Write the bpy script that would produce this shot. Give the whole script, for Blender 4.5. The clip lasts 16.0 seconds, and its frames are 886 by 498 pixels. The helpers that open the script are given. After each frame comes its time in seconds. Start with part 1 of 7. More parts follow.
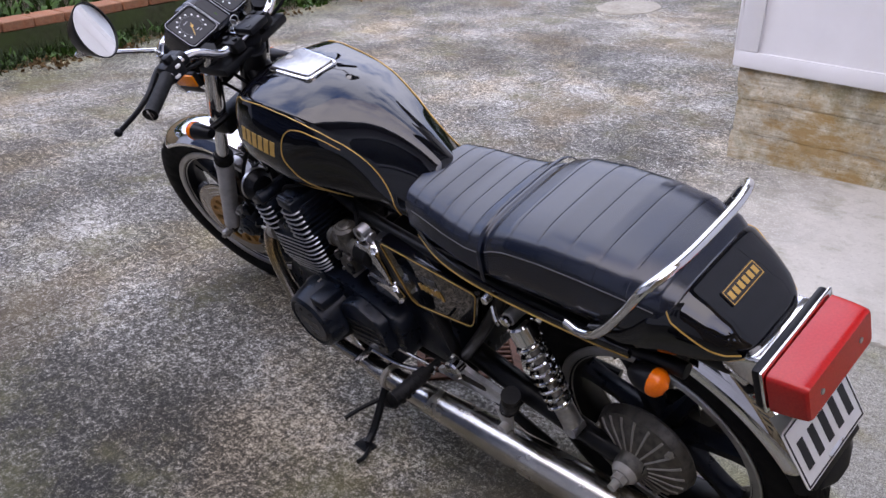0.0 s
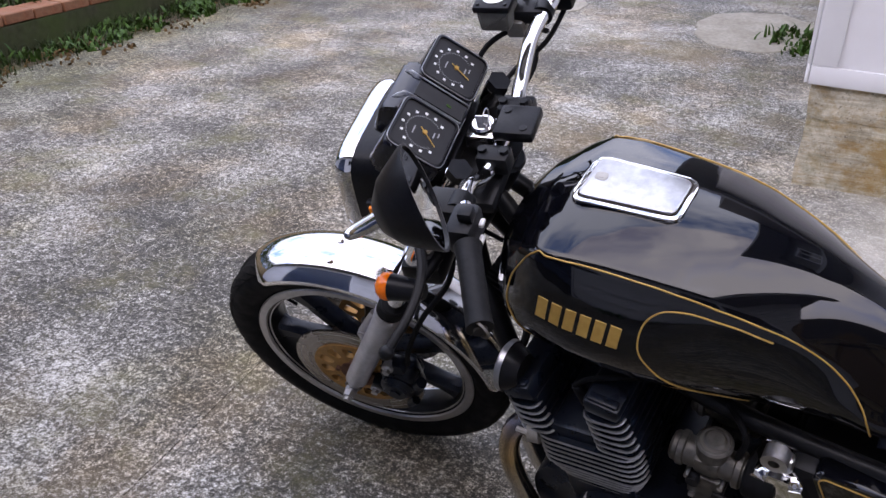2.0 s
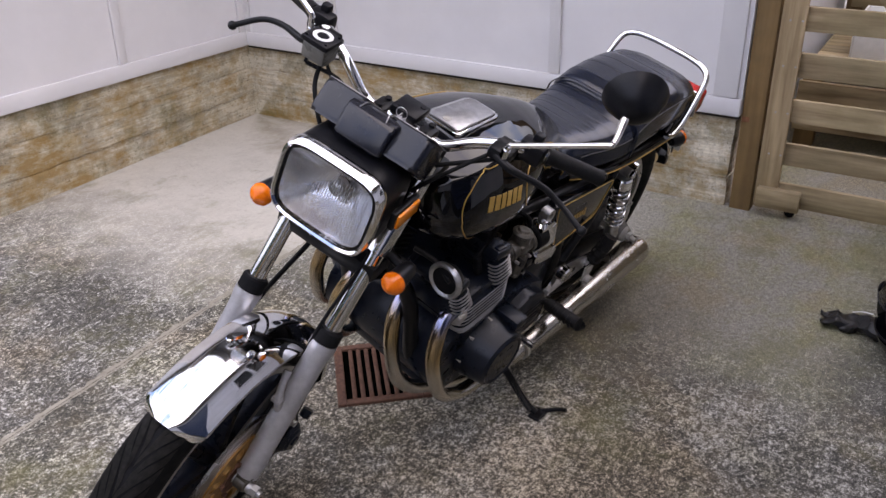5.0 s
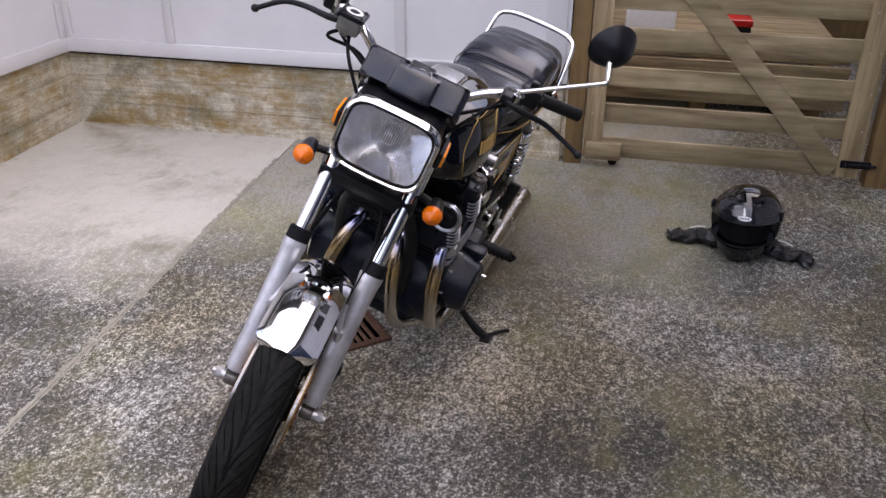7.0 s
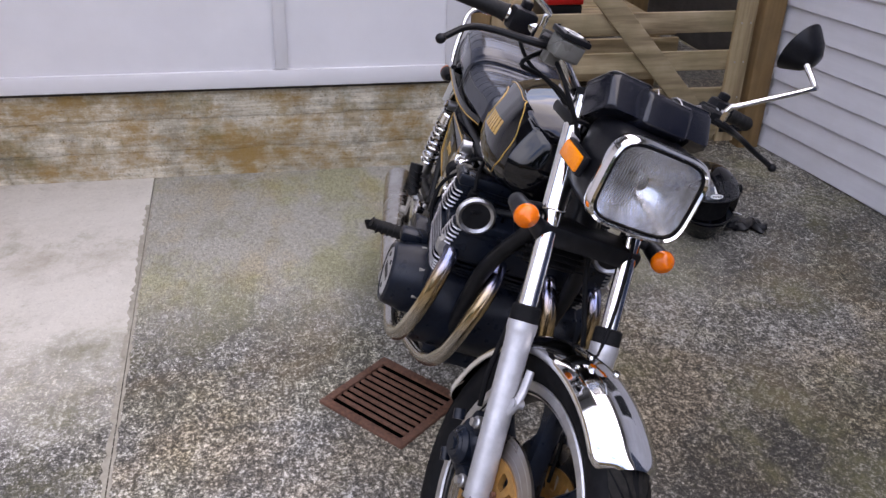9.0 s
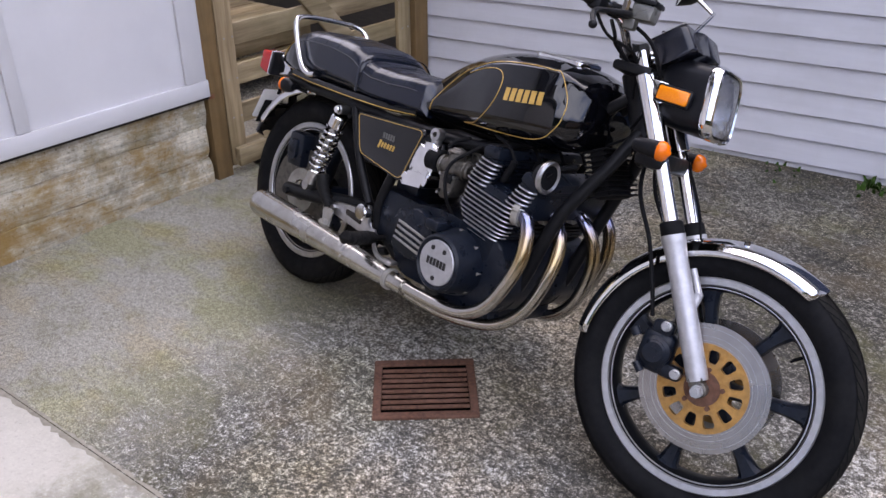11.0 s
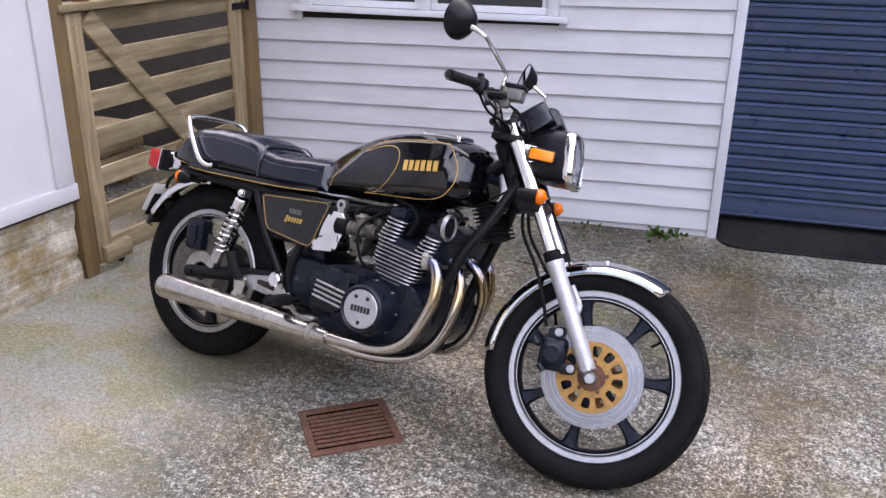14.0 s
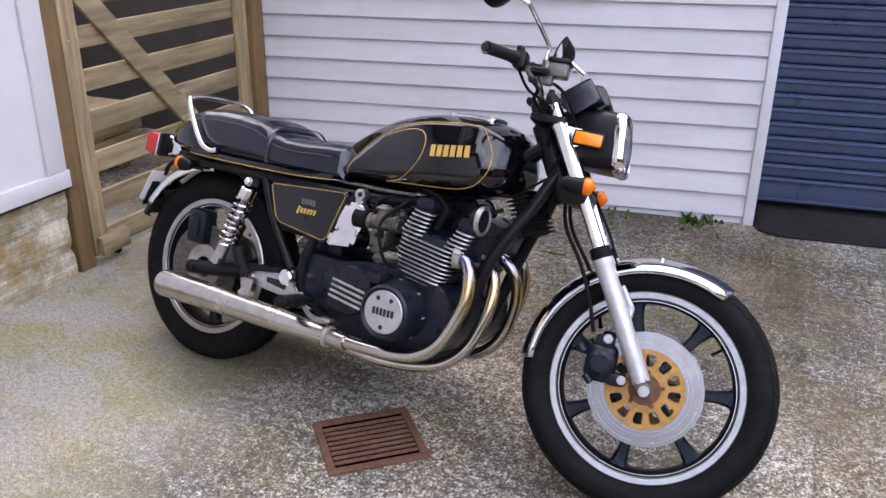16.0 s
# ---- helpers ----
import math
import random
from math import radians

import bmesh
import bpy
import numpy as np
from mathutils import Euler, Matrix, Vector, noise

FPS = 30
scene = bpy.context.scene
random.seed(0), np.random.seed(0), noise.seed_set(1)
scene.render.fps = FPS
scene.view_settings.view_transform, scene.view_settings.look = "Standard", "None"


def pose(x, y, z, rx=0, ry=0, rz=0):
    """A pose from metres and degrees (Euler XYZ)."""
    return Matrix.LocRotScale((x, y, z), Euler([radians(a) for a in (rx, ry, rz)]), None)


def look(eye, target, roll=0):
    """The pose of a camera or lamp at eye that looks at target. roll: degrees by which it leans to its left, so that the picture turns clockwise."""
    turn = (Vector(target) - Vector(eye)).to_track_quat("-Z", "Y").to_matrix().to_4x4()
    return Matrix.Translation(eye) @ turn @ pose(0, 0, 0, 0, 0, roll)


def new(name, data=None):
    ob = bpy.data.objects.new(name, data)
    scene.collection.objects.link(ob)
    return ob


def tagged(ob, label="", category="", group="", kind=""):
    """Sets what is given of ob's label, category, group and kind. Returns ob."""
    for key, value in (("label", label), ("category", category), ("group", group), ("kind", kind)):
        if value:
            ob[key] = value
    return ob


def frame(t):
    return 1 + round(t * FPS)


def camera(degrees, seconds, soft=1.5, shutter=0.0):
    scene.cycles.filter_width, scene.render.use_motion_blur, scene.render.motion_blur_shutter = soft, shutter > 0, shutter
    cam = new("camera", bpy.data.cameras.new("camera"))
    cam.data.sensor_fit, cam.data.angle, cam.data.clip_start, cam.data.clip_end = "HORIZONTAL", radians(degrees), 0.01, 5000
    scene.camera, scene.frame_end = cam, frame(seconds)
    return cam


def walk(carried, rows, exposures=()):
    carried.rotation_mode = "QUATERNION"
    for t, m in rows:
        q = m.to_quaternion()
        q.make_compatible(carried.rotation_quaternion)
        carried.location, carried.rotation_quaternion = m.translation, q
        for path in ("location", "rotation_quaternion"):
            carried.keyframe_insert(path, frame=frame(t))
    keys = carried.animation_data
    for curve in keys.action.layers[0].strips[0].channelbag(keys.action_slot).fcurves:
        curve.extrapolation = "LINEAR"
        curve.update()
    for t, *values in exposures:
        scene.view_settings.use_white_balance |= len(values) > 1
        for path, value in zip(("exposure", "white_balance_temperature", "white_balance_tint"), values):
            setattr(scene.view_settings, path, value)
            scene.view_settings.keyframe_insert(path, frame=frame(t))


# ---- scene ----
cam = camera(55.15, 16.0)
PATH = [
    (0, (0.365, 0.340, 1.398), (0.229, 2.122, 0.499), -0.4),
    (0.5, (0.182, 0.494, 1.383), (0.171, 2.277, 0.477), -0.8),
    (1, (0.007, 0.692, 1.344), (0.026, 2.471, 0.430), -1.1),
    (1.5, (-0.217, 0.948, 1.353), (-0.173, 2.721, 0.429), -0.7),
    (2, (-0.520, 1.189, 1.381), (-0.242, 2.938, 0.451), 0.3),
    (2.5, (-0.711, 1.459, 1.372), (-0.096, 3.111, 0.429), 0.6),
    (3, (-0.857, 1.681, 1.399), (0.402, 2.885, 0.416), 1.7),
    (3.5, (-1.090, 1.855, 1.421), (0.529, 2.451, 0.411), -0.1),
    (4, (-1.368, 1.928, 1.430), (0.354, 2.192, 0.446), 0.4),
    (4.2, (-1.476, 1.976, 1.452), (0.260, 2.195, 0.484), 0.1),
    (4.5, (-1.621, 2.080, 1.472), (0.145, 2.229, 0.545), -0.1),
    (5, (-1.821, 2.304, 1.490), (-0.045, 2.253, 0.572), -1.5),
    (5.2, (-1.917, 2.373, 1.500), (-0.141, 2.257, 0.588), -2.6),
    (7.3, (-2.058, 3.054, 1.510), (-0.413, 2.372, 0.598), 0.4),
    (7.5, (-1.965, 3.107, 1.505), (-0.327, 2.406, 0.596), 0.2),
    (8, (-1.710, 3.288, 1.502), (-0.177, 2.382, 0.592), 1.7),
    (8.5, (-1.432, 3.528, 1.501), (-0.058, 2.415, 0.565), 0.6),
    (8.7, (-1.313, 3.600, 1.486), (0.007, 2.427, 0.546), 1.1),
    (10.8, (-0.020, 4.314, 1.550), (0.254, 2.586, 0.582), -0.5),
    (11, (0.061, 4.402, 1.543), (0.205, 2.652, 0.584), -0.2),
    (11.5, (0.164, 4.631, 1.563), (0.058, 2.853, 0.654), 1.3),
    (12, (0.249, 4.809, 1.601), (0.073, 2.980, 0.812), 1.4),
    (12.5, (0.365, 4.841, 1.593), (0.060, 3.023, 0.817), 1.5),
    (13, (0.426, 4.854, 1.588), (0.055, 3.048, 0.812), 1.0),
    (13.5, (0.453, 4.860, 1.587), (0.076, 3.045, 0.836), 1.0),
    (14, (0.467, 4.847, 1.587), (0.090, 3.025, 0.852), 0.9),
    (14.5, (0.480, 4.829, 1.582), (0.100, 3.008, 0.848), 0.9),
    (15, (0.485, 4.811, 1.578), (0.108, 2.990, 0.843), 0.8),
    (15.5, (0.492, 4.760, 1.562), (0.119, 2.940, 0.822), 0.7),
    (16, (0.494, 4.559, 1.522), (0.124, 2.754, 0.744), 0.7),
]
walk(cam, [(t, look(eye, target, roll)) for t, eye, target, roll in PATH], [(t, e, k, 19) for t, e, k in ((0, 1.20, 8700), (1, 1.20, 8700), (2.5, 1.06, 9000), (3.0, 1.06, 9300), (3.5, 1.0, 9600), (4.2, 1.0, 9900), (5, 1.06, 10000), (8, 1.16, 9700), (11, 1.26, 9300), (11.5, 1.30, 9300), (12, 1.44, 9400), (13.5, 1.62, 9550), (16, 1.64, 9550))])

# ---- light ----
world = bpy.data.worlds.new("sky")
scene.world = world
world.use_nodes = True
wn, wl = world.node_tree.nodes, world.node_tree.links
wn.clear()
SUN_EL, SUN_AZ = radians(52), radians(-105)   # sun's height and its bearing from +x
w_out, w_bg = wn.new("ShaderNodeOutputWorld"), wn.new("ShaderNodeBackground")
w_sky, w_mix, w_noise, w_ramp = wn.new("ShaderNodeTexSky"), wn.new("ShaderNodeMix"), wn.new("ShaderNodeTexNoise"), wn.new("ShaderNodeValToRGB")
w_co, w_map = wn.new("ShaderNodeTexCoord"), wn.new("ShaderNodeMapping")
w_sky.sky_type, w_sky.sun_disc = "NISHITA", False
w_sky.sun_elevation, w_sky.sun_rotation = SUN_EL, radians(90) - SUN_AZ
w_mix.data_type = "RGBA"
w_noise.inputs["Scale"].default_value, w_noise.inputs["Detail"].default_value = 2.3, 9
w_noise.inputs["Roughness"].default_value = 0.6
w_map.inputs["Scale"].default_value = (1, 1, 1.9)
w_ramp.color_ramp.elements[0].position, w_ramp.color_ramp.elements[1].position = 0.36, 0.54
w_mix.inputs[7].default_value = (9.2, 11.8, 17.8, 1)
wl.new(w_co.outputs["Generated"], w_map.inputs["Vector"])
wl.new(w_map.outputs["Vector"], w_noise.inputs["Vector"])
wl.new(w_noise.outputs["Fac"], w_ramp.inputs["Fac"])
wl.new(w_ramp.outputs["Color"], w_mix.inputs[0])
w_gain = wn.new("ShaderNodeMix")
w_gain.data_type, w_gain.blend_type = "RGBA", "MULTIPLY"
w_gain.inputs[0].default_value, w_gain.inputs[7].default_value = 1.0, (1.4, 1.95, 3.05, 1)
wl.new(w_sky.outputs["Color"], w_gain.inputs[6])
wl.new(w_gain.outputs[2], w_mix.inputs[6])
w_sep, w_lift, w_over = wn.new("ShaderNodeSeparateXYZ"), wn.new("ShaderNodeMapRange"), wn.new("ShaderNodeMix")
w_lift.inputs["From Min"].default_value, w_lift.inputs["From Max"].default_value = 0.08, 0.62
w_lift.interpolation_type = "SMOOTHSTEP"
w_lift.inputs["To Min"].default_value, w_lift.inputs["To Max"].default_value = 0.80, 2.9    # a clouded sky is brighter overhead
w_over.data_type, w_over.blend_type = "RGBA", "MULTIPLY"
w_over.inputs[0].default_value = 1.0
wl.new(w_co.outputs["Generated"], w_sep.inputs[0])
wl.new(w_sep.outputs["Z"], w_lift.inputs["Value"])
wl.new(w_mix.outputs[2], w_over.inputs[6])
wl.new(w_lift.outputs["Result"], w_over.inputs[7])
wl.new(w_over.outputs[2], w_bg.inputs["Color"])
wl.new(w_bg.outputs["Background"], w_out.inputs["Surface"])
w_bg.inputs["Strength"].default_value = 0.043
sun_data = bpy.data.lights.new("sun", "SUN")
sun_data.energy, sun_data.angle, sun_data.color = 0.75, radians(90), (1.0, 0.84, 0.64)
sun = new("sun", sun_data)
sun.matrix_world = look((0, 0, 0), (-math.cos(SUN_EL) * math.cos(SUN_AZ), -math.cos(SUN_EL) * math.sin(SUN_AZ), -math.sin(SUN_EL)))

# ---- materials ----


def node(nt, kind, **values):
    n = nt.nodes.new(kind)
    for key, value in values.items():
        n.inputs[key].default_value = value
    return n


def ramp(nt, source, stops):
    r = nt.nodes.new("ShaderNodeValToRGB")
    while len(r.color_ramp.elements) < len(stops):
        r.color_ramp.elements.new(0.5)
    for e, (at, col) in zip(r.color_ramp.elements, stops):
        e.position, e.color = at, (col, col, col, 1) if isinstance(col, (int, float)) else (*col, 1)
    nt.links.new(source, r.inputs["Fac"])
    return r.outputs["Color"]


def blend(nt, fac, a, b, mode="MIX"):
    m = nt.nodes.new("ShaderNodeMix")
    m.data_type, m.blend_type = "RGBA", mode
    for slot, v in ((0, fac), (6, a), (7, b)):
        if isinstance(v, bpy.types.NodeSocket):
            nt.links.new(v, m.inputs[slot])
        else:
            m.inputs[slot].default_value = v if isinstance(v, float) else (*v, 1)
    return m.outputs[2]


def start(name):
    m = bpy.data.materials.new(name)
    m.use_nodes = True
    nt = m.node_tree
    return m, nt, nt.nodes["Principled BSDF"], nt.nodes.new("ShaderNodeTexCoord")


def noise_of(nt, co, scale, detail=4.0, rough=0.55, stretch=None):
    n = node(nt, "ShaderNodeTexNoise", Scale=scale, Detail=detail, Roughness=rough)
    src = co.outputs["Object"]
    if stretch:
        mp = nt.nodes.new("ShaderNodeMapping")
        mp.inputs["Scale"].default_value = stretch
        nt.links.new(src, mp.inputs["Vector"])
        src = mp.outputs["Vector"]
    nt.links.new(src, n.inputs["Vector"])
    return n.outputs["Fac"]


def bump(nt, bsdf, height, strength, distance):
    b = node(nt, "ShaderNodeBump", Strength=strength, Distance=distance)
    nt.links.new(height, b.inputs["Height"])
    nt.links.new(b.outputs["Normal"], bsdf.inputs["Normal"])


def surface(name, dark, light, rough=(0.4, 0.6), metal=0.0, scale=30.0, relief=0.15, depth=0.001, coat=0.0, stretch=None, dirt=None, dirt_amount=0.3, random_tint=0.0, dirt_scale=3.0, spec=0.5):
    """Colour grain at one scale, dirt or wear at a larger one, and fine relief."""
    m, nt, b, co = start(name)
    fine = noise_of(nt, co, scale, 5, stretch=stretch)
    col = blend(nt, ramp(nt, fine, ((0.3, 0.0), (0.7, 1.0))), dark, light)
    if dirt:
        big = noise_of(nt, co, dirt_scale, 7, 0.65)
        col = blend(nt, ramp(nt, big, ((0.5 - 0.25 * dirt_amount, 0.0), (0.72, min(1.0, dirt_amount * 1.6)))), col, dirt)
    if random_tint:
        info = nt.nodes.new("ShaderNodeObjectInfo")
        col = blend(nt, random_tint, col, ramp(nt, info.outputs["Random"], ((0.0, 0.25), (1.0, 1.0))), "MULTIPLY")
    nt.links.new(col, b.inputs["Base Color"])
    rr = noise_of(nt, co, scale * 0.37 + 2, 4)
    nt.links.new(ramp(nt, rr, ((0.3, rough[0]), (0.7, rough[1]))), b.inputs["Roughness"])
    b.inputs["Metallic"].default_value = metal
    b.inputs["Specular IOR Level"].default_value = spec
    b.inputs["Coat Weight"].default_value = coat
    b.inputs["Coat Roughness"].default_value = 0.03
    if relief:
        bump(nt, b, fine, relief, depth)
    return m


def concrete(name, kind):
    """Weathered concrete: worn pale aggregate in patches, dark lichen, brown and green stains. The drive also has shade
    under the bike painted in. kind: drive, outer, slab or plinth.
    """
    m, nt, b, co = start(name)
    sep = nt.nodes.new("ShaderNodeSeparateXYZ")
    nt.links.new(co.outputs["Object"], sep.inputs[0])

    def reach(axis, low, high, soften, scale):
        """0 to 1 along an axis, with a ragged edge."""
        r = node(nt, "ShaderNodeMapRange", **{"From Min": low, "From Max": high})
        nt.links.new(sep.outputs[axis], r.inputs["Value"])
        return blend(nt, soften, r.outputs["Result"], noise_of(nt, co, scale, 9, 0.7))

    blotch, mid = noise_of(nt, co, 0.8, 9, 0.66), noise_of(nt, co, 5.0, 10, 0.74)
    fine, speck, thick = noise_of(nt, co, 150, 3, 0.7), noise_of(nt, co, 62, 6, 0.72), noise_of(nt, co, 1.9, 8, 0.7)
    if kind == "plinth":
        col = blend(nt, ramp(nt, blotch, ((0.36, 0.0), (0.62, 1.0))), (0.46, 0.41, 0.31), (0.70, 0.65, 0.54))
        col = blend(nt, ramp(nt, mid, ((0.44, 0.0), (0.62, 0.75))), col, (0.21, 0.175, 0.12))
        col = blend(nt, ramp(nt, noise_of(nt, co, 42, 10, 0.84), ((0.52, 0.0), (0.66, 0.6))), col, (0.15, 0.122, 0.08))
        col = blend(nt, ramp(nt, noise_of(nt, co, 85, 4, 0.7), ((0.60, 0.0), (0.66, 0.75))), col, (0.07, 0.058, 0.04))     # pits
        col = blend(nt, ramp(nt, noise_of(nt, co, 110, 3, 0.7), ((0.58, 0.0), (0.66, 0.5))), col, (0.62, 0.59, 0.50))
        col = blend(nt, ramp(nt, noise_of(nt, co, 6.5, 9, 0.75), ((0.50, 0.0), (0.60, 0.55))), col, (0.33, 0.225, 0.095))
    else:
        def worn(base, source, gain):
            """Adds a slow variation to a speckle."""
            m = nt.nodes.new("ShaderNodeMath")
            m.operation = "MULTIPLY_ADD"
            nt.links.new(source, m.inputs[0])
            m.inputs[1].default_value = gain
            nt.links.new(base, m.inputs[2])
            return m.outputs[0]

        wide, patch = noise_of(nt, co, 0.75, 10, 0.68), noise_of(nt, co, 2.6, 10, 0.72)
        grain = blend(nt, 0.36, noise_of(nt, co, 100, 5, 0.8), noise_of(nt, co, 36, 5, 0.72))
        shifted = node(nt, "ShaderNodeMath")
        shifted.operation = "SUBTRACT"
        nt.links.new(worn(worn(grain, wide, 0.26), patch, 0.20), shifted.inputs[0])
        shifted.inputs[1].default_value = 0.232
        salt = shifted.outputs[0]     # pale stones show through more where worn
        col = ramp(nt, salt, ((0.42, (0.042, 0.041, 0.037)), (0.475, (0.088, 0.084, 0.074)), (0.515, (0.165, 0.158, 0.140)), (0.545, (0.34, 0.328, 0.296)), (0.60, (0.58, 0.56, 0.515))))
        col = blend(nt, ramp(nt, noise_of(nt, co, 1.7, 8, 0.64), ((0.52, 0.0), (0.64, 0.55))), col, (1.0, 0.95, 0.70), "MULTIPLY")
        col = blend(nt, ramp(nt, noise_of(nt, co, 1.3, 9, 0.68, (1.1, 0.9, 1)), ((0.49, 0.0), (0.60, 0.75))), col, (1.08, 0.93, 0.75), "MULTIPLY")
        if kind == "drive":
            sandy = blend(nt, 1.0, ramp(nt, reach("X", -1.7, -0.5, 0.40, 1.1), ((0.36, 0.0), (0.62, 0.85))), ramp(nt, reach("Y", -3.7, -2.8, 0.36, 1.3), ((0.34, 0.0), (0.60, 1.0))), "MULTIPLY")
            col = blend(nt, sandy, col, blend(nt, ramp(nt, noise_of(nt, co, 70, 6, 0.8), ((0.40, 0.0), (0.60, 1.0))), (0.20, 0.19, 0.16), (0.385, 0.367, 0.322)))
            col = blend(nt, blend(nt, 1.0, sandy, ramp(nt, noise_of(nt, co, 2.4, 7, 0.62, (1, 1.6, 1)), ((0.51, 0.0), (0.62, 0.6))), "MULTIPLY"), col, (1.0, 0.86, 0.62), "MULTIPLY")     # ochre stains
            col = blend(nt, blend(nt, 1.0, sandy, ramp(nt, noise_of(nt, co, 1.5, 8, 0.66, (0.8, 1.1, 1)), ((0.47, 0.0), (0.57, 0.85))), "MULTIPLY"), col, (0.86, 0.88, 0.56), "MULTIPLY")     # green film
            dark_southwest = blend(nt, 1.0, ramp(nt, reach("X", -2.4, -0.7, 0.36, 0.9), ((0.36, 1.0), (0.66, 0.35))), ramp(nt, reach("Y", -3.2, -1.9, 0.36, 1.0), ((0.36, 1.0), (0.62, 0.0))), "MULTIPLY")
            col = blend(nt, dark_southwest, col, (0.60, 0.575, 0.53), "MULTIPLY")     # darker, browner paving towards the south-west
            shade_spot = nt.nodes.new("ShaderNodeVectorMath")
            shade_spot.operation = "DISTANCE"
            nt.links.new(co.outputs["Object"], shade_spot.inputs[0])
            shade_spot.inputs[1].default_value = (-1.05, -2.42, 0)
            col = blend(nt, ramp(nt, blend(nt, 0.35, shade_spot.outputs["Value"], noise_of(nt, co, 3.5, 8, 0.7)), ((0.25, 0.75), (0.52, 0.0))), col, (0.42, 0.375, 0.30), "MULTIPLY")     # oil stain and contact shade under the bike's rear, painted as one
        if kind == "outer":
            col = blend(nt, 1.0, col, (0.80, 0.79, 0.77), "MULTIPLY")
        if kind in ("drive", "outer"):
            col = blend(nt, ramp(nt, reach("X", -6.3, -4.6, 0.36, 1.0), ((0.38, 0.9), (0.62, 0.0))), col, (0.50, 0.52, 0.40), "MULTIPLY")     # darker, greener strip along the garden
            col = blend(nt, ramp(nt, reach("Y", -2.0, 0.4, 0.36, 1.1), ((0.40, 0.0), (0.64, 0.45))), col, (1.22, 1.21, 1.20), "MULTIPLY")
        col = blend(nt, 1.0, col, ramp(nt, noise_of(nt, co, 260, 2, 0.7), ((0.35, 0.50), (0.50, 1.0), (0.63, 1.6))), "MULTIPLY")
        if kind == "slab":
            clean = blend(nt, ramp(nt, mid, ((0.45, 0.0), (0.72, 0.5))), (0.53, 0.50, 0.44), (0.36, 0.335, 0.28))
            clean = blend(nt, ramp(nt, speck, ((0.56, 0.0), (0.66, 0.35))), clean, (0.25, 0.232, 0.195))
            col = blend(nt, ramp(nt, reach("X", -2.3, -0.6, 0.42, 1.3), ((0.40, 0.0), (0.60, 0.92))), col, clean)
    if kind == "plinth":
        col = blend(nt, 1.0, col, ramp(nt, noise_of(nt, co, 3.0, 7, 0.72, (1, 1, 24)), ((0.34, 0.70), (0.50, 1.0), (0.64, 1.25))), "MULTIPLY")     # grain left by the formwork boards
    rust = noise_of(nt, co, 3.4, 12, 0.78, (0.6, 0.6, 1.4)) if kind == "plinth" else noise_of(nt, co, 1.5, 8, 0.68, (0.6, 0.6, 1.6))
    at_, amount = {"drive": (0.52, 0.5), "outer": (0.53, 0.45), "slab": (0.52, 0.6), "plinth": (0.475, 0.85)}[kind]
    col = blend(nt, ramp(nt, rust, ((at_, 0.0), (at_ + 0.13, amount))), col, (0.30, 0.175, 0.05) if kind == "plinth" else (0.16, 0.115, 0.06))
    moss = noise_of(nt, co, 4.5 if kind == "plinth" else 2.1, 10, 0.76)
    col = blend(nt, ramp(nt, moss, ((0.52, 0.0), (0.66, 0.55))), col, (0.115, 0.108, 0.042))
    nt.links.new(col, b.inputs["Base Color"])
    nt.links.new(ramp(nt, mid, ((0.3, 0.72), (0.7, 0.95))), b.inputs["Roughness"])
    b.inputs["Specular IOR Level"].default_value = 0.25
    bump(nt, b, blend(nt, 0.5, fine, speck), 0.85 if kind == "plinth" else 0.3, 0.005 if kind == "plinth" else 0.0025)
    return m


M = {}
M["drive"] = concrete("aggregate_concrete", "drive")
M["outer"] = concrete("salt_flecked_concrete", "outer")
M["slab"] = concrete("pale_concrete", "slab")
M["plinth"] = concrete("formed_concrete", "plinth")
M["patch"] = surface("patched_concrete", (0.23, 0.208, 0.165), (0.35, 0.322, 0.265), (0.8, 0.95), scale=40, relief=0.3, depth=0.002, dirt=(0.14, 0.12, 0.085), dirt_amount=0.4, dirt_scale=4)
M["panel"] = surface("white_panel", (0.62, 0.612, 0.622), (0.68, 0.672, 0.68), (0.45, 0.6), scale=4, relief=0.03, dirt=(0.6, 0.58, 0.57), dirt_amount=0.2)
M["board"] = surface("weatherboard_paint", (0.57, 0.57, 0.605), (0.63, 0.63, 0.665), (0.42, 0.58), scale=9, relief=0.06, stretch=(0.3, 4, 4), dirt=(0.47, 0.46, 0.46), dirt_amount=0.25, random_tint=0.12)
M["trim"] = surface("trim_paint", (0.64, 0.65, 0.70), (0.70, 0.71, 0.75), (0.4, 0.55), scale=12, relief=0.05, dirt=(0.5, 0.49, 0.47), dirt_amount=0.2)
M["timber"] = surface("treated_pine", (0.18, 0.115, 0.055), (0.58, 0.44, 0.265), (0.7, 0.9), scale=26, relief=0.6, depth=0.002, stretch=(1, 0.09, 1), dirt=(0.20, 0.165, 0.075), dirt_amount=0.42, random_tint=0.5)
M["timber_v"] = surface("treated_pine_upright", (0.165, 0.105, 0.05), (0.52, 0.38, 0.225), (0.7, 0.9), scale=26, relief=0.6, depth=0.002, stretch=(1, 1, 0.07), dirt=(0.19, 0.155, 0.075), dirt_amount=0.42, random_tint=0.5)
M["post"] = surface("stained_post", (0.155, 0.088, 0.033), (0.25, 0.148, 0.06), (0.65, 0.85), scale=30, relief=0.35, stretch=(1, 1, 0.08), dirt=(0.08, 0.06, 0.03), dirt_amount=0.4)
M["roller"] = surface("roller_steel", (0.036, 0.060, 0.118), (0.046, 0.074, 0.140), (0.26, 0.36), scale=14, relief=0.05, dirt=(0.05, 0.058, 0.075), dirt_amount=0.3)
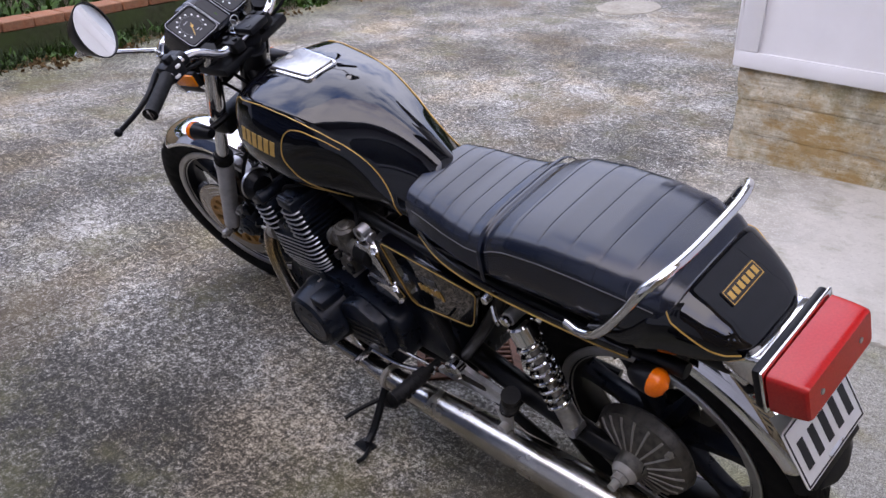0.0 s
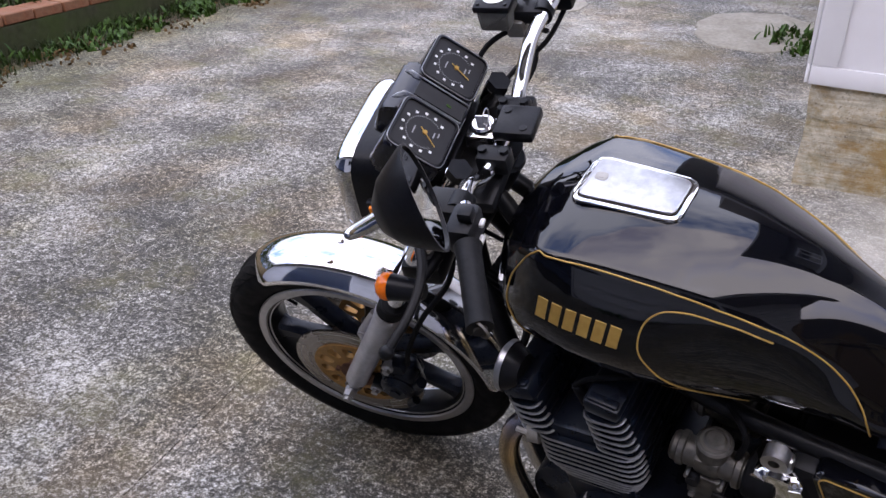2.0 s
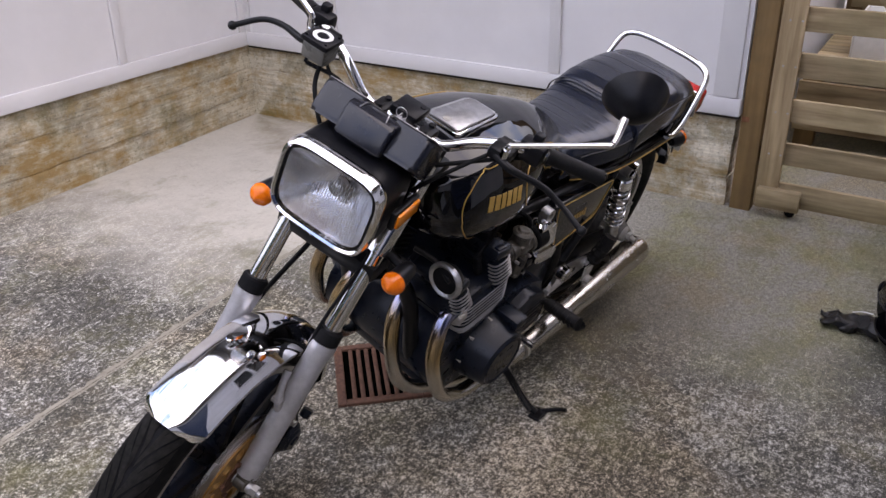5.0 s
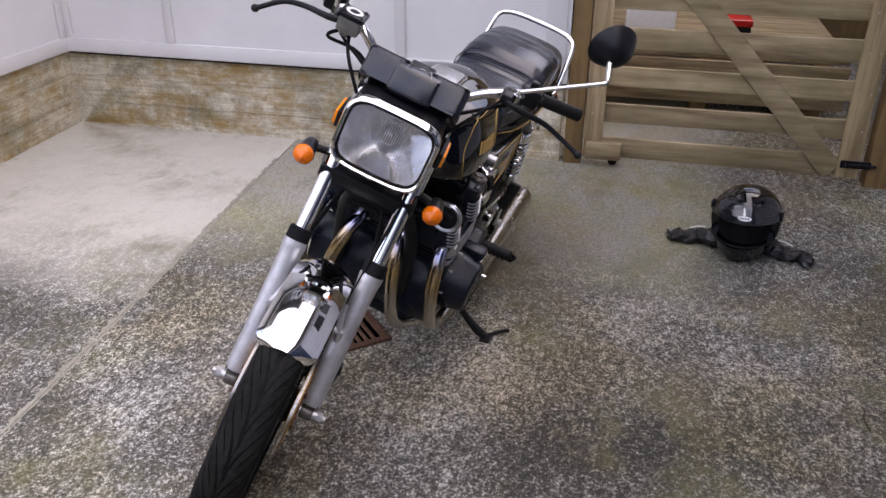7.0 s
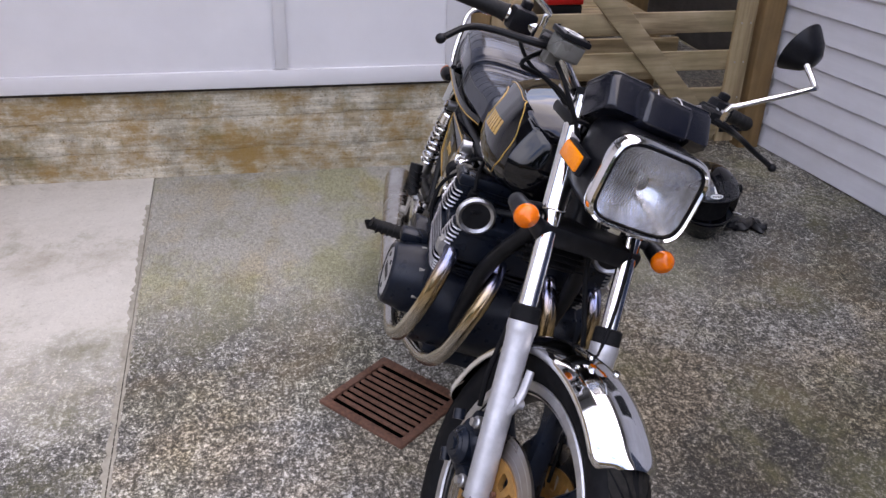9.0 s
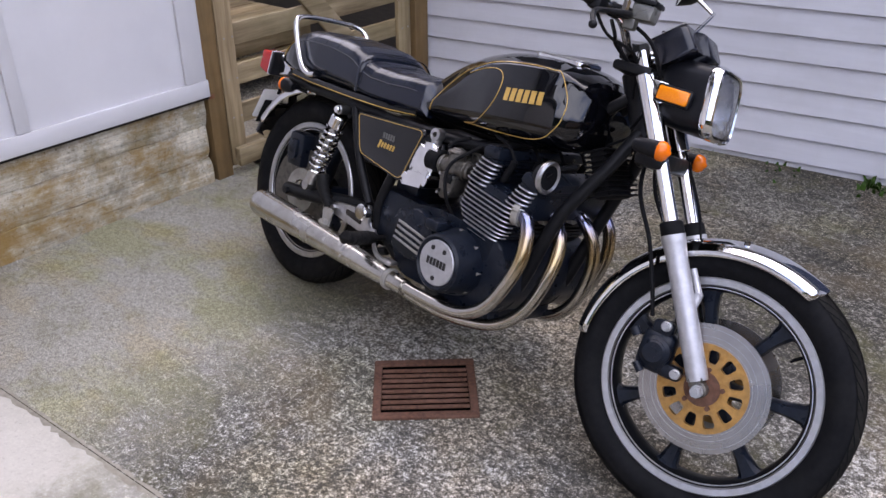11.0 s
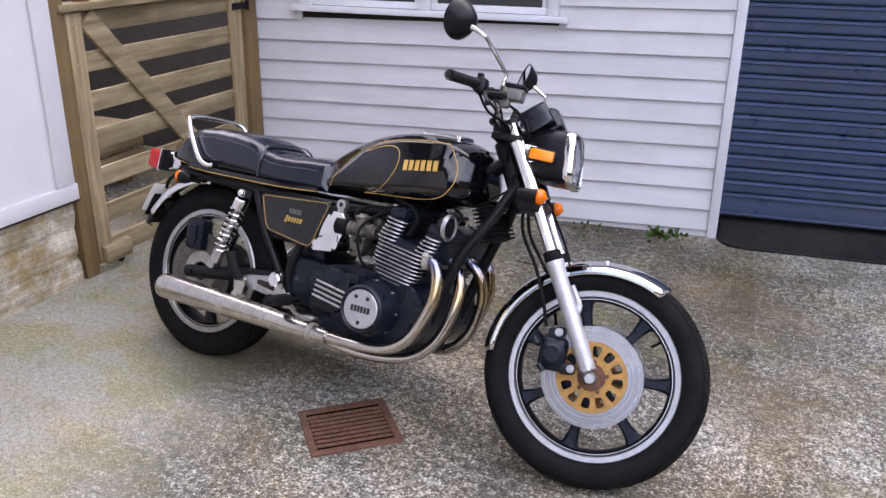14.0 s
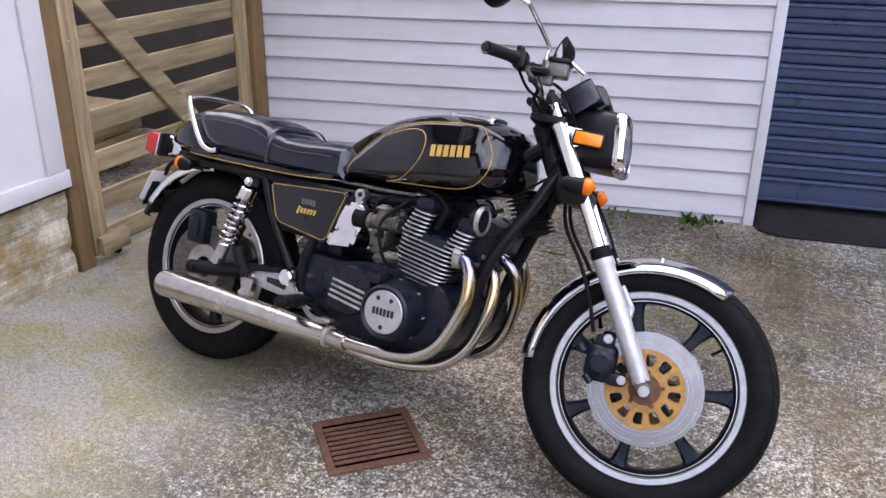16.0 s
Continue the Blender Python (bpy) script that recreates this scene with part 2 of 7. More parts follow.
M["upper"] = surface("dark_stained_cladding", (0.05, 0.045, 0.042), (0.075, 0.068, 0.062), (0.5, 0.7), scale=14, relief=0.1, stretch=(1, 1, 6), dirt=(0.04, 0.04, 0.036), dirt_amount=0.3)
M["rust"] = surface("rusted_iron", (0.065, 0.026, 0.014), (0.15, 0.062, 0.036), (0.75, 0.95), scale=90, relief=0.6, depth=0.002, dirt=(0.19, 0.10, 0.07), dirt_amount=0.3, dirt_scale=18)
# near-black in place of the shade between the grate's bars
M["pit_shade"] = surface("drain_shade_black", (0.0008, 0.0007, 0.0006), (0.002, 0.0018, 0.0015), (0.95, 1.0), scale=20, spec=0.0)
M["dark"] = surface("shadowed_pit", (0.012, 0.01, 0.008), (0.03, 0.022, 0.018), (0.9, 1.0), scale=20)
M["soil"] = surface("soil", (0.035, 0.026, 0.018), (0.09, 0.07, 0.05), (0.9, 1.0), scale=25, relief=0.8, depth=0.02, dirt=(0.05, 0.055, 0.02), dirt_amount=0.5, spec=0.1)
M["grass"] = surface("grass", (0.006, 0.013, 0.003), (0.024, 0.042, 0.009), (0.5, 0.7), scale=3, relief=0, spec=0.15)
M["hedge"] = surface("hedge_leaf", (0.012, 0.028, 0.008), (0.03, 0.06, 0.016), (0.5, 0.7), scale=6, relief=0.1, spec=0.15)
M["leaf"] = surface("weed_leaf", (0.016, 0.044, 0.008), (0.046, 0.10, 0.018), (0.4, 0.6), scale=40, relief=0.1, spec=0.15)
M["brick"] = surface("red_brick", (0.20, 0.066, 0.028), (0.30, 0.11, 0.047), (0.75, 0.95), scale=60, relief=0.5, depth=0.003, dirt=(0.2, 0.14, 0.09), dirt_amount=0.35, dirt_scale=9, random_tint=0.3)
M["mossy"] = surface("mossy_retaining_wall", (0.028, 0.028, 0.018), (0.062, 0.058, 0.038), (0.8, 0.95), scale=22, relief=0.5, depth=0.006, dirt=(0.045, 0.065, 0.02), dirt_amount=0.6, spec=0.1)
M["roof"] = surface("roof_steel", (0.20, 0.21, 0.22), (0.27, 0.28, 0.29), (0.4, 0.6), scale=8)
M["rubber_mat"] = surface("rubber_seal", (0.006, 0.006, 0.007), (0.013, 0.013, 0.014), (0.45, 0.7), scale=30, dirt=(0.03, 0.028, 0.025), dirt_amount=0.3, spec=0.2)
# motorcycle
M["gloss"] = surface("black_lacquer", (0.0016, 0.0018, 0.003), (0.0026, 0.003, 0.0045), (0.02, 0.05), scale=300, relief=0.0, spec=0.5, coat=0.15)
M["satin"] = surface("black_satin_paint", (0.004, 0.0045, 0.006), (0.009, 0.0095, 0.011), (0.28, 0.45), scale=60, relief=0.06, dirt=(0.013, 0.012, 0.011), dirt_amount=0.25, dirt_scale=20, spec=0.18)
M["engine"] = surface("black_engine_paint", (0.003, 0.0052, 0.0105), (0.007, 0.0115, 0.020), (0.24, 0.40), scale=90, relief=0.12, dirt=(0.012, 0.013, 0.015), dirt_amount=0.2, dirt_scale=25, spec=0.25)
M["plastic"] = surface("black_plastic", (0.004, 0.0043, 0.0055), (0.008, 0.0085, 0.011), (0.28, 0.42), scale=250, relief=0.12, depth=0.0004, spec=0.2)
M["hood"] = surface("grained_hood_plastic", (0.003, 0.004, 0.008), (0.007, 0.0085, 0.015), (0.16, 0.28), scale=220, relief=0.15, depth=0.0004, dirt=(0.022, 0.022, 0.026), dirt_amount=0.3, dirt_scale=18, spec=0.5)
M["rubber"] = surface("tyre_rubber", (0.0035, 0.0037, 0.0045), (0.0075, 0.0078, 0.009), (0.55, 0.8), scale=70, relief=0.25, dirt=(0.014, 0.0135, 0.013), dirt_amount=0.3, dirt_scale=12, spec=0.10)
# dusty blocks kept paler than the tyre, whose black paints the grooves' shade
M["tread"] = surface("pale_tread_rubber", (0.014, 0.0135, 0.0135), (0.030, 0.029, 0.028), (0.7, 0.9), scale=90, relief=0.25, dirt=(0.05, 0.046, 0.04), dirt_amount=0.35, dirt_scale=9, spec=0.15)
M["grip"] = surface("grip_rubber", (0.005, 0.005, 0.0055), (0.010, 0.010, 0.0105), (0.45, 0.65), scale=200, relief=0.3, spec=0.2)
# the sky's blue sheen is mixed into the vinyl's base colour
M["seat"] = surface("blue_sheen_black_vinyl", (0.0035, 0.0065, 0.0155), (0.006, 0.0105, 0.022), (0.19, 0.27), scale=420, relief=0.07, depth=0.0005, dirt=(0.008, 0.009, 0.012), dirt_amount=0.3, dirt_scale=6, spec=0.6)
M["matte"] = surface("matte_black_casting", (0.003, 0.003, 0.0035), (0.007, 0.007, 0.008), (0.6, 0.8), scale=80, relief=0.2, spec=0.12)
M["carb"] = surface("stained_carburettor_alloy", (0.06, 0.057, 0.052), (0.21, 0.20, 0.185), (0.35, 0.6), metal=0.7, scale=60, relief=0.35, dirt=(0.08, 0.065, 0.05), dirt_amount=0.45, dirt_scale=30)
M["resin"] = surface("clouded_plastic", (0.085, 0.084, 0.076), (0.15, 0.148, 0.135), (0.25, 0.38), scale=40, relief=0.05)
M["litter"] = surface("leaf_litter", (0.05, 0.03, 0.014), (0.13, 0.08, 0.035), (0.7, 0.9), scale=30, relief=0.1, spec=0.1)
M["piping"] = surface("seat_stitching", (0.07, 0.068, 0.066), (0.12, 0.117, 0.112), (0.6, 0.8), scale=300)
M["chrome"] = surface("chrome", (0.74, 0.74, 0.75), (0.84, 0.84, 0.85), (0.035, 0.10), metal=1.0, scale=25, relief=0.0, dirt=(0.45, 0.42, 0.38), dirt_amount=0.15, dirt_scale=14)
M["pipe"] = surface("aged_chrome_pipe", (0.46, 0.445, 0.42), (0.62, 0.60, 0.565), (0.18, 0.30), metal=1.0, scale=35, relief=0.03, dirt=(0.30, 0.24, 0.17), dirt_amount=0.25, dirt_scale=9)
M["alloy"] = surface("brushed_alloy", (0.42, 0.42, 0.43), (0.58, 0.58, 0.59), (0.30, 0.45), metal=1.0, scale=70, relief=0.08, dirt=(0.22, 0.20, 0.17), dirt_amount=0.25, dirt_scale=20)
M["rimsilver"] = surface("machined_rim_alloy", (0.40, 0.40, 0.405), (0.50, 0.50, 0.505), (0.32, 0.44), metal=0.9, scale=50, relief=0.03, dirt=(0.4, 0.38, 0.35), dirt_amount=0.2, dirt_scale=14)
M["fork"] = surface("silver_fork_paint", (0.42, 0.42, 0.44), (0.50, 0.50, 0.52), (0.30, 0.42), metal=0.5, scale=60, relief=0.04, dirt=(0.20, 0.19, 0.18), dirt_amount=0.25, dirt_scale=18)
M["disc"] = surface("brake_steel", (0.31, 0.285, 0.265), (0.41, 0.38, 0.355), (0.22, 0.32), metal=1.0, scale=14, relief=0.0, dirt=(0.24, 0.20, 0.17), dirt_amount=0.15, dirt_scale=5)
M["goldcast"] = surface("gold_anodised", (0.36, 0.175, 0.045), (0.52, 0.275, 0.085), (0.42, 0.6), metal=0.55, scale=70, relief=0.15, dirt=(0.20, 0.12, 0.06), dirt_amount=0.35, dirt_scale=25)
M["stripe"] = surface("gold_pinstripe", (0.52, 0.30, 0.075), (0.62, 0.38, 0.11), (0.3, 0.4), metal=0.3, scale=80, relief=0)
M["amber"] = surface("amber_lens", (0.78, 0.13, 0.006), (0.88, 0.18, 0.009), (0.10, 0.18), scale=260, relief=0.25, depth=0.001)
M["yellow"] = surface("yellow_amber_lens", (0.84, 0.20, 0.008), (0.94, 0.27, 0.014), (0.10, 0.18), scale=260, relief=0.25, depth=0.001)
M["leather"] = surface("black_leather", (0.006, 0.006, 0.007), (0.014, 0.014, 0.016), (0.28, 0.5), scale=120, relief=0.3, depth=0.001, spec=0.35)
M["smoke"] = surface("smoked_visor", (0.012, 0.014, 0.02), (0.02, 0.022, 0.03), (0.02, 0.07), scale=12, relief=0, coat=1.0, spec=0.9)
M["red"] = surface("red_lens", (0.42, 0.010, 0.010), (0.52, 0.016, 0.014), (0.16, 0.26), scale=260, relief=0.15, depth=0.001)
M["white"] = surface("white_enamel", (0.72, 0.72, 0.70), (0.80, 0.80, 0.78), (0.35, 0.5), scale=30, dirt=(0.5, 0.48, 0.44), dirt_amount=0.2)
M["dial"] = surface("dial_face", (0.008, 0.008, 0.009), (0.012, 0.012, 0.013), (0.5, 0.6), scale=60)
M["plain_grey"] = surface("grey_bar", (0.30, 0.30, 0.31), (0.36, 0.36, 0.37), (0.5, 0.6), scale=50)
M["mirror"] = surface("mirror_glass", (0.86, 0.88, 0.88), (0.90, 0.91, 0.91), (0.01, 0.025), metal=1.0, scale=8, relief=0)
M["silvered"] = surface("silvered_reflector", (0.80, 0.81, 0.83), (0.93, 0.93, 0.95), (0.07, 0.14), metal=0.85, scale=1.0, relief=0.4, depth=0.0022, stretch=(6, 190, 16))
M["fabric"] = surface("black_fabric", (0.006, 0.006, 0.007), (0.016, 0.016, 0.018), (0.55, 0.85), scale=160, relief=0.4, depth=0.001)
M["grime"] = surface("corroded_casting", (0.30, 0.285, 0.26), (0.52, 0.50, 0.46), (0.42, 0.6), metal=0.35, scale=60, relief=0.4, dirt=(0.16, 0.14, 0.115), dirt_amount=0.4, dirt_scale=30)
M["darkglass"] = surface("window_glass", (0.02, 0.022, 0.025), (0.03, 0.032, 0.036), (0.02, 0.05), scale=4, relief=0)


# clear lens glass: see-through with a thin gloss
m, nt, b, co = start("lens_glass")
clear, sheen, mixer = nt.nodes.new("ShaderNodeBsdfTransparent"), nt.nodes.new("ShaderNodeBsdfGlossy"), nt.nodes.new("ShaderNodeMixShader")
clear.inputs["Color"].default_value = (0.95, 0.96, 0.97, 1)
sheen.inputs["Roughness"].default_value = 0.04
fres = node(nt, "ShaderNodeFresnel", IOR=1.5)
nt.links.new(fres.outputs[0], mixer.inputs[0])
nt.links.new(clear.outputs[0], mixer.inputs[1])
nt.links.new(sheen.outputs[0], mixer.inputs[2])
nt.links.new(mixer.outputs[0], nt.nodes["Material Output"].inputs["Surface"])
M["glass"] = m

# the headers' heat tint: straw and blue near the ports
m, nt, b, co = start("heat_tinted_chrome")
sep = nt.nodes.new("ShaderNodeSeparateXYZ")
nt.links.new(co.outputs["Object"], sep.inputs[0])
mr = node(nt, "ShaderNodeMapRange", **{"From Min": 0.28, "From Max": 0.62})
nt.links.new(sep.outputs["Z"], mr.inputs["Value"])
nz = noise_of(nt, co, 12, 5)
fac = blend(nt, 0.12, mr.outputs["Result"], nz)
nt.links.new(ramp(nt, fac, ((0.0, (0.52, 0.50, 0.47)), (0.40, (0.46, 0.42, 0.36)), (0.58, (0.50, 0.36, 0.19)), (0.70, (0.44, 0.33, 0.22)), (0.80, (0.22, 0.24, 0.37)), (0.90, (0.40, 0.40, 0.44)))), b.inputs["Base Color"])
b.inputs["Metallic"].default_value, b.inputs["Roughness"].default_value = 1.0, 0.2
M["header"] = m

# ---- building helpers ----


def part(name, bm, material, parent=None, label="", smooth=35):
    """Links a bmesh as one mesh object, under a thing or a part."""
    me = bpy.data.meshes.new(name)
    bmesh.ops.recalc_face_normals(bm, faces=bm.faces)
    bm.to_mesh(me)
    bm.free()
    me.materials.append(M[material])
    if smooth:
        me.polygons.foreach_set("use_smooth", [True] * len(me.polygons))
        me.set_sharp_from_angle(angle=radians(smooth))
    ob = new(name, me)
    if parent:
        ob.parent = parent
    if label:
        tagged(ob, label)
    return ob


def share(name, ob, matrix, parent=None):
    """Another object on the same mesh."""
    o = new(name, ob.data)
    o.parent = parent or ob.parent
    o.matrix_basis = matrix
    return o


def thing(name, matrix, label, category, group="", kind=""):
    e = new(name)
    e.matrix_world = matrix
    e.empty_display_size = 0.1
    return tagged(e, label, category, group, kind)


def join(*bms):
    """The first bmesh with the others in it."""
    for other in bms[1:]:
        me = bpy.data.meshes.new("tmp")
        other.to_mesh(me)
        bms[0].from_mesh(me)
        bpy.data.meshes.remove(me)
        other.free()
    return bms[0]


def moved(bm, m):
    bmesh.ops.transform(bm, matrix=m, verts=bm.verts)
    return bm


def box(size, at=(0, 0, 0), bevel=0.0, seg=2, m=None):
    bm = bmesh.new()
    bmesh.ops.create_cube(bm, size=1)
    bmesh.ops.scale(bm, vec=size, verts=bm.verts)
    if bevel:
        bmesh.ops.bevel(bm, geom=bm.edges[:], offset=bevel, segments=seg, profile=0.5, affect="EDGES")
    bmesh.ops.translate(bm, vec=at, verts=bm.verts)
    return moved(bm, m) if m else bm


def span(x0, x1, y0, y1, z0, z1, bevel=0.0, seg=2):
    return box((abs(x1 - x0), abs(y1 - y0), abs(z1 - z0)), ((x0 + x1) / 2, (y0 + y1) / 2, (z0 + z1) / 2), bevel, seg)


def smooth_path(pts, steps=8):
    """Points along a smooth curve through pts."""
    if len(pts) < 3:
        return [Vector(p) for p in pts]
    p = [Vector(q) for q in pts]
    p = [2 * p[0] - p[1]] + p + [2 * p[-1] - p[-2]]
    out = []
    for a, b, c, d in zip(p, p[1:], p[2:], p[3:]):
        for i in range(steps):
            t = i / steps
            out.append(0.5 * (2 * b + (c - a) * t + (2 * a - 5 * b + 4 * c - d) * t * t + (3 * b - a - 3 * c + d) * t ** 3))
    return out + [p[-2]]


def tube(pts, r, seg=12, steps=8, smooth=True, caps=True, flat=1.0):
    """A round (or flattened) bar along pts; r: one radius, or one for each point."""
    path = smooth_path(pts, steps) if smooth else [Vector(q) for q in pts]
    n = len(path)
    if isinstance(r, (int, float)):
        radii = [r] * n
    else:
        radii = [float(v) for v in np.interp(np.linspace(0, len(r) - 1, n), range(len(r)), r)]
    bm = bmesh.new()
    rings, up = [], None
    for i, c in enumerate(path):
        d = (path[min(i + 1, n - 1)] - path[max(i - 1, 0)]).normalized()
        if up is None:
            up = Vector((0, 0, 1)) if abs(d.z) < 0.9 else Vector((1, 0, 0))
        up = (up - d * up.dot(d)).normalized()
        side = d.cross(up)
        rings.append([bm.verts.new(c + radii[i] * (math.cos(a) * side * flat + math.sin(a) * up)) for a in [2 * math.pi * k / seg for k in range(seg)]])
    for a, b in zip(rings, rings[1:]):
        for k in range(seg):
            bm.faces.new((a[k], a[(k + 1) % seg], b[(k + 1) % seg], b[k]))
    if caps:
        bm.faces.new(rings[0][::-1])
        bm.faces.new(rings[-1])
    return bm


def lathe(profile, seg=48, close=False, m=None):
    """A body of revolution about y, from points (radius, y)."""
    bm = bmesh.new()
    rings = []
    for r, y in profile:
        rings.append([bm.verts.new((r * math.cos(2 * math.pi * k / seg), y, r * math.sin(2 * math.pi * k / seg))) for k in range(seg)] if r > 1e-6 else [bm.verts.new((0, y, 0))])
    pairs = list(zip(rings, rings[1:])) + ([(rings[-1], rings[0])] if close else [])
    for a, b in pairs:
        for k in range(seg):
            q = [a[k % len(a)], a[(k + 1) % len(a)], b[(k + 1) % len(b)], b[k % len(b)]]
            q = list(dict.fromkeys(q))
            if len(q) > 2:
                bm.faces.new(q)
    return moved(bm, m) if m else bm


def loft(sections, cap=True, closed=True):
    """A skin over loops of points."""
    bm = bmesh.new()
    rings = [[bm.verts.new(p) for p in s] for s in sections]
    n = len(rings[0])
    for a, b in zip(rings, rings[1:]):
        for k in range(n if closed else n - 1):
            bm.faces.new((a[k], a[(k + 1) % n], b[(k + 1) % n], b[k]))
    if cap and closed:
        bm.faces.new(rings[0][::-1])
        bm.faces.new(rings[-1])
    return bm


def plate(outline, y0, y1, bevel=0.0, seg=2):
    """A plate with the outline (x, z) between y0 and y1."""
    bm = bmesh.new()
    a = [bm.verts.new((x, y0, z)) for x, z in outline]
    b = [bm.verts.new((x, y1, z)) for x, z in outline]
    n = len(a)
    f1, f2 = bm.faces.new(a), bm.faces.new(b[::-1])
    for k in range(n):
        bm.faces.new((a[k], b[k], b[(k + 1) % n], a[(k + 1) % n]))
    if bevel:
        bmesh.ops.bevel(bm, geom=list(f1.edges) + list(f2.edges), offset=bevel, segments=seg, profile=0.5, affect="EDGES")
    return bm


def rounded(pts, r, seg=5):
    """A closed outline with its corners rounded."""
    out, n = [], len(pts)
    for i in range(n):
        a, b, c = Vector(pts[i - 1]), Vector(pts[i]), Vector(pts[(i + 1) % n])
        k = min(r, 0.45 * (a - b).length, 0.45 * (c - b).length)
        p, q = b + (a - b).normalized() * k, b + (c - b).normalized() * k
        for j in range(seg + 1):
            t = j / seg
            out.append(tuple((1 - t) ** 2 * p + 2 * t * (1 - t) * b + t * t * q))
    return out


def cyl(r, p, q, seg=20, bevel=0.0):
    """A cylinder from p to q."""
    p, q = Vector(p), Vector(q)
    d = q - p
    L = d.length
    prof = [(0, 0), (r - bevel, 0), (r, bevel), (r, L - bevel), (r - bevel, L), (0, L)] if bevel else [(0, 0), (r, 0), (r, L), (0, L)]
    return lathe(prof, seg, m=Matrix.Translation(p) @ d.to_track_quat("Y", "Z").to_matrix().to_4x4())


def ball(r, at, squash=(1, 1, 1), u=20, v=12):
    bm = bmesh.new()
    bmesh.ops.create_uvsphere(bm, u_segments=u, v_segments=v, radius=r)
    bmesh.ops.scale(bm, vec=squash, verts=bm.verts)
    bmesh.ops.translate(bm, vec=at, verts=bm.verts)
    return bm


# ---- the yard: x towards the long wall, y along it, origin at the inner corner ----
YARD = Matrix.Translation((2.79, 3.196, 0)) @ Matrix.Rotation(radians(-34), 4, "Z")
SOUTH = YARD @ Matrix.Translation((0.012, 0.082, -0.012))     # the gate and the passage behind it


def setting(name, bm, material, label, category, m=None, smooth=35):
    ob = part(name, bm, material, None, label, smooth)
    ob.matrix_world = YARD @ m if m else YARD
    return tagged(ob, label, category, kind="structure")


# ground sheet and the slabs cast on it
ground = bmesh.new()
bmesh.ops.create_grid(ground, x_segments=60, y_segments=60, size=60)
setting("ground", ground, "soil", "bare dark soil round the paved yard", "ground", Matrix.Translation((0, 0, -0.09)))
drive = thing("pavement", YARD, "weathered aggregate concrete paving of the yard", "pavement", kind="structure")


def joint_x(y):
    """The long joint, a little askew to the walls."""
    return -2.926 - 0.052 * (y + 1.5)


def joint_y(x):
    """The cross joint beside the pale slab."""
    return -1.296 + 0.038 * (x + 1.5)


def slab(corners, mat_name):
    bm = moved(plate(corners, 0.0, 0.12, 0.0025, 1), Matrix.Rotation(radians(-90), 4, "X"))
    part("concrete_slab", bm, mat_name, drive, "paler cleaner concrete slab" if mat_name == "slab" else "")


GAP = 0.0014
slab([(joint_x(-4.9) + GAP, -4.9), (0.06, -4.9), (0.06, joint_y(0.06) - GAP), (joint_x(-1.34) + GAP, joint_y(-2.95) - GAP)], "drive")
slab([(joint_x(-1.34) + GAP, joint_y(-2.95) + GAP), (0.06, joint_y(0.06) + GAP), (0.06, 0.03), (joint_x(0.03) + GAP, 0.03)], "slab")
slab([(-5.9, -4.9), (joint_x(-4.9) - GAP, -4.9), (joint_x(5.5) - GAP, 5.5), (-5.9, 5.5)], "outer")
slab([(joint_x(0.0312) + GAP, 0.0312), (-1.60, 0.0312), (-1.60, 5.5), (joint_x(5.5) + GAP, 5.5)], "slab")
slab([(-5.9, 5.51), (1.5, 5.51), (1.5, 13), (-5.9, 13)], "drive")
slab([(0.065, -4.6), (3.0, -4.6), (3.0, -2.6), (0.065, -2.6)], "drive")

bm = bmesh.new()
row = [[bm.verts.new((joint_x(y) + d, y, -0.0016)) for d in (-0.006, 0.006)] for y in (-4.9, 5.5)]
bm.faces.new((row[0][0], row[0][1], row[1][1], row[1][0]))
part("joint_fill", bm, "drive", drive, "grit and dirt packed in the joint", smooth=0)
rng = random.Random(21)
for side, wid in ((1, 0.016), (-1, 0.010)):
    bm = bmesh.new()
    row = [[bm.verts.new((x, joint_y(x) + side * (GAP + f * wid * rng.uniform(0.35, 1.3)), 0.0012)) for f in (0, 1)] for x in np.arange(-2.94, -0.25, 0.02)]
    for a, b in zip(row, row[1:]):
        bm.faces.new((a[0], a[1], b[1], b[0]))
    part("joint_mortar", bm, "patch", drive, "pale ragged mortar edge of the joint", smooth=0)

for side, wid in ((1, 0.012), (-1, 0.022)):
    bm = bmesh.new()
    row = [[bm.verts.new((joint_x(y) + side * (GAP + f * wid * rng.uniform(0.1, 1.3) ** 1.5), y, 0.0012)) for f in (0, 1)] for y in np.arange(-4.5, 3.5, 0.018)]
    for a, b in zip(row, row[1:]):
        bm.faces.new((a[0], a[1], b[1], b[0]))
    part("joint_mortar", bm, "drive", drive, "worn crumbling edge of the joint", smooth=0)
for cx, cy, rx, ry in ((-2.15, 2.75, 0.42, 0.58), (-3.68, 2.95, 0.24, 0.32)):
    bm = bmesh.new()
    top = [bm.verts.new((cx + rx * math.cos(a) * (1 + 0.16 * noise.noise(Vector((math.cos(a) * 2, math.sin(a) * 2, cx)))), cy + ry * math.sin(a) * (1 + 0.2 * noise.noise(Vector((math.cos(a) * 2, math.sin(a) * 2, cy)))), 0.007)) for a in np.linspace(0, 2 * math.pi, 49)[:-1]]
    base = [bm.verts.new((v.co.x + (v.co.x - cx) * 0.03, v.co.y + (v.co.y - cy) * 0.03, -0.01)) for v in top]
    bm.faces.new(top)
    for k in range(48):
        bm.faces.new((top[k], base[k], base[(k + 1) % 48], top[(k + 1) % 48]))
    part("concrete_patch", bm, "patch", drive, "pale smooth repair patch in the paving", smooth=30)

# the long wall and the short wall: concrete plinth, panelled cladding above
PT = 0.395
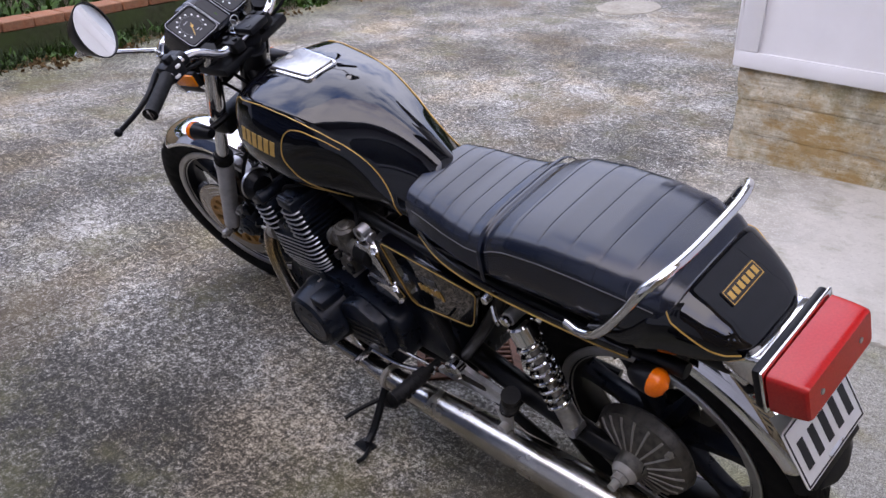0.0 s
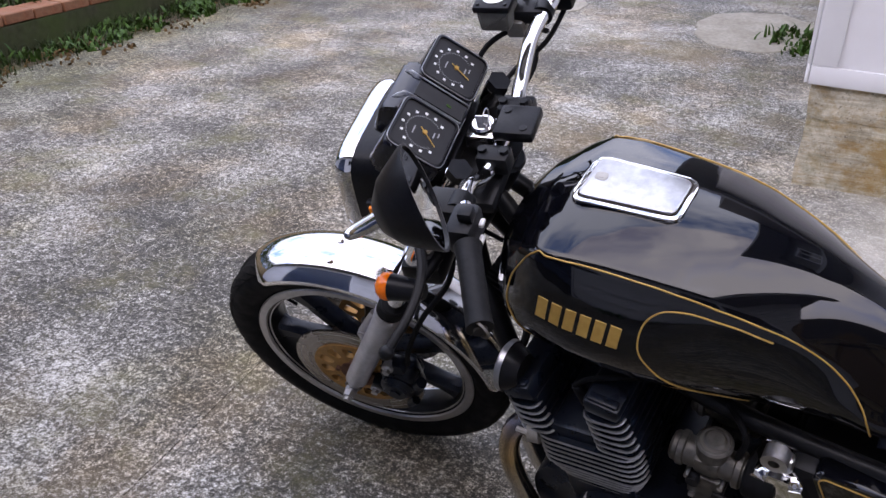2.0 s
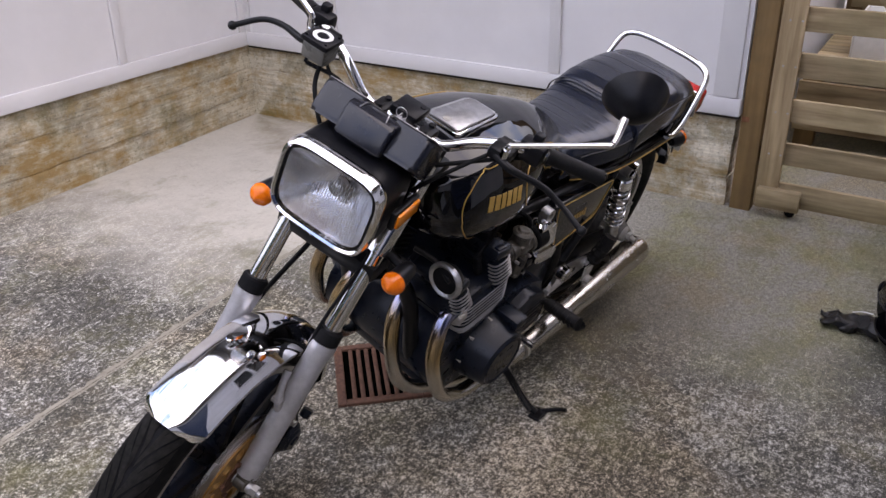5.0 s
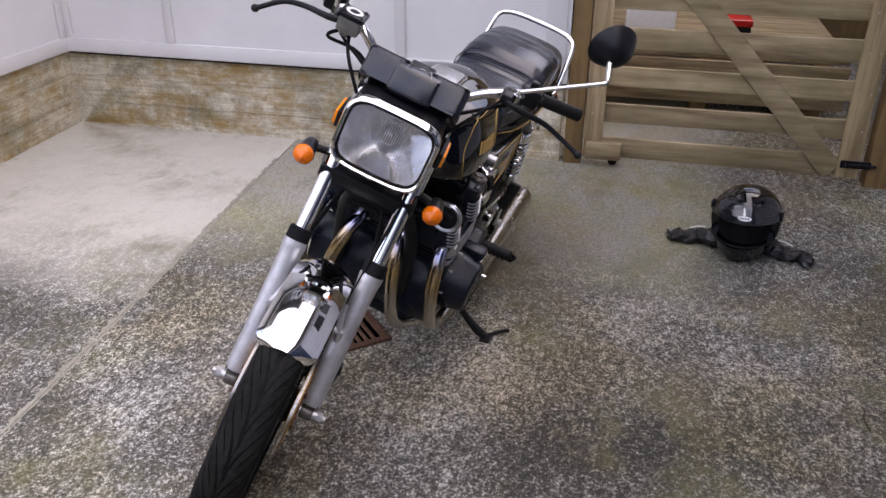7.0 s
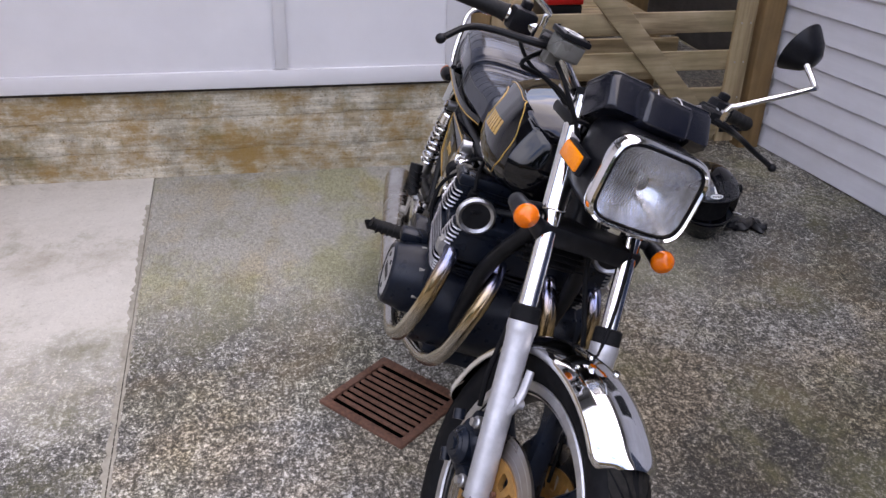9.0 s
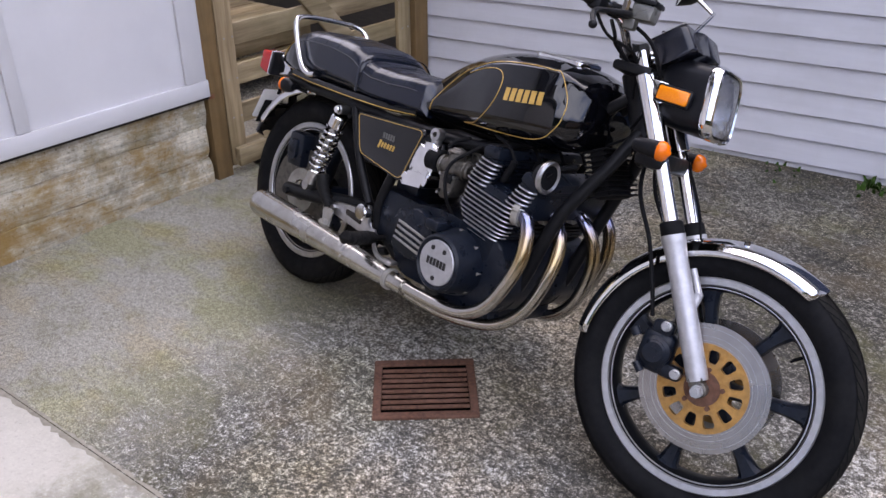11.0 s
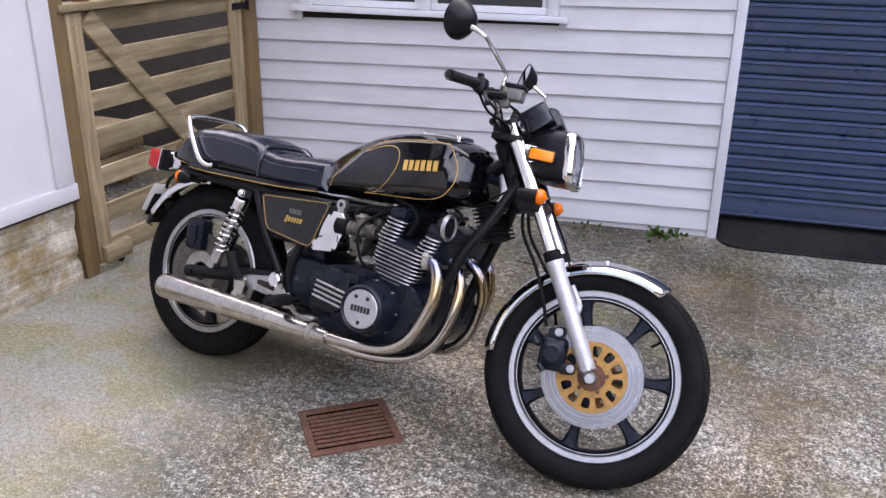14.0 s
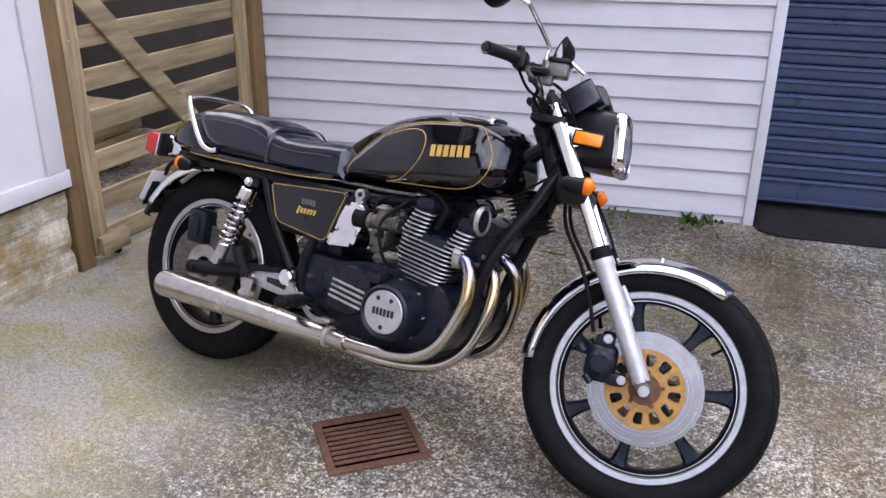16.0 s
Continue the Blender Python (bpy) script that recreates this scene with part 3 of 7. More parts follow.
RISE = 0.085     # the cladding's foot climbs towards the outer corner


def courses(name, x0, x1, y0, y1, long_axis, label):
    """A board-formed concrete plinth, cast in three lifts that stand a little proud of one another."""
    root = thing(name, YARD, label, "wall", kind="structure")
    rng = random.Random(name)
    for z0, z1, off in ((-0.1, 0.1182, 0.005), (0.1198, 0.2612, 0.0), (0.2628, PT, 0.004)):
        bm = span(x0 - off, x1, y0 - off, y1, z0, z1)
        for limit in (0.9, 0.45, 0.22, 0.11, 0.055, 0.03):
            long_edges = [e for e in bm.edges if e.calc_length() > limit and max(e.verts[0].co.z, e.verts[1].co.z) > 0.0]
            bmesh.ops.subdivide_edges(bm, edges=long_edges, cuts=1, use_grid_fill=True)
        for v in bm.verts:
            rim = max(0.0, 1 - min(abs(v.co.z - z0), abs(v.co.z - z1)) / 0.022) if v.co.z > 0.05 else 0.0     # crumbled board marks
            n = noise.noise(v.co * 9) * 0.005 + noise.noise(v.co * 31) * 0.003 + rim * (0.002 + 0.010 * max(0.0, noise.noise(v.co * 38 + Vector((0, 0, 7)))))
            if name != "wall_plinth_east" and v.co.z > 0.05:
                v.co.z *= 1 + RISE * min(1.0, max(0.0, (0.02 - v.co.x) / 1.7))
            v.co.z += noise.noise(v.co * 17) * 0.007 if 0.05 < v.co.z < PT - 0.02 else 0.0
            v.co.x += n
            v.co.y += n
        part("concrete_lift", bm, "plinth", root, smooth=30)
    return root


courses("wall_plinth_east", 0.02, 0.3, -2.588, 0.02, 1, "stained board-formed concrete plinth under the cladding")
courses("wall_plinth_north", -1.68, 0.02, 0.02, 0.3, 0, "ochre-stained board-formed concrete plinth in the corner")
courses("wall_plinth_west", -1.68, -1.4, 0.3, 5.5, 1, "concrete plinth along the house side")


def cladding(name, length, height, label, stiles, m):
    """A panelled wall: sheet, bottom rail, battens. It runs along x, its face towards -y."""
    root = thing(name, YARD @ m, label, "wall", kind="structure")
    part("sheet", span(0, length, 0.0, 0.14, 0, height), "panel", root)
    part("bottom_rail", span(0, length, -0.016, -0.001, 0.0, 0.072, 0.003), "panel", root)
    for s, wdt in stiles:
        part("batten", span(s, s + wdt, -0.017, -0.001, 0.0735, height, 0.003), "panel", root)
    return root


EAST = Matrix.Translation((0, 0, PT)) @ Matrix.Rotation(radians(-90), 4, "Z")     # x runs south
cladding("wall_east", 2.608, 2.3, "white painted panel wall with slim battens", ((0.0, 0.05), (0.585, 0.045), (1.785, 0.05), (2.500, 0.091)), EAST @ Matrix.Translation((0, 0, 0)))
cladding("wall_north", 1.70, 2.3, "white painted panel wall with slim battens", ((0.0, 0.09), (0.86, 0.045), (1.64, 0.05)), Matrix.Translation((-1.70, 0.0, PT * (1 + RISE))) @ Matrix.Rotation(math.atan(PT * RISE / 1.7), 4, "Y"))
cladding("wall_house_west", 5.6, 2.3, "white painted panel wall along the house", ((0.0, 0.09), (1.2, 0.045), (2.4, 0.045), (3.6, 0.045), (5.5, 0.1)), Matrix.Translation((-1.70, 5.6, PT * (1 + RISE))) @ Matrix.Rotation(radians(-90), 4, "Z"))
setting("trim", span(-0.006, 0.02, -2.608, -0.008, PT - 0.012, PT - 0.001), "dark", "dark gap strip under the cladding", "trim")
setting("roof", span(-2.1, 6.5, 0.0 - 0.35, 6.2, 2.72, 2.86), "roof", "grey sheet roof of the panelled house", "roof")
setting("roof_east", span(-0.38, 6.5, -2.625, -0.352, 2.72, 2.86), "roof", "grey sheet roof of the panelled house", "roof")
setting("wall_upper_east", span(0.05, 6.0, -2.585, 6.0, 2.865, 5.4), "upper", "dark stained upper storey of the panelled house", "wall")
setting("wall_upper_north", span(-1.5, 0.045, 0.6, 6.0, 2.865, 5.4), "upper", "dark stained upper storey of the panelled house", "wall")
setting("roof_upper", span(-0.5, 6.5, -3.1, 6.5, 5.405, 5.6), "roof", "grey sheet roof over the upper storey", "roof")
upw = thing("window_2", YARD, "white upper window with four dark panes", "window", kind="structure")
for a, b, c, d in ((-1.95, -1.88, 3.5, 4.7), (-0.88, -0.81, 3.5, 4.7), (-1.415, -1.345, 3.571, 4.629), (-1.879, -0.881, 4.63, 4.7), (-1.879, -0.881, 3.5, 3.57)):
    part("window_frame", span(0.0, 0.048, a, b, c, d, 0.004), "trim", upw)
for a, b in ((-1.878, -1.417), (-1.343, -0.882)):
    for c, d in ((3.572, 4.09), (4.10, 4.628)):
        part("pane", span(0.03, 0.045, a, b, c, d), "darkglass", upw)
setting("wall_core", span(0.16, 6.0, -2.585, 0.14, 0.0, 2.7), "panel", "inner body of the panelled house", "wall")
setting("wall_core_north", span(-1.54, 6.0, 0.16, 5.5, 0.0, 2.7), "panel", "inner body of the panelled house", "wall")

# weatherboard house
WB = Matrix.Translation((0.170, -4.108, 0)) @ Matrix.Rotation(math.atan2(-0.313, -2.741), 4, "Z")   # x runs west, face towards -y of this frame
WLEN = 2.72
wb = thing("wall_south", YARD @ WB, "pale grey painted weatherboard wall", "wall", kind="structure")
PITCH = 0.1135
SLOPE = 0.0145      # the boards rise a little to the west


def weatherboard(x0, x1, z):
    """One lapped board: thick at its lower edge, face leaning out."""
    bm = bmesh.new()
    prof = ((0.0, z + PITCH + 0.012), (-0.004, z + PITCH + 0.012), (-0.022, z + 0.002), (-0.019, z), (0.0, z))
    a, b = [[bm.verts.new((x, y, zz + SLOPE * x)) for y, zz in prof] for x in (x0, x1)]
    for k in range(5):
        bm.faces.new((a[k], a[(k + 1) % 5], b[(k + 1) % 5], b[k]))
    bm.faces.new(a[::-1])
    bm.faces.new(b)
    return bm


WIN = (0.48, 1.80, 1.108, 2.0)     # the window's opening
for i in range(24):
    z = -0.1160 + i * PITCH
    spans_x = [(-0.0, WLEN)]
    if z + PITCH + 0.02 > WIN[2] and z < WIN[3]:
        spans_x = [(0.0, WIN[0] - 0.062), (WIN[1] + 0.062, WLEN)]
    for a, b in spans_x:
        part("weatherboard", weatherboard(a, b, z), "board", wb, smooth=0)
part("wall_frame", span(0, WLEN, 0.002, 0.10, 0.0, WIN[2]), "dark", wb)
part("wall_frame", span(0, WIN[0], 0.002, 0.10, WIN[2], 2.6), "dark", wb)
part("wall_frame", span(WIN[1], WLEN, 0.002, 0.10, WIN[2], 2.6), "dark", wb)
part("corner_board", span(WLEN + 0.001, WLEN + 0.050, -0.032, 0.1, 0.0, 2.6, 0.003), "trim", wb, "pale painted door jamb board")
win = thing("window_1", YARD @ WB, "pale timber window with two dark panes", "window", kind="structure")
part("window_sill", span(WIN[0] - 0.11, WIN[1] + 0.11, -0.06, 0.0, WIN[2] - 0.032, WIN[2] - 0.002, 0.004), "trim", win)
for a, b, c, d in ((WIN[0] - 0.06, WIN[0], WIN[2], WIN[3]), (WIN[1], WIN[1] + 0.06, WIN[2], WIN[3]), (1.11, 1.17, WIN[2] + 0.001, WIN[3] - 0.001), (WIN[0] - 0.06, WIN[1] + 0.06, WIN[3] + 0.001, WIN[3] + 0.06)):
    part("window_frame", span(a, b, -0.035, 0.03, c, d, 0.003), "trim", win)
for a, b in ((WIN[0] + 0.002, 1.108), (1.172, WIN[1] - 0.002)):
    for c, d, e, f in ((a, b, WIN[2] + 0.001, WIN[2] + 0.035), (a, a + 0.03, WIN[2] + 0.037, WIN[3] - 0.002), (b - 0.03, b, WIN[2] + 0.037, WIN[3] - 0.002)):
        part("sash", span(c, d, -0.012, 0.02, e, f, 0.002), "trim", win)
    part("pane", span(a + 0.031, b - 0.031, 0.0, 0.006, WIN[2] + 0.036, WIN[3] - 0.003), "darkglass", win)
# roller door beside it
roll = thing("door_1", YARD @ WB @ Matrix.Translation((WLEN + 0.053, 0, 0)), "dark blue ribbed steel roller door, closed", "roller door", kind="structure")
for i in range(31):
    z = 0.245 + i * 0.069
    bm = bmesh.new()
    prof = [(0.10, z + 0.0688)] + [(y, z + 0.0688 * f) for y, f in ((0.046, 1.0), (0.032, 0.97), (0.018, 0.90), (0.012, 0.83), (0.012, 0.77), (0.020, 0.70), (0.022, 0.30), (0.024, 0.14), (0.030, 0.06), (0.046, 0.0))] + [(0.10, z)]
    a, b = [[bm.verts.new((x, y, zz)) for y, zz in prof] for x in (0.0, 2.6)]
    for k in range(len(prof)):
        bm.faces.new((a[k], a[(k + 1) % len(prof)], b[(k + 1) % len(prof)], b[k]))
    part("slat", bm, "roller", roll, smooth=50)
part("bottom_rail", join(span(0.0, 2.6, 0.018, 0.07, 0.130, 0.2435, 0.003), span(0.0, 2.6, 0.008, 0.017, 0.128, 0.142, 0.003), span(0.0, 2.6, 0.006, 0.017, 0.228, 0.243, 0.004)), "roller", roll)
part("gap", span(0.0, 2.6, 0.06, 0.12, 0.0, 0.129), "dark", roll)
# the rubber flap bends out from under the door and lies on the concrete, its corner rounded
secs = []
for x, d in ((0.004, 0.02), (0.012, 0.06), (0.03, 0.10), (0.06, 0.13), (0.11, 0.148), (0.2, 0.155), (1.0, 0.155), (2.6, 0.155)):
    path = [(0.055 - (0.055 + d) * f, 0.098 * (1 - f) ** 1.3 + 0.006) for f in np.linspace(0, 1, 9)]
    secs.append([(x, y, z) for y, z in path] + [(x, y, z - 0.005) for y, z in reversed(path)])
flap = part("rubber_seal", loft(secs), "rubber_mat", roll, "dusty black rubber flap along the floor")
part("flap_edge", tube([(x, y[8][1] + 0.003, y[8][2] + 0.003) for x, y in [(q[0][0], q) for q in secs]], 0.006, 8, 3), "rubber_mat", flap, "rolled edge of the rubber flap")
setting("wall_south_far", span(WLEN + 2.70, WLEN + 6.5, 0.0, 0.12, 0.0, 2.6), "board", "pale painted wall past the roller door", "wall", WB)
setting("lintel", span(WLEN + 0.053, WLEN + 2.695, 0.0, 0.1, 2.37, 2.6), "trim", "pale painted board over the roller door", "lintel", WB)
setting("roof_south", span(-0.3, WLEN + 6.6, -0.4, 4.5, 2.62, 2.74), "roof", "grey sheet roof of the weatherboard house", "roof", WB)

# timber gate between the houses
gate = thing("gate", SOUTH, "treated pine gate of wide slats with a diagonal brace, shut", "gate")


def plank(x0, x1, y0, y1, z0, z1, b=0.004):
    return span(x0, x1, y0, y1, z0, z1, b)


for z0, z1 in ((0.048, 0.145), (0.222, 0.312), (0.398, 0.488), (0.574, 0.668), (0.748, 0.838), (0.925, 1.012), (1.092, 1.185)):
    part("slat", plank(0.030, 0.052, -4.03, -2.785, z0, z1), "timber", gate)
part("stile", plank(0.004, 0.0285, -2.872, -2.786, 0.05, 1.188), "timber_v", gate)
part("stile", plank(0.004, 0.0285, -4.025, -3.93, 0.05, 1.188), "timber_v", gate)
a, b = Vector((0.0175, -2.905, 1.16)), Vector((0.0175, -3.915, 0.075))
L = (b - a).length
part("brace", box((0.021, L, 0.098), (0, 0, 0), 0.004, m=Matrix.Translation((a + b) / 2) @ Matrix.Rotation(math.atan2(b.z - a.z, b.y - a.y), 4, "X")), "timber", gate)
part("capping", plank(-0.012, 0.085, -4.03, -2.745, 1.192, 1.225), "timber", gate)
part("foot_block", plank(-0.032, 0.003, -2.965, -2.80, 0.052, 0.135), "timber", gate)
part("latch", join(span(-0.006, 0.003, -4.07, -3.94, 0.10, 0.135, 0.003), cyl(0.007, (-0.012, -4.09, 0.118), (-0.012, -3.96, 0.118))), "satin", gate, "dark steel drop latch")
part("hinge", join(span(-0.006, 0.003, -4.07, -3.94, 1.10, 1.135, 0.003), cyl(0.012, (-0.006, -4.07, 1.09), (-0.006, -4.07, 1.145))), "satin", gate, "black steel hinge strap")
part("castor", join(cyl(0.02, (0.012, -2.93, 0.033), (0.03, -2.93, 0.033)), span(0.005, 0.036, -2.945, -2.915, 0.04, 0.05)), "rubber", gate)
for y in (-2.84, -3.98):
    for z in (0.1, 0.27, 0.44, 0.62, 0.79, 0.97, 1.14):
        for dy in (-0.022, 0.022):
            part("nail", cyl(0.004, (0.002, y + dy, z), (0.0045, y + dy, z), 8), "grime", gate)
for y0, y1, h in ((-2.778, -2.695, 1.75), (-4.165, -4.06, 1.75)):
    tagged(part("gate_post", plank(0.0, 0.095, y0, y1, -0.05, h, 0.005), "post"), "brown stained square timber gate post", "post", "gate posts").matrix_world = SOUTH
part_dab = part("paint_dab", box((0.004, 0.03, 0.02), (-0.0025, -2.712, 0.395), 0.0015), "brick", gate, "rusty orange dab on the post")
# what shows behind the gate: a deck, its steps and pots
deck = thing("deck", SOUTH, "weathered timber deck behind the gate", "deck")
for i in range(9):
    part("deck_board", plank(0.9 + i * 0.145, 1.04 + i * 0.145, -4.1, -2.75, 0.34, 0.37), "timber", deck)
for z in (0.10, 0.225):
    part("fascia", plank(0.86, 0.885, -4.1, -2.75, z, z + 0.11), "timber", deck)
for y in (-4.0, -3.4, -2.85):
    part("post", plank(0.89, 0.985, y, y + 0.09, 0.0, 0.338), "post", deck)
for i in range(6):
    part("rail_board", plank(2.25, 2.28, -4.1, -2.75, 0.42 + i * 0.17, 0.52 + i * 0.17), "timber", deck)
for y in (-4.05, -3.45, -2.9):
    part("rail_post", plank(2.285, 2.37, y, y + 0.09, 0.37, 1.5), "timber_v", deck)
pot = thing("plant_pot", SOUTH @ Matrix.Translation((0.045, -2.92, 1.225)), "terracotta pot of small green plants on the gate's capping", "plant pot")
part("pot", lathe([(0, 0), (0.035, 0), (0.045, 0.06), (0.05, 0.062), (0.05, 0.075), (0.04, 0.075), (0.035, 0.02), (0, 0.02)], 24, m=Matrix.Rotation(radians(90), 4, "X")), "brick", pot)
crate = thing("crate", SOUTH @ Matrix.Translation((1.35, -3.05, 0.37)), "white plastic crate on the deck", "crate")
part("tray", join(span(-0.2, 0.2, -0.14, 0.14, 0, 0.012), span(-0.2, 0.2, -0.14, -0.128, 0.0125, 0.2, 0.003), span(-0.2, 0.2, 0.128, 0.14, 0.0125, 0.2, 0.003), span(-0.2, -0.188, -0.127, 0.127, 0.0125, 0.2, 0.003), span(0.188, 0.2, -0.127, 0.127, 0.0125, 0.2, 0.003)), "white", crate)
# added fence and side wall: they keep sky light out of the gate's gaps
setting("fence_back", span(2.6, 2.65, -4.6, -2.6, 0.0, 1.7), "post", "dark timber fence added behind the deck to darken the gate gaps", "fence")
setting("wall_passage", span(0.3, 2.65, -4.75, -4.62, 0.0, 2.3), "upper", "dark side wall added behind the gate to block light", "wall")
ply = thing("plastic_toy_box", SOUTH @ Matrix.Translation((1.25, -3.5, 0.37)), "red and black plastic box on the deck", "box")
part("box_body", box((0.3, 0.2, 0.1), (0, 0, 0.05), 0.01), "plastic", ply)
part("box_lid", box((0.31, 0.21, 0.04), (0, 0, 0.121), 0.01), "red", ply, "red lid")

# drain grate
GR = YARD @ Matrix.Translation((-1.661, -2.033, 0)) @ Matrix.Rotation(math.atan2(-0.188, -0.218), 4, "Z")
grate = thing("drain_grate", GR, "rusted cast iron drain grate set in the concrete", "drain grate")
W, D = 0.30, 0.27
for a, b, c, d in ((-W / 2, W / 2, -D / 2, -D / 2 + 0.026), (-W / 2, W / 2, D / 2 - 0.026, D / 2), (-W / 2, -W / 2 + 0.024, -D / 2 + 0.0265, D / 2 - 0.0265), (W / 2 - 0.024, W / 2, -D / 2 + 0.0265, D / 2 - 0.0265)):
    part("grate_frame", span(a, b, c, d, -0.02, 0.009, 0.002, 1), "rust", grate)
for i in range(8):
    y = -D / 2 + 0.026 + (i + 1) * (D - 0.052) / 9
    part("grate_bar", span(-W / 2 + 0.0245, W / 2 - 0.0245, y - 0.0065, y + 0.0065, -0.018, 0.008, 0.003, 1), "rust", grate)
# sheet on the solid slab; its colour stands in for deep shade
part("grate_pit", span(-W / 2 + 0.02, W / 2 - 0.02, -D / 2 + 0.02, D / 2 - 0.02, 0.0008, 0.0015), "pit_shade", grate, "near-black sheet under the bars, painting the shade of a deep drain")

# brick-edged garden along the far side
edge = thing("retaining_wall", YARD, "low mossy garden wall capped with red bricks", "retaining wall", kind="structure")
part("wall_body", span(-6.42, -6.23, -9, 9, -0.1, 0.165), "mossy", edge)
bk = part("brick", box((0.19, 0.215, 0.065), (0, 0, 0), 0.006, 1), "brick", edge)
bk.matrix_basis = pose(-6.325, -8.9, 0.199)
rng = random.Random(4)
for i in range(1, 79):
    share("brick", bk, pose(-6.325 + rng.uniform(-0.006, 0.006), -8.9 + i * 0.227, 0.199 + rng.uniform(-0.004, 0.004), 0, 0, rng.uniform(-1.5, 1.5)))
setting("garden_bed", span(-14, -6.43, -9, 9, -0.1, 0.13), "soil", "raised garden bed behind the brick-capped wall", "garden bed")
# unseen fence, added to close off the low sky to the west
setting("fence_west", span(-10.06, -10.0, -12, 12, 0.0, 1.8), "timber_v", "dark timber boundary fence out of view, added to block low sky", "fence")


def hedge(name, x0, x1, y0, y1, h, seed):
    """A tall clipped hedge: a dark core and a shell of leaf tufts."""
    rng = random.Random(seed)
    verts, faces = [], []
    for _ in range(9000):
        f = rng.random()
        x, y, z = rng.uniform(x0, x1), rng.uniform(y0, y1), h * (1 - f ** 1.6) + rng.uniform(-0.2, 0.25)
        n = Vector((rng.gauss(0, 1), rng.gauss(0, 1), rng.gauss(0, 1))).normalized()
        t = n.orthogonal().normalized() * rng.uniform(0.10, 0.22)
        s = n.cross(t) * 0.6
        k = len(verts)
        c = Vector((x, y, z))
        verts += [c + t, c + s, c - t, c - s]
        faces.append((k, k + 1, k + 2, k + 3))
    me = bpy.data.meshes.new(name)
    me.from_pydata(verts, [], faces)
    me.materials.append(M["hedge"])
    ob = new(name, me)
    ob.matrix_world = YARD
    return tagged(ob, "tall dark green hedge out of view, added to block low sky", "hedge", kind="stuff")


# unseen hedges, added to block low sky and darken reflections
hedge("hedge", -11.2, -10.3, -12, 13, 3.2, 8)
hedge("hedge", -11, -2.2, 13.4, 14.2, 4.2, 9)

setting("soil_strip", span(-6.229, -5.901, -9, 9, -0.1, -0.004), "soil", "strip of soil along the paving's edge", "soil")


def blades(name, material, areas, label, category, seed):
    """Tufts of grass: bent, tapering blades."""
    rng = random.Random(seed)
    verts, faces = [], []
    for x0, x1, y0, y1, z, count, h0, h1, wid in areas:
        tufts = [(rng.uniform(x0, x1), rng.uniform(y0, y1), rng.uniform(0.5, 1.2)) for _ in range(max(3, count // 16))]
        for _ in range(count):
            tx, ty, ts = rng.choice(tufts)
            x, y = tx + rng.gauss(0, 0.055), ty + rng.gauss(0, 0.07)
            h, a, lean = rng.uniform(h0, h1) * ts, rng.uniform(0, 6.283), rng.uniform(0.2, 0.9)
            c, s, w = math.cos(a), math.sin(a), wid * rng.uniform(0.6, 1.3)
            k = len(verts)
            for f, ww in ((0.0, 1.0), (0.45, 0.8), (0.8, 0.5)):
                off = lean * h * f * f
                for sg in (-1, 1):
                    verts.append((x + c * off - s * w * ww * sg, y + s * off + c * w * ww * sg, z + h * f * (1 - 0.25 * lean * f)))
            verts.append((x + c * lean * h, y + s * lean * h, z + h * (1 - 0.35 * lean)))
            faces += [(k, k + 1, k + 3, k + 2), (k + 2, k + 3, k + 5, k + 4), (k + 4, k + 5, k + 6)]
    me = bpy.data.meshes.new(name)
    me.from_pydata(verts, [], faces)
    me.materials.append(M[material])
    ob = new(name, me)
    ob.matrix_world = YARD
    return tagged(ob, label, category, kind="stuff")


blades("grass", "grass", ((-6.2, -5.9, -4, 5, -0.01, 6000, 0.02, 0.09, 0.0035), (-6.2, -6.05, -4, 5, -0.01, 3000, 0.05, 0.16, 0.0035), (-7.6, -6.5, -5, 6, 0.13, 5000, 0.1, 0.35, 0.006)), "rough green grass along the garden wall", "grass", 3)
blades("weeds", "leaf", ((-2.0, -1.74, 2.25, 2.75, 0, 170, 0.03, 0.10, 0.013), (-2.5, -1.0, -4.36, -4.31, 0, 24, 0.010, 0.022, 0.004), (-2.36, -2.29, -4.35, -4.32, 0, 60, 0.022, 0.055, 0.011), (-1.90, -1.86, -4.31, -4.28, 0, 16, 0.012, 0.035, 0.008)), "small green weeds at the foot of the walls", "weeds", 5)
blades("ground_leaves", "leaf", ((-6.25, -5.88, -4, 5, -0.01, 2600, 0.03, 0.10, 0.016), (-6.6, -6.42, -4, 5, 0.13, 1500, 0.06, 0.22, 0.022)), "broad-leaved weeds along the garden wall", "weeds", 12)
blades("leaf_litter", "litter", ((-6.2, -5.75, -4, 5, 0.0, 1500, 0.008, 0.035, 0.014),), "dry brown leaves at the edge of the paving", "leaf litter", 15)

# ---- the motorcycle: x ahead, y to its left, z up, origin under the rear axle ----
BIKE = Matrix.Translation((0.7788, 1.8242, 0)) @ Matrix.Rotation(radians(137.85), 4, "Z") @ Matrix.Rotation(radians(-18.27), 4, "X")
bike = thing("motorcycle", BIKE, "black and chrome motorcycle with gold pinstripes, leaning on its side stand", "motorcycle")
HEAD = Vector((1.497, 0, 0.303))
RAKE = radians(29.3)
STEER = Matrix.Translation(HEAD) @ Matrix.Rotation(radians(13.1), 4, Vector((-math.sin(RAKE), 0, math.cos(RAKE)))) @ Matrix.Translation(-HEAD)


def at(x, y, z):
    return Matrix.Translation((x, y, z))


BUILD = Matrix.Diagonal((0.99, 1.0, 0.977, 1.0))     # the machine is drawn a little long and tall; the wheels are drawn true


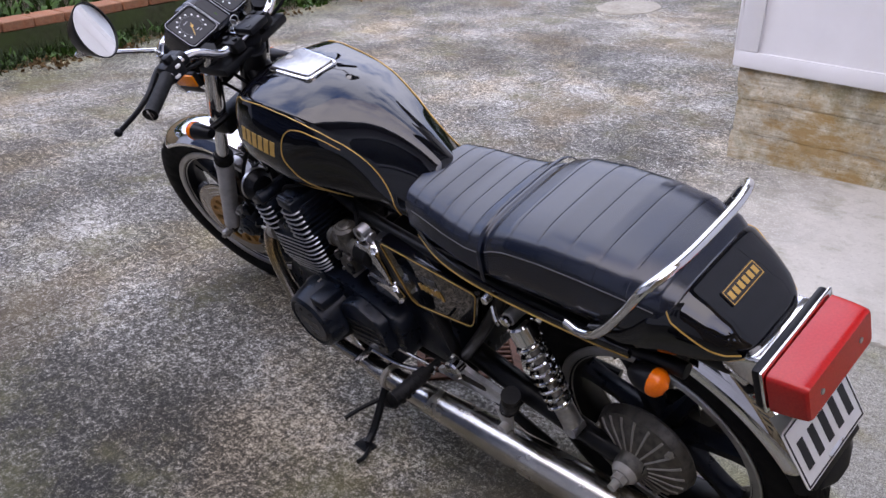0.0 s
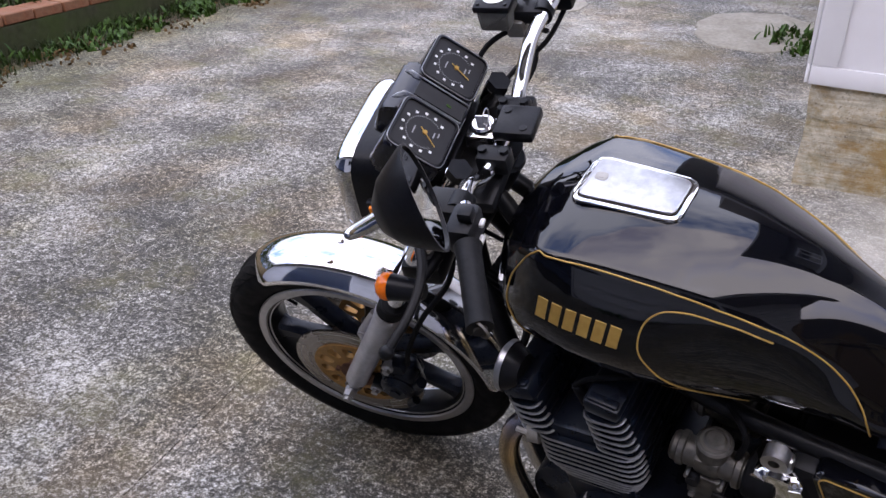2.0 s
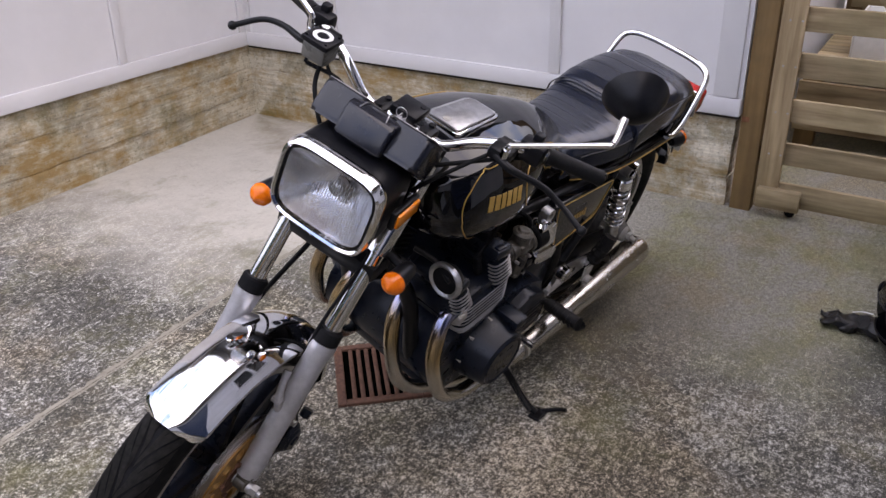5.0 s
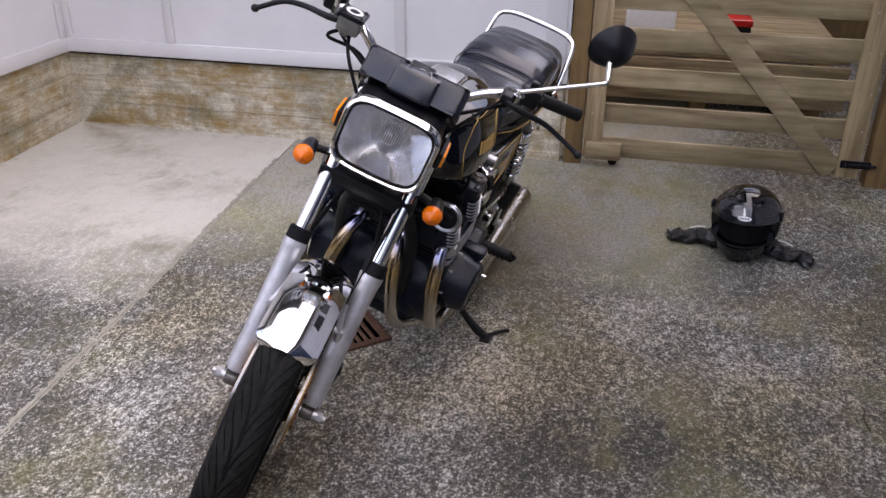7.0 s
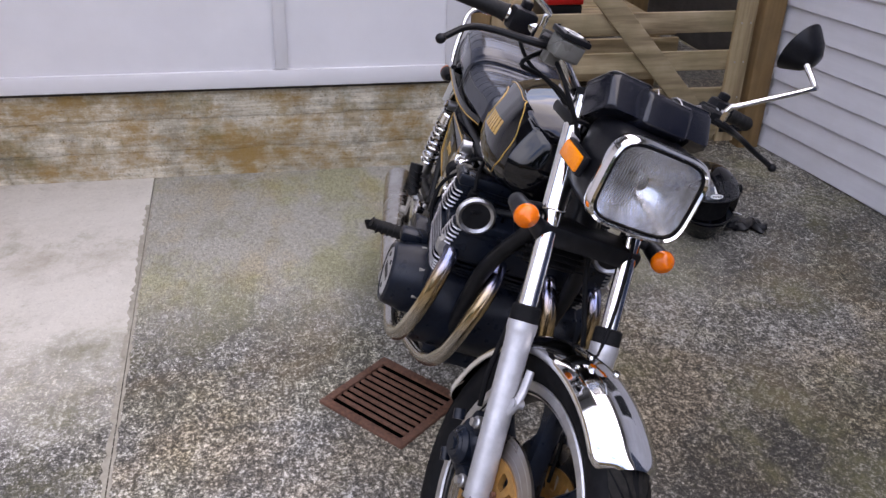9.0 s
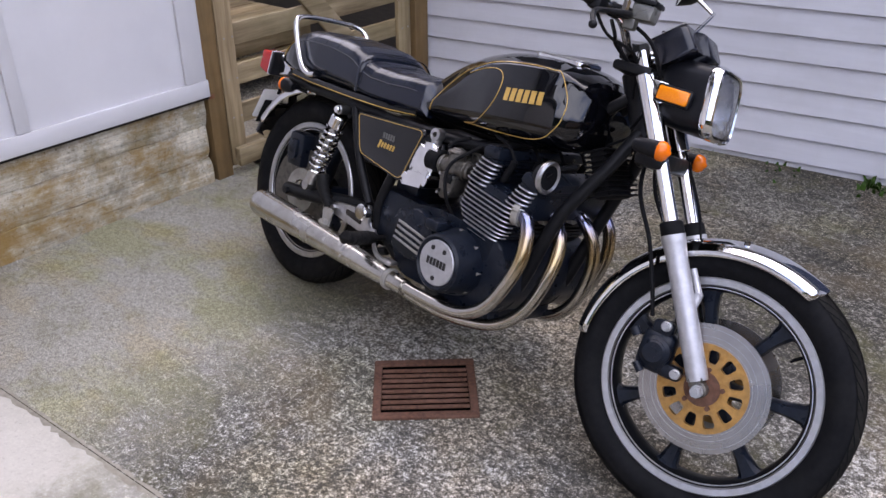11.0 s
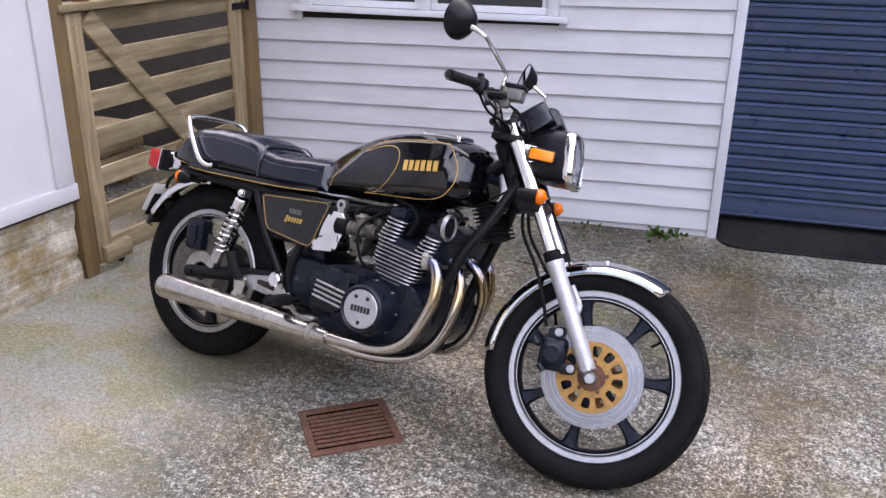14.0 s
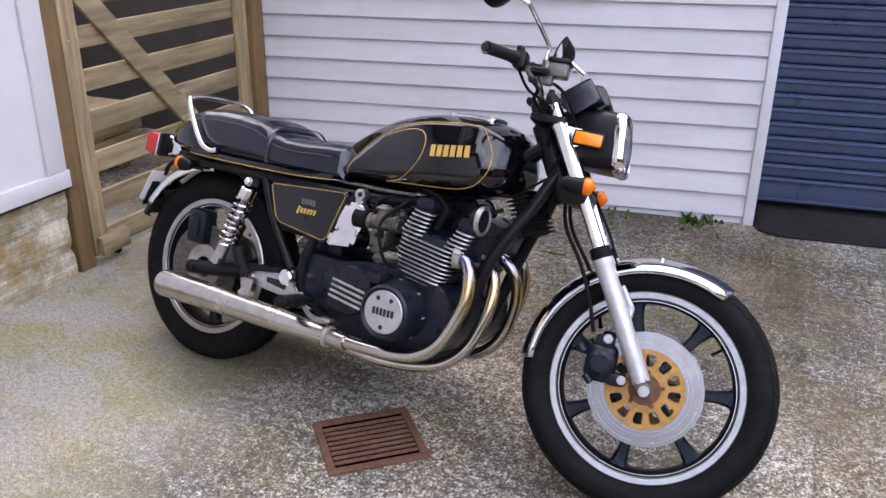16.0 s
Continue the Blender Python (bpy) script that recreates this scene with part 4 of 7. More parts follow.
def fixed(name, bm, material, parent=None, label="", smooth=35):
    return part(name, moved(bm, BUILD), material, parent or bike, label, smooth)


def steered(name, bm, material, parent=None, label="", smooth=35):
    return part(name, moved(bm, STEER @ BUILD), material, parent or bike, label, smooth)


def on_rear_wheel(name, bm, material, parent=None, label="", smooth=35):
    return part(name, bm, material, parent or bike, label, smooth)


def on_front_wheel(name, bm, material, parent=None, label="", smooth=35):
    return part(name, moved(bm, STEER), material, parent or bike, label, smooth)


def spoke_mesh(r0, r1, wid, thick):
    """A cast spoke along +z: waisted, flared at the hub and at the rim."""
    secs = []
    for f, wf, tf in ((0, 1.5, 1.0), (0.12, 1.05, 0.95), (0.45, 0.85, 0.8), (0.75, 0.95, 0.75), (0.92, 1.35, 0.8), (1.0, 2.3, 0.85)):
        z, w, t = r0 + (r1 - r0) * f, wid * wf / 2, thick * tf / 2
        secs.append([(w, -t * 0.55, z), (w * 0.6, -t, z), (-w * 0.6, -t, z), (-w, -t * 0.55, z), (-w, t * 0.55, z), (-w * 0.6, t, z), (w * 0.6, t, z), (w, t * 0.55, z)])
    return loft(secs)


def ring(r0, r1, y0, y1, seg=64, m=None):
    return lathe([(r0, y0), (r1, y0), (r1, y1), (r0, y1)], seg, True, m)


def carrier(r0, r1, y0, y1, slots, m):
    """The centre of a brake disc, with rounded wedge-shaped slots."""
    bm = bmesh.new()
    pitch, k, low, high = 2 * math.pi / slots, 20, r0 + 0.026, r1 - 0.012
    for n in range(slots):
        hole, edge = [], []
        for i in range(k):
            c, q = math.cos(2 * math.pi * (i + 0.5) / k), math.sin(2 * math.pi * (i + 0.5) / k)
            big = max(abs(c), abs(q))
            for store, u, r in ((hole, 0.60 * math.copysign(abs(c) ** 0.5, c), (low + high) / 2 + (high - low) / 2 * math.copysign(abs(q) ** 0.5, q)), (edge, c / big, (r0 + r1) / 2 + (r1 - r0) / 2 * q / big)):
                a = pitch * (n + u / 2)
                store.append(bm.verts.new((r * math.cos(a), y0, r * math.sin(a))))
        for i in range(k):
            bm.faces.new((hole[i], hole[(i + 1) % k], edge[(i + 1) % k], edge[i]))
    bmesh.ops.remove_doubles(bm, verts=bm.verts[:], dist=1e-5)
    bmesh.ops.solidify(bm, geom=bm.faces[:], thickness=y1 - y0)
    bmesh.ops.translate(bm, vec=(0, (y0 + y1) / 2 - sum(q.co.y for q in bm.verts) / len(bm.verts), 0), verts=bm.verts)
    return moved(bm, m)


def wheel(name, put, m, R, half, rim_r, rim_half, phase, tread_n):
    """A cast seven-spoke wheel with its tyre, tread and polished rim edges."""
    hub = put(name, lathe([(0.012, -0.062), (0.038, -0.062), (0.046, -0.05), (0.036, -0.03), (0.036, 0.03), (0.046, 0.05), (0.038, 0.062), (0.012, 0.062)], 32, True, m), "satin", None, "black cast wheel hub")
    w, h = half, R - rim_r
    side = [(rim_r - 0.004, 0.62 * w), (rim_r + 0.012, 0.80 * w), (rim_r + 0.28 * h, 0.97 * w), (rim_r + 0.5 * h, w), (rim_r + 0.72 * h, 0.93 * w), (rim_r + 0.88 * h, 0.72 * w), (rim_r + 0.965 * h, 0.42 * w), (R - 0.003, 0.18 * w)]
    prof = side + [(r, -y) for r, y in side[::-1]]
    tyre = put("tyre", lathe(prof, 96, m=m), "rubber", hub, "worn black road tyre")
    tread = bmesh.new()
    lanes = [(R - 0.0035 + 0.0025, 0.06), (R - 0.0008, 0.20), (rim_r + 0.968 * h + 0.0025, 0.42), (rim_r + 0.90 * h + 0.0025, 0.70), (rim_r + 0.80 * h + 0.0015, 0.86)]
    for k in range(tread_n):
        for sg in (-1, 1):
            zig = 0.045 * w * (1 if k % 2 else -1)
            a0, a1 = (k + 0.09) / tread_n, (k + 0.91) / tread_n
            va, vb = [], []
            for j, (r, f) in enumerate(lanes):
                y = sg * (w * f) + (zig * (1 - j / 4) if j < 2 else 0)
                slant = 0.75 * j / tread_n * (1 if sg > 0 else 1) + (0.5 / tread_n if sg > 0 else 0)
                for store, a in ((va, a0), (vb, a1)):
                    t = 2 * math.pi * (a + slant)
                    store.append(tread.verts.new((r * math.cos(t), y, r * math.sin(t))))
            for j in range(4):
                tread.faces.new((va[j], vb[j], vb[j + 1], va[j + 1]))
    bmesh.ops.solidify(tread, geom=tread.faces[:], thickness=0.003)
    put("tread", moved(tread, m), "tread", tyre, "directional tread blocks")
    rh, rr = rim_half, rim_r
    put("rim", lathe([(rr - 0.004, -rh), (rr - 0.020, -rh + 0.003), (rr - 0.028, -rh * 0.55), (rr - 0.030, 0), (rr - 0.028, rh * 0.55), (rr - 0.020, rh - 0.003), (rr - 0.004, rh), (rr - 0.012, 0)], 96, True, m), "satin", hub, "black cast rim")
    for sg in (-1, 1):
        put("rim_edge", lathe([(rr + 0.005, sg * (rh + 0.003)), (rr + 0.002, sg * (rh + 0.006)), (rr - 0.0125, sg * (rh + 0.005)), (rr - 0.0155, sg * (rh + 0.001)), (rr - 0.008, sg * (rh - 0.004)), (rr + 0.003, sg * (rh - 0.004))], 96, True, m), "rimsilver", hub, "polished silver rim edge")
        put("rim_line", ring(rr - 0.0215, rr - 0.0190, sg * (rh - 0.004), sg * (rh - 0.0015), 96, m), "alloy", hub, "thin polished line inside the rim")
    for k in range(7):
        put("spoke", moved(spoke_mesh(0.034, rr - 0.022, 0.033, 0.05), m @ Matrix.Rotation(phase + 2 * math.pi * k / 7, 4, "Y")), "engine", hub)
    put("valve", moved(cyl(0.004, (0, 0.0, rr - 0.06), (0, 0.0, rr - 0.028), 8), m @ Matrix.Rotation(phase + 0.3, 4, "Y")), "rubber", hub)
    return hub


FW, RW = at(1.529, 0, 0.332), at(0, 0, 0.322)
front = wheel("front_wheel", on_front_wheel, FW, 0.332, 0.050, 0.248, 0.036, 0.12 + math.pi / 7, 52)
rear = wheel("rear_wheel", on_rear_wheel, RW, 0.324, 0.059, 0.229, 0.044, 0.4, 44)
for sg in (-1, 1):
    d = on_front_wheel("brake_disc", ring(0.101, 0.149, sg * 0.066 - 0.003, sg * 0.066 + 0.003, 80, FW), "disc", front, "scored steel brake disc")
    for r in (0.109, 0.120, 0.138):
        on_front_wheel("score_line", ring(r, r + 0.0006, sg * 0.0692 - 0.0002, sg * 0.0692 + 0.0002, 80, FW), "alloy", d)
    on_front_wheel("disc_carrier", carrier(0.034, 0.104, sg * 0.067 - 0.006, sg * 0.067 + 0.006, 12, FW), "goldcast", front, "gold slotted disc carrier")
    for k in range(5):
        a = 2 * math.pi * k / 5 + 0.3
        on_front_wheel("carrier_bolt", moved(cyl(0.006, (0.046 * math.cos(a), sg * 0.072, 0.046 * math.sin(a)), (0.046 * math.cos(a), sg * 0.081, 0.046 * math.sin(a)), 6), FW), "rust", front)
    on_front_wheel("axle_end", moved(join(cyl(0.014, (0, sg * 0.06, 0), (0, sg * 0.120, 0)), cyl(0.0135, (0, sg * 0.120, 0), (0, sg * 0.134, 0), 6), cyl(0.0075, (0, sg * 0.134, 0), (0, sg * 0.142, 0), 12)), FW), "rimsilver", front, "bright axle nut")
    on_front_wheel("hub_washer", ring(0.013, 0.041, sg * 0.070, sg * 0.0765, 32, FW), "rust", front, "rusty hub flange")
on_rear_wheel("brake_disc", ring(0.07, 0.145, -0.082, -0.076, 80, RW), "carb", rear, "steel rear brake disc")
on_rear_wheel("disc_carrier", carrier(0.036, 0.075, -0.084, -0.074, 8, RW), "grime", rear, "dull alloy disc carrier")
# shaft-drive housing on the left of the rear wheel
hs = on_rear_wheel("final_drive", lathe([(0, 0.150), (0.022, 0.150), (0.030, 0.142), (0.036, 0.120), (0.085, 0.104), (0.106, 0.092), (0.112, 0.07), (0.10, 0.058), (0, 0.058)], 48, m=RW), "carb", None, "ribbed cast alloy drive housing")
on_rear_wheel("hub_boss", moved(lathe([(0, 0.158), (0.020, 0.158), (0.027, 0.150), (0.031, 0.128), (0.0, 0.128)], 32), RW), "grime", hs)
for k in range(20):
    on_rear_wheel("rib", moved(tube([(0, 0.1195, 0.037), (0, 0.1045, 0.084), (0, 0.0955, 0.102)], [0.0022, 0.0026, 0.003], 6, 1), RW @ Matrix.Rotation(2 * math.pi * k / 20, 4, "Y")), "grime", hs)
for a in (20, 140, 250):
    on_rear_wheel("housing_bolt", moved(cyl(0.007, (0.098 * math.cos(radians(a)), 0.085, 0.098 * math.sin(radians(a))), (0.098 * math.cos(radians(a)), 0.106, 0.098 * math.sin(radians(a))), 6), RW), "grime", hs)
on_rear_wheel("axle_nut", moved(join(cyl(0.016, (0, 0.15, 0), (0, 0.172, 0), 6), cyl(0.009, (0, 0.172, 0), (0, 0.19, 0), 12)), RW), "grime", hs)
on_rear_wheel("axle_nut", moved(join(cyl(0.018, (0, -0.10, 0), (0, -0.128, 0), 20), cyl(0.012, (0, -0.128, 0), (0, -0.145, 0), 6)), RW), "satin", rear)
fixed("rear_caliper", join(box((0.085, 0.06, 0.12), (-0.03, -0.085, 0.468), 0.015), box((0.05, 0.075, 0.06), (-0.035, -0.088, 0.475), 0.01), cyl(0.022, (-0.03, -0.125, 0.455), (-0.03, -0.05, 0.455))), "engine", None, "black rear brake caliper")
# swing arm
for sg in (-1, 1):
    fixed("swing_arm", tube([(0.44, sg * 0.105, 0.395), (0.3, sg * 0.115, 0.378), (0.10, sg * 0.118, 0.345), (-0.03, sg * 0.112, 0.326)], [0.028, 0.027, 0.024, 0.024]), "satin", None, "black tubular swing arm")
# rear fender: chrome, wrapped over the wheel


def fender(c, R, half, a0, a1, crown, steps=26, lip=0.012, cross=17, power=4.0, point=0.42, run=0.045):
    """A crowned strip round c from angle a0 to a1 (degrees, from ahead over the top), with edges turned in."""
    secs = []
    for i in range(steps + 1):
        a = radians(a0 + (a1 - a0) * i / steps)
        e = min(i, steps - i) / steps
        hw = half - point * half * (1 - (1 - (max(0.0, run - e) / run) ** 2) ** 0.5)
        loop = []
        for layer in (0.0, -0.004):
            row = []
            for j in range(cross + 1):
                f = math.sin(math.pi * (j / cross - 0.5))
                r = R - crown * abs(f) ** power - (lip if abs(f) > 0.999 else 0) + layer
                row.append((c[0] + r * math.cos(a), f * hw * (1 if layer == 0 else 0.97), c[1] + r * math.sin(a)))
            loop += row if layer == 0.0 else row[::-1]
        secs.append(loop)
    return loft(secs)


fixed("rear_fender", fender((0.0, 0.325), 0.390, 0.082, 92, 152, 0.034, 40, 0.014), "chrome", None, "chrome rear mudguard")
fixed("mud_flap", fender((0.0, 0.325), 0.380, 0.079, 143, 160, 0.028, 8), "plastic", None, "black rubber mud flap")
fixed("inner_guard", fender((0.0, 0.325), 0.385, 0.088, 55, 100, 0.012, 12), "satin", None, "black inner mudguard")

# fork
FD = Vector((-math.sin(RAKE), 0, math.cos(RAKE)))
AX = Vector((1.544, 0, 0.340))


def fk(s, y, fwd=0.0):
    p = AX + FD * s + Vector((math.cos(RAKE), 0, math.sin(RAKE))) * fwd
    return (p.x, y, p.z)


for sg in (-1, 1):
    y = sg * 0.095
    leg = steered("fork_slider", join(tube([fk(0.024, y), fk(0.028, y), fk(0.10, y), fk(0.30, y), fk(0.345, y), fk(0.36, y)], [0.0235, 0.0245, 0.0248, 0.0248, 0.0285, 0.0285], 24, 6), ), "fork", None, "silver painted fork leg")
    steered("axle_clamp", join(box((0.034, 0.032, 0.024), fk(0.012, y, -0.002), 0.006), cyl(0.0185, fk(0.0, y - 0.015), fk(0.0, y + 0.015), 24, 0.003), cyl(0.005, fk(0.024, y + sg * 0.012, -0.014), fk(0.024, y + sg * 0.021, -0.014), 6), cyl(0.005, fk(0.024, y + sg * 0.012, 0.012), fk(0.024, y + sg * 0.021, 0.012), 6)), "carb", leg, "dull cast axle clamp")
    steered("dust_boot", cyl(0.0275, fk(0.358, y), fk(0.392, y), 24, 0.004), "rubber", leg, "black rubber dust seal")
    steered("fork_tube", cyl(0.0178, fk(0.36, y), fk(0.80, y), 28), "chrome", leg, "chrome fork tube")
    steered("fork_cover", cyl(0.0235, fk(0.575, y), fk(0.745, y), 28, 0.002), "chrome", leg, "chrome upper fork cover")
    steered("fork_cap", cyl(0.019, fk(0.785, y), fk(0.815, y), 6), "satin", leg)
    steered("fender_stay", join(tube([fk(0.185, sg * 0.088, 0.012), fk(0.21, sg * 0.084, 0.030), fk(0.235, sg * 0.076, 0.030), fk(0.275, sg * 0.068, 0.026)], [0.010, 0.009, 0.008, 0.008], 10), cyl(0.009, fk(0.212, sg * 0.092, 0.030), fk(0.212, sg * 0.070, 0.030), 12)), "fork", leg)
    cal = steered("brake_caliper", join(box((0.082, 0.062, 0.105), fk(0.098, sg * 0.080, -0.086), 0.024, 3), cyl(0.037, fk(0.098, sg * 0.120, -0.084), fk(0.098, sg * 0.040, -0.084), 28, 0.008), cyl(0.028, fk(0.098, sg * 0.125, -0.084), fk(0.098, sg * 0.114, -0.084), 28, 0.004), cyl(0.013, fk(0.098, sg * 0.129, -0.084), fk(0.098, sg * 0.120, -0.084), 6), box((0.05, 0.034, 0.036), fk(0.148, sg * 0.088, -0.058), 0.009), box((0.055, 0.034, 0.034), fk(0.046, sg * 0.088, -0.062), 0.009), cyl(0.012, fk(0.140, sg * 0.108, -0.118), fk(0.160, sg * 0.108, -0.122), 12), cyl(0.010, fk(0.055, sg * 0.110, -0.125), fk(0.080, sg * 0.110, -0.132), 12)), "engine", leg, "black brake caliper")
    for s in (0.040, 0.152):
        steered("caliper_bolt", join(cyl(0.0125, fk(s, sg * 0.09, -0.047), fk(s, sg * 0.111, -0.047), 20, 0.002), cyl(0.0085, fk(s, sg * 0.111, -0.047), fk(s, sg * 0.119, -0.047), 6)), "rimsilver", cal, "bright caliper bolt")
    steered("brake_hose", tube([fk(0.18, sg * 0.092, -0.08), fk(0.26, sg * 0.10, -0.065), fk(0.36, sg * 0.085, -0.06), fk(0.48, sg * 0.06, -0.07), fk(0.58, sg * 0.03, -0.04)], 0.0055, 8), "rubber", leg)
    steered("reflector_bracket", plate([(1.165, 0.985), (1.244, 0.982), (1.246, 0.935), (1.225, 0.932), (1.250, 0.87), (1.232, 0.865)], sg * 0.108 - 0.003, sg * 0.108 + 0.003, 0.001), "chrome", leg, "pressed steel lamp bracket")
    lampm = at(1.267 if sg < 0 else 1.262, sg * 0.116, 0.957 if sg < 0 else 0.967) @ Matrix.Rotation(radians(2), 4, "Y")
    mk = steered("side_marker", box((0.085, 0.014, 0.043), (0, 0, 0), 0.005, m=lampm), "plastic", None, "amber side marker lamp")
    steered("lens", box((0.074, 0.013, 0.033), (0, sg * 0.0065, 0), 0.004, m=lampm), "yellow", mk, "amber plastic lens")
    im = at(1.286, sg * 0.160, 0.829) @ Matrix.Rotation(radians(-90), 4, "Z") @ Matrix.Scale(0.82, 4)
    ind = steered("front_indicator", join(lathe([(0, -0.068), (0.015, -0.068), (0.0205, -0.060), (0.0235, -0.03), (0.027, 0.0), (0.0275, 0.004), (0, 0.004)], 28, m=im), cyl(0.0095, (1.250, sg * 0.160, 0.829), (1.232, sg * 0.09, 0.832), 12)), "plastic", None, "round amber turn signal on a black stalk")
    steered("lens", lathe([(0.0275, 0.0045), (0.0295, 0.010), (0.0275, 0.022), (0.020, 0.031), (0.009, 0.035), (0.004, 0.040), (0, 0.041)], 28, m=im), "amber", ind, "ribbed amber lens")
steered("lower_yoke", box((0.075, 0.235, 0.045), fk(0.545, 0, -0.02), 0.012, m=None), "satin", None, "black lower fork yoke")
steered("upper_yoke", join(box((0.10, 0.235, 0.024), fk(0.765, 0, -0.025), 0.008), cyl(0.028, fk(0.755, 0, -0.045), fk(0.80, 0, -0.045))), "satin", None, "black upper fork yoke")
fixed("steering_head", cyl(0.034, (1.229, 0, 0.79), (1.115, 0, 0.995), 28, 0.004), "satin", None, "black steering head tube")
steered("front_fender", fender((1.546, 0.339), 0.350, 0.068, 61.5, 180, 0.030, 100, 0.008, 21, 2.3, 0.40, 0.05), "chrome", None, "chrome front mudguard")
for dy in (-0.026, 0.026):
    steered("fender_bolt", moved(cyl(0.007, (0, 0, 0), (0, 0, 0.008), 6), at(1.5165, dy, 0.6825)), "chrome", bike)

# headlamp


def rrect(hy, hz, x, tilt, n=2.0, cz=0.962, power=5.0, k=40, top=0.0):
    out = []
    for i in range(k):
        t = 2 * math.pi * i / k
        c, s = math.cos(t), math.sin(t)
        yy = hy * math.copysign(abs(c) ** (2 / power), c)
        zz = hz * math.copysign(abs(s) ** (2 / power), s)
        out.append((x - tilt * zz, yy, cz + zz))
    return out


TLT = 0.12
LAMP = at(1.287, 0, 0.970) @ Matrix.Diagonal((1.0, 1.05, 1.06, 1.0)) @ at(-1.27, 0, -0.962)


def on_lamp(name, bm, *rest):
    return steered(name, moved(bm, LAMP), *rest)


lamp = on_lamp("headlamp", loft([rrect(0.002, 0.002, 1.1995, TLT), rrect(0.060, 0.048, 1.200, TLT), rrect(0.088, 0.067, 1.208, TLT), rrect(0.097, 0.0755, 1.226, TLT, power=4.8), rrect(0.100, 0.078, 1.270, TLT, power=4.6), rrect(0.100, 0.078, 1.318, TLT, power=4.6)], cap=False), "plastic", None, "rectangular headlamp in a black shell")
on_lamp("chrome_rim", loft([rrect(0.1005, 0.0785, 1.314, TLT, power=4.6), rrect(0.1035, 0.0815, 1.320, TLT, power=4.6), rrect(0.1035, 0.0815, 1.331, TLT, power=4.6), rrect(0.1005, 0.0785, 1.341, TLT, power=4.6), rrect(0.0965, 0.0745, 1.344, TLT, power=4.6), rrect(0.0935, 0.0715, 1.340, TLT, power=4.6), rrect(0.0935, 0.0715, 1.318, TLT, power=4.6)], cap=False), "chrome", lamp, "chrome headlamp rim")
on_lamp("gasket", loft([rrect(0.0940, 0.0720, 1.330, TLT, power=4.6), rrect(0.0930, 0.0710, 1.3385, TLT, power=4.6), rrect(0.0895, 0.0675, 1.3395, TLT, power=4.6), rrect(0.0890, 0.0670, 1.330, TLT, power=4.6)], cap=False), "rubber", lamp, "black rubber gasket round the lens")
on_lamp("reflector", loft([rrect(0.089 * f, 0.067 * f, 1.334 - 0.070 * (1 - f * f), TLT, power=2.2 + 2.4 * f ** 3) for f in (1.0, 0.97, 0.92, 0.86, 0.78, 0.68, 0.57, 0.45, 0.33, 0.2, 0.08)], cap=False), "silvered", lamp, "silvered reflector")
lens = bmesh.new()
NY, NZ = 46, 12
grid = []
for i in range(NY + 1):
    row = []
    for j in range(NZ + 1):
        u, v = 2 * i / NY - 1, 2 * j / NZ - 1
        yy, zz = u * 0.0885 * (1 - 0.08 * v ** 6), v * 0.0665 * (1 - 0.10 * u ** 6)
        row.append(lens.verts.new((1.338 + 0.015 * (1 - u * u) * (1 - 0.6 * v * v) + 0.0005 * (1 if i % 2 else -1) * (1 if abs(u) < 0.94 else 0) - TLT * zz, yy, 0.962 + zz)))
    grid.append(row)
for i in range(NY):
    for j in range(NZ):
        lens.faces.new((grid[i][j], grid[i + 1][j], grid[i + 1][j + 1], grid[i][j + 1]))
bmesh.ops.solidify(lens, geom=lens.faces[:], thickness=0.003)
glass = on_lamp("lens", lens, "glass", lamp, "fluted glass lens")
glass.visible_shadow = False
on_lamp("bulb_shield", join(cyl(0.015, (1.272, 0, 0.962), (1.305, 0, 0.962), 20, 0.005)), "alloy", lamp)
on_lamp("lens_flutes", join(*[tube([(1.3375 + 0.015 * (1 - (y / 0.0875) ** 2) * (1 - 0.6 * (z / 0.0655) ** 2) - TLT * z - 0.0045, y, 0.962 + z) for z in zz], 0.0008, 5, smooth=False) for y in np.arange(-0.078, 0.079, 0.0048) for zz in (((-0.054, -0.03, 0.0, 0.03, 0.054),) if abs(y) > 0.032 else ((-0.054, -0.04, -0.028), (0.010, 0.03, 0.054)))]), "silvered", glass, "fine upright flutes in the lens")
on_lamp("rim_screw", join(cyl(0.005, (1.342, 0.0, 0.886), (1.350, 0.0, 0.886), 8)), "alloy", lamp)

# instruments
CL = at(1.200, 0.0, 1.089) @ Matrix.Rotation(radians(-39), 4, "Y")
FLAT = Matrix.Rotation(radians(-90), 4, "X")     # lays an (x, z) outline flat, its y downwards


def square(hx, hy, r):
    return rounded([(-hx, -hy), (hx, -hy), (hx, hy), (-hx, hy)], r, 5)


cluster = steered("instrument_panel", moved(plate(rounded([(-0.045, -0.003), (0.050, -0.003), (0.072, -0.022), (0.064, -0.078), (-0.02, -0.078), (-0.05, -0.03)], 0.006, 3), -0.050, 0.050, 0.008), CL), "hood", None, "black instrument panel with two square dials")
for sg in (-1, 1):
    steered("dial_pod", moved(plate(square(0.047, 0.048, 0.016), -0.0005, 0.066, 0.009, 3), CL @ at(0.003, sg * 0.070, 0) @ FLAT), "hood", cluster)
steered("warning_panel", box((0.080, 0.030, 0.002), (0.0, 0, -0.0005), 0.0008, 1, m=CL), "dial", cluster, "dark warning lamp strip")
steered("panel_trim", moved(join(*[tube([(-0.040, y, 0.001), (0.042, y, 0.001), (0.058, y * 1.25, -0.004), (0.066, y * 1.5, -0.02)], 0.0011, 6, 4) for y in (-0.0195, 0.0195)]), CL), "alloy", cluster, "thin bright trim line")
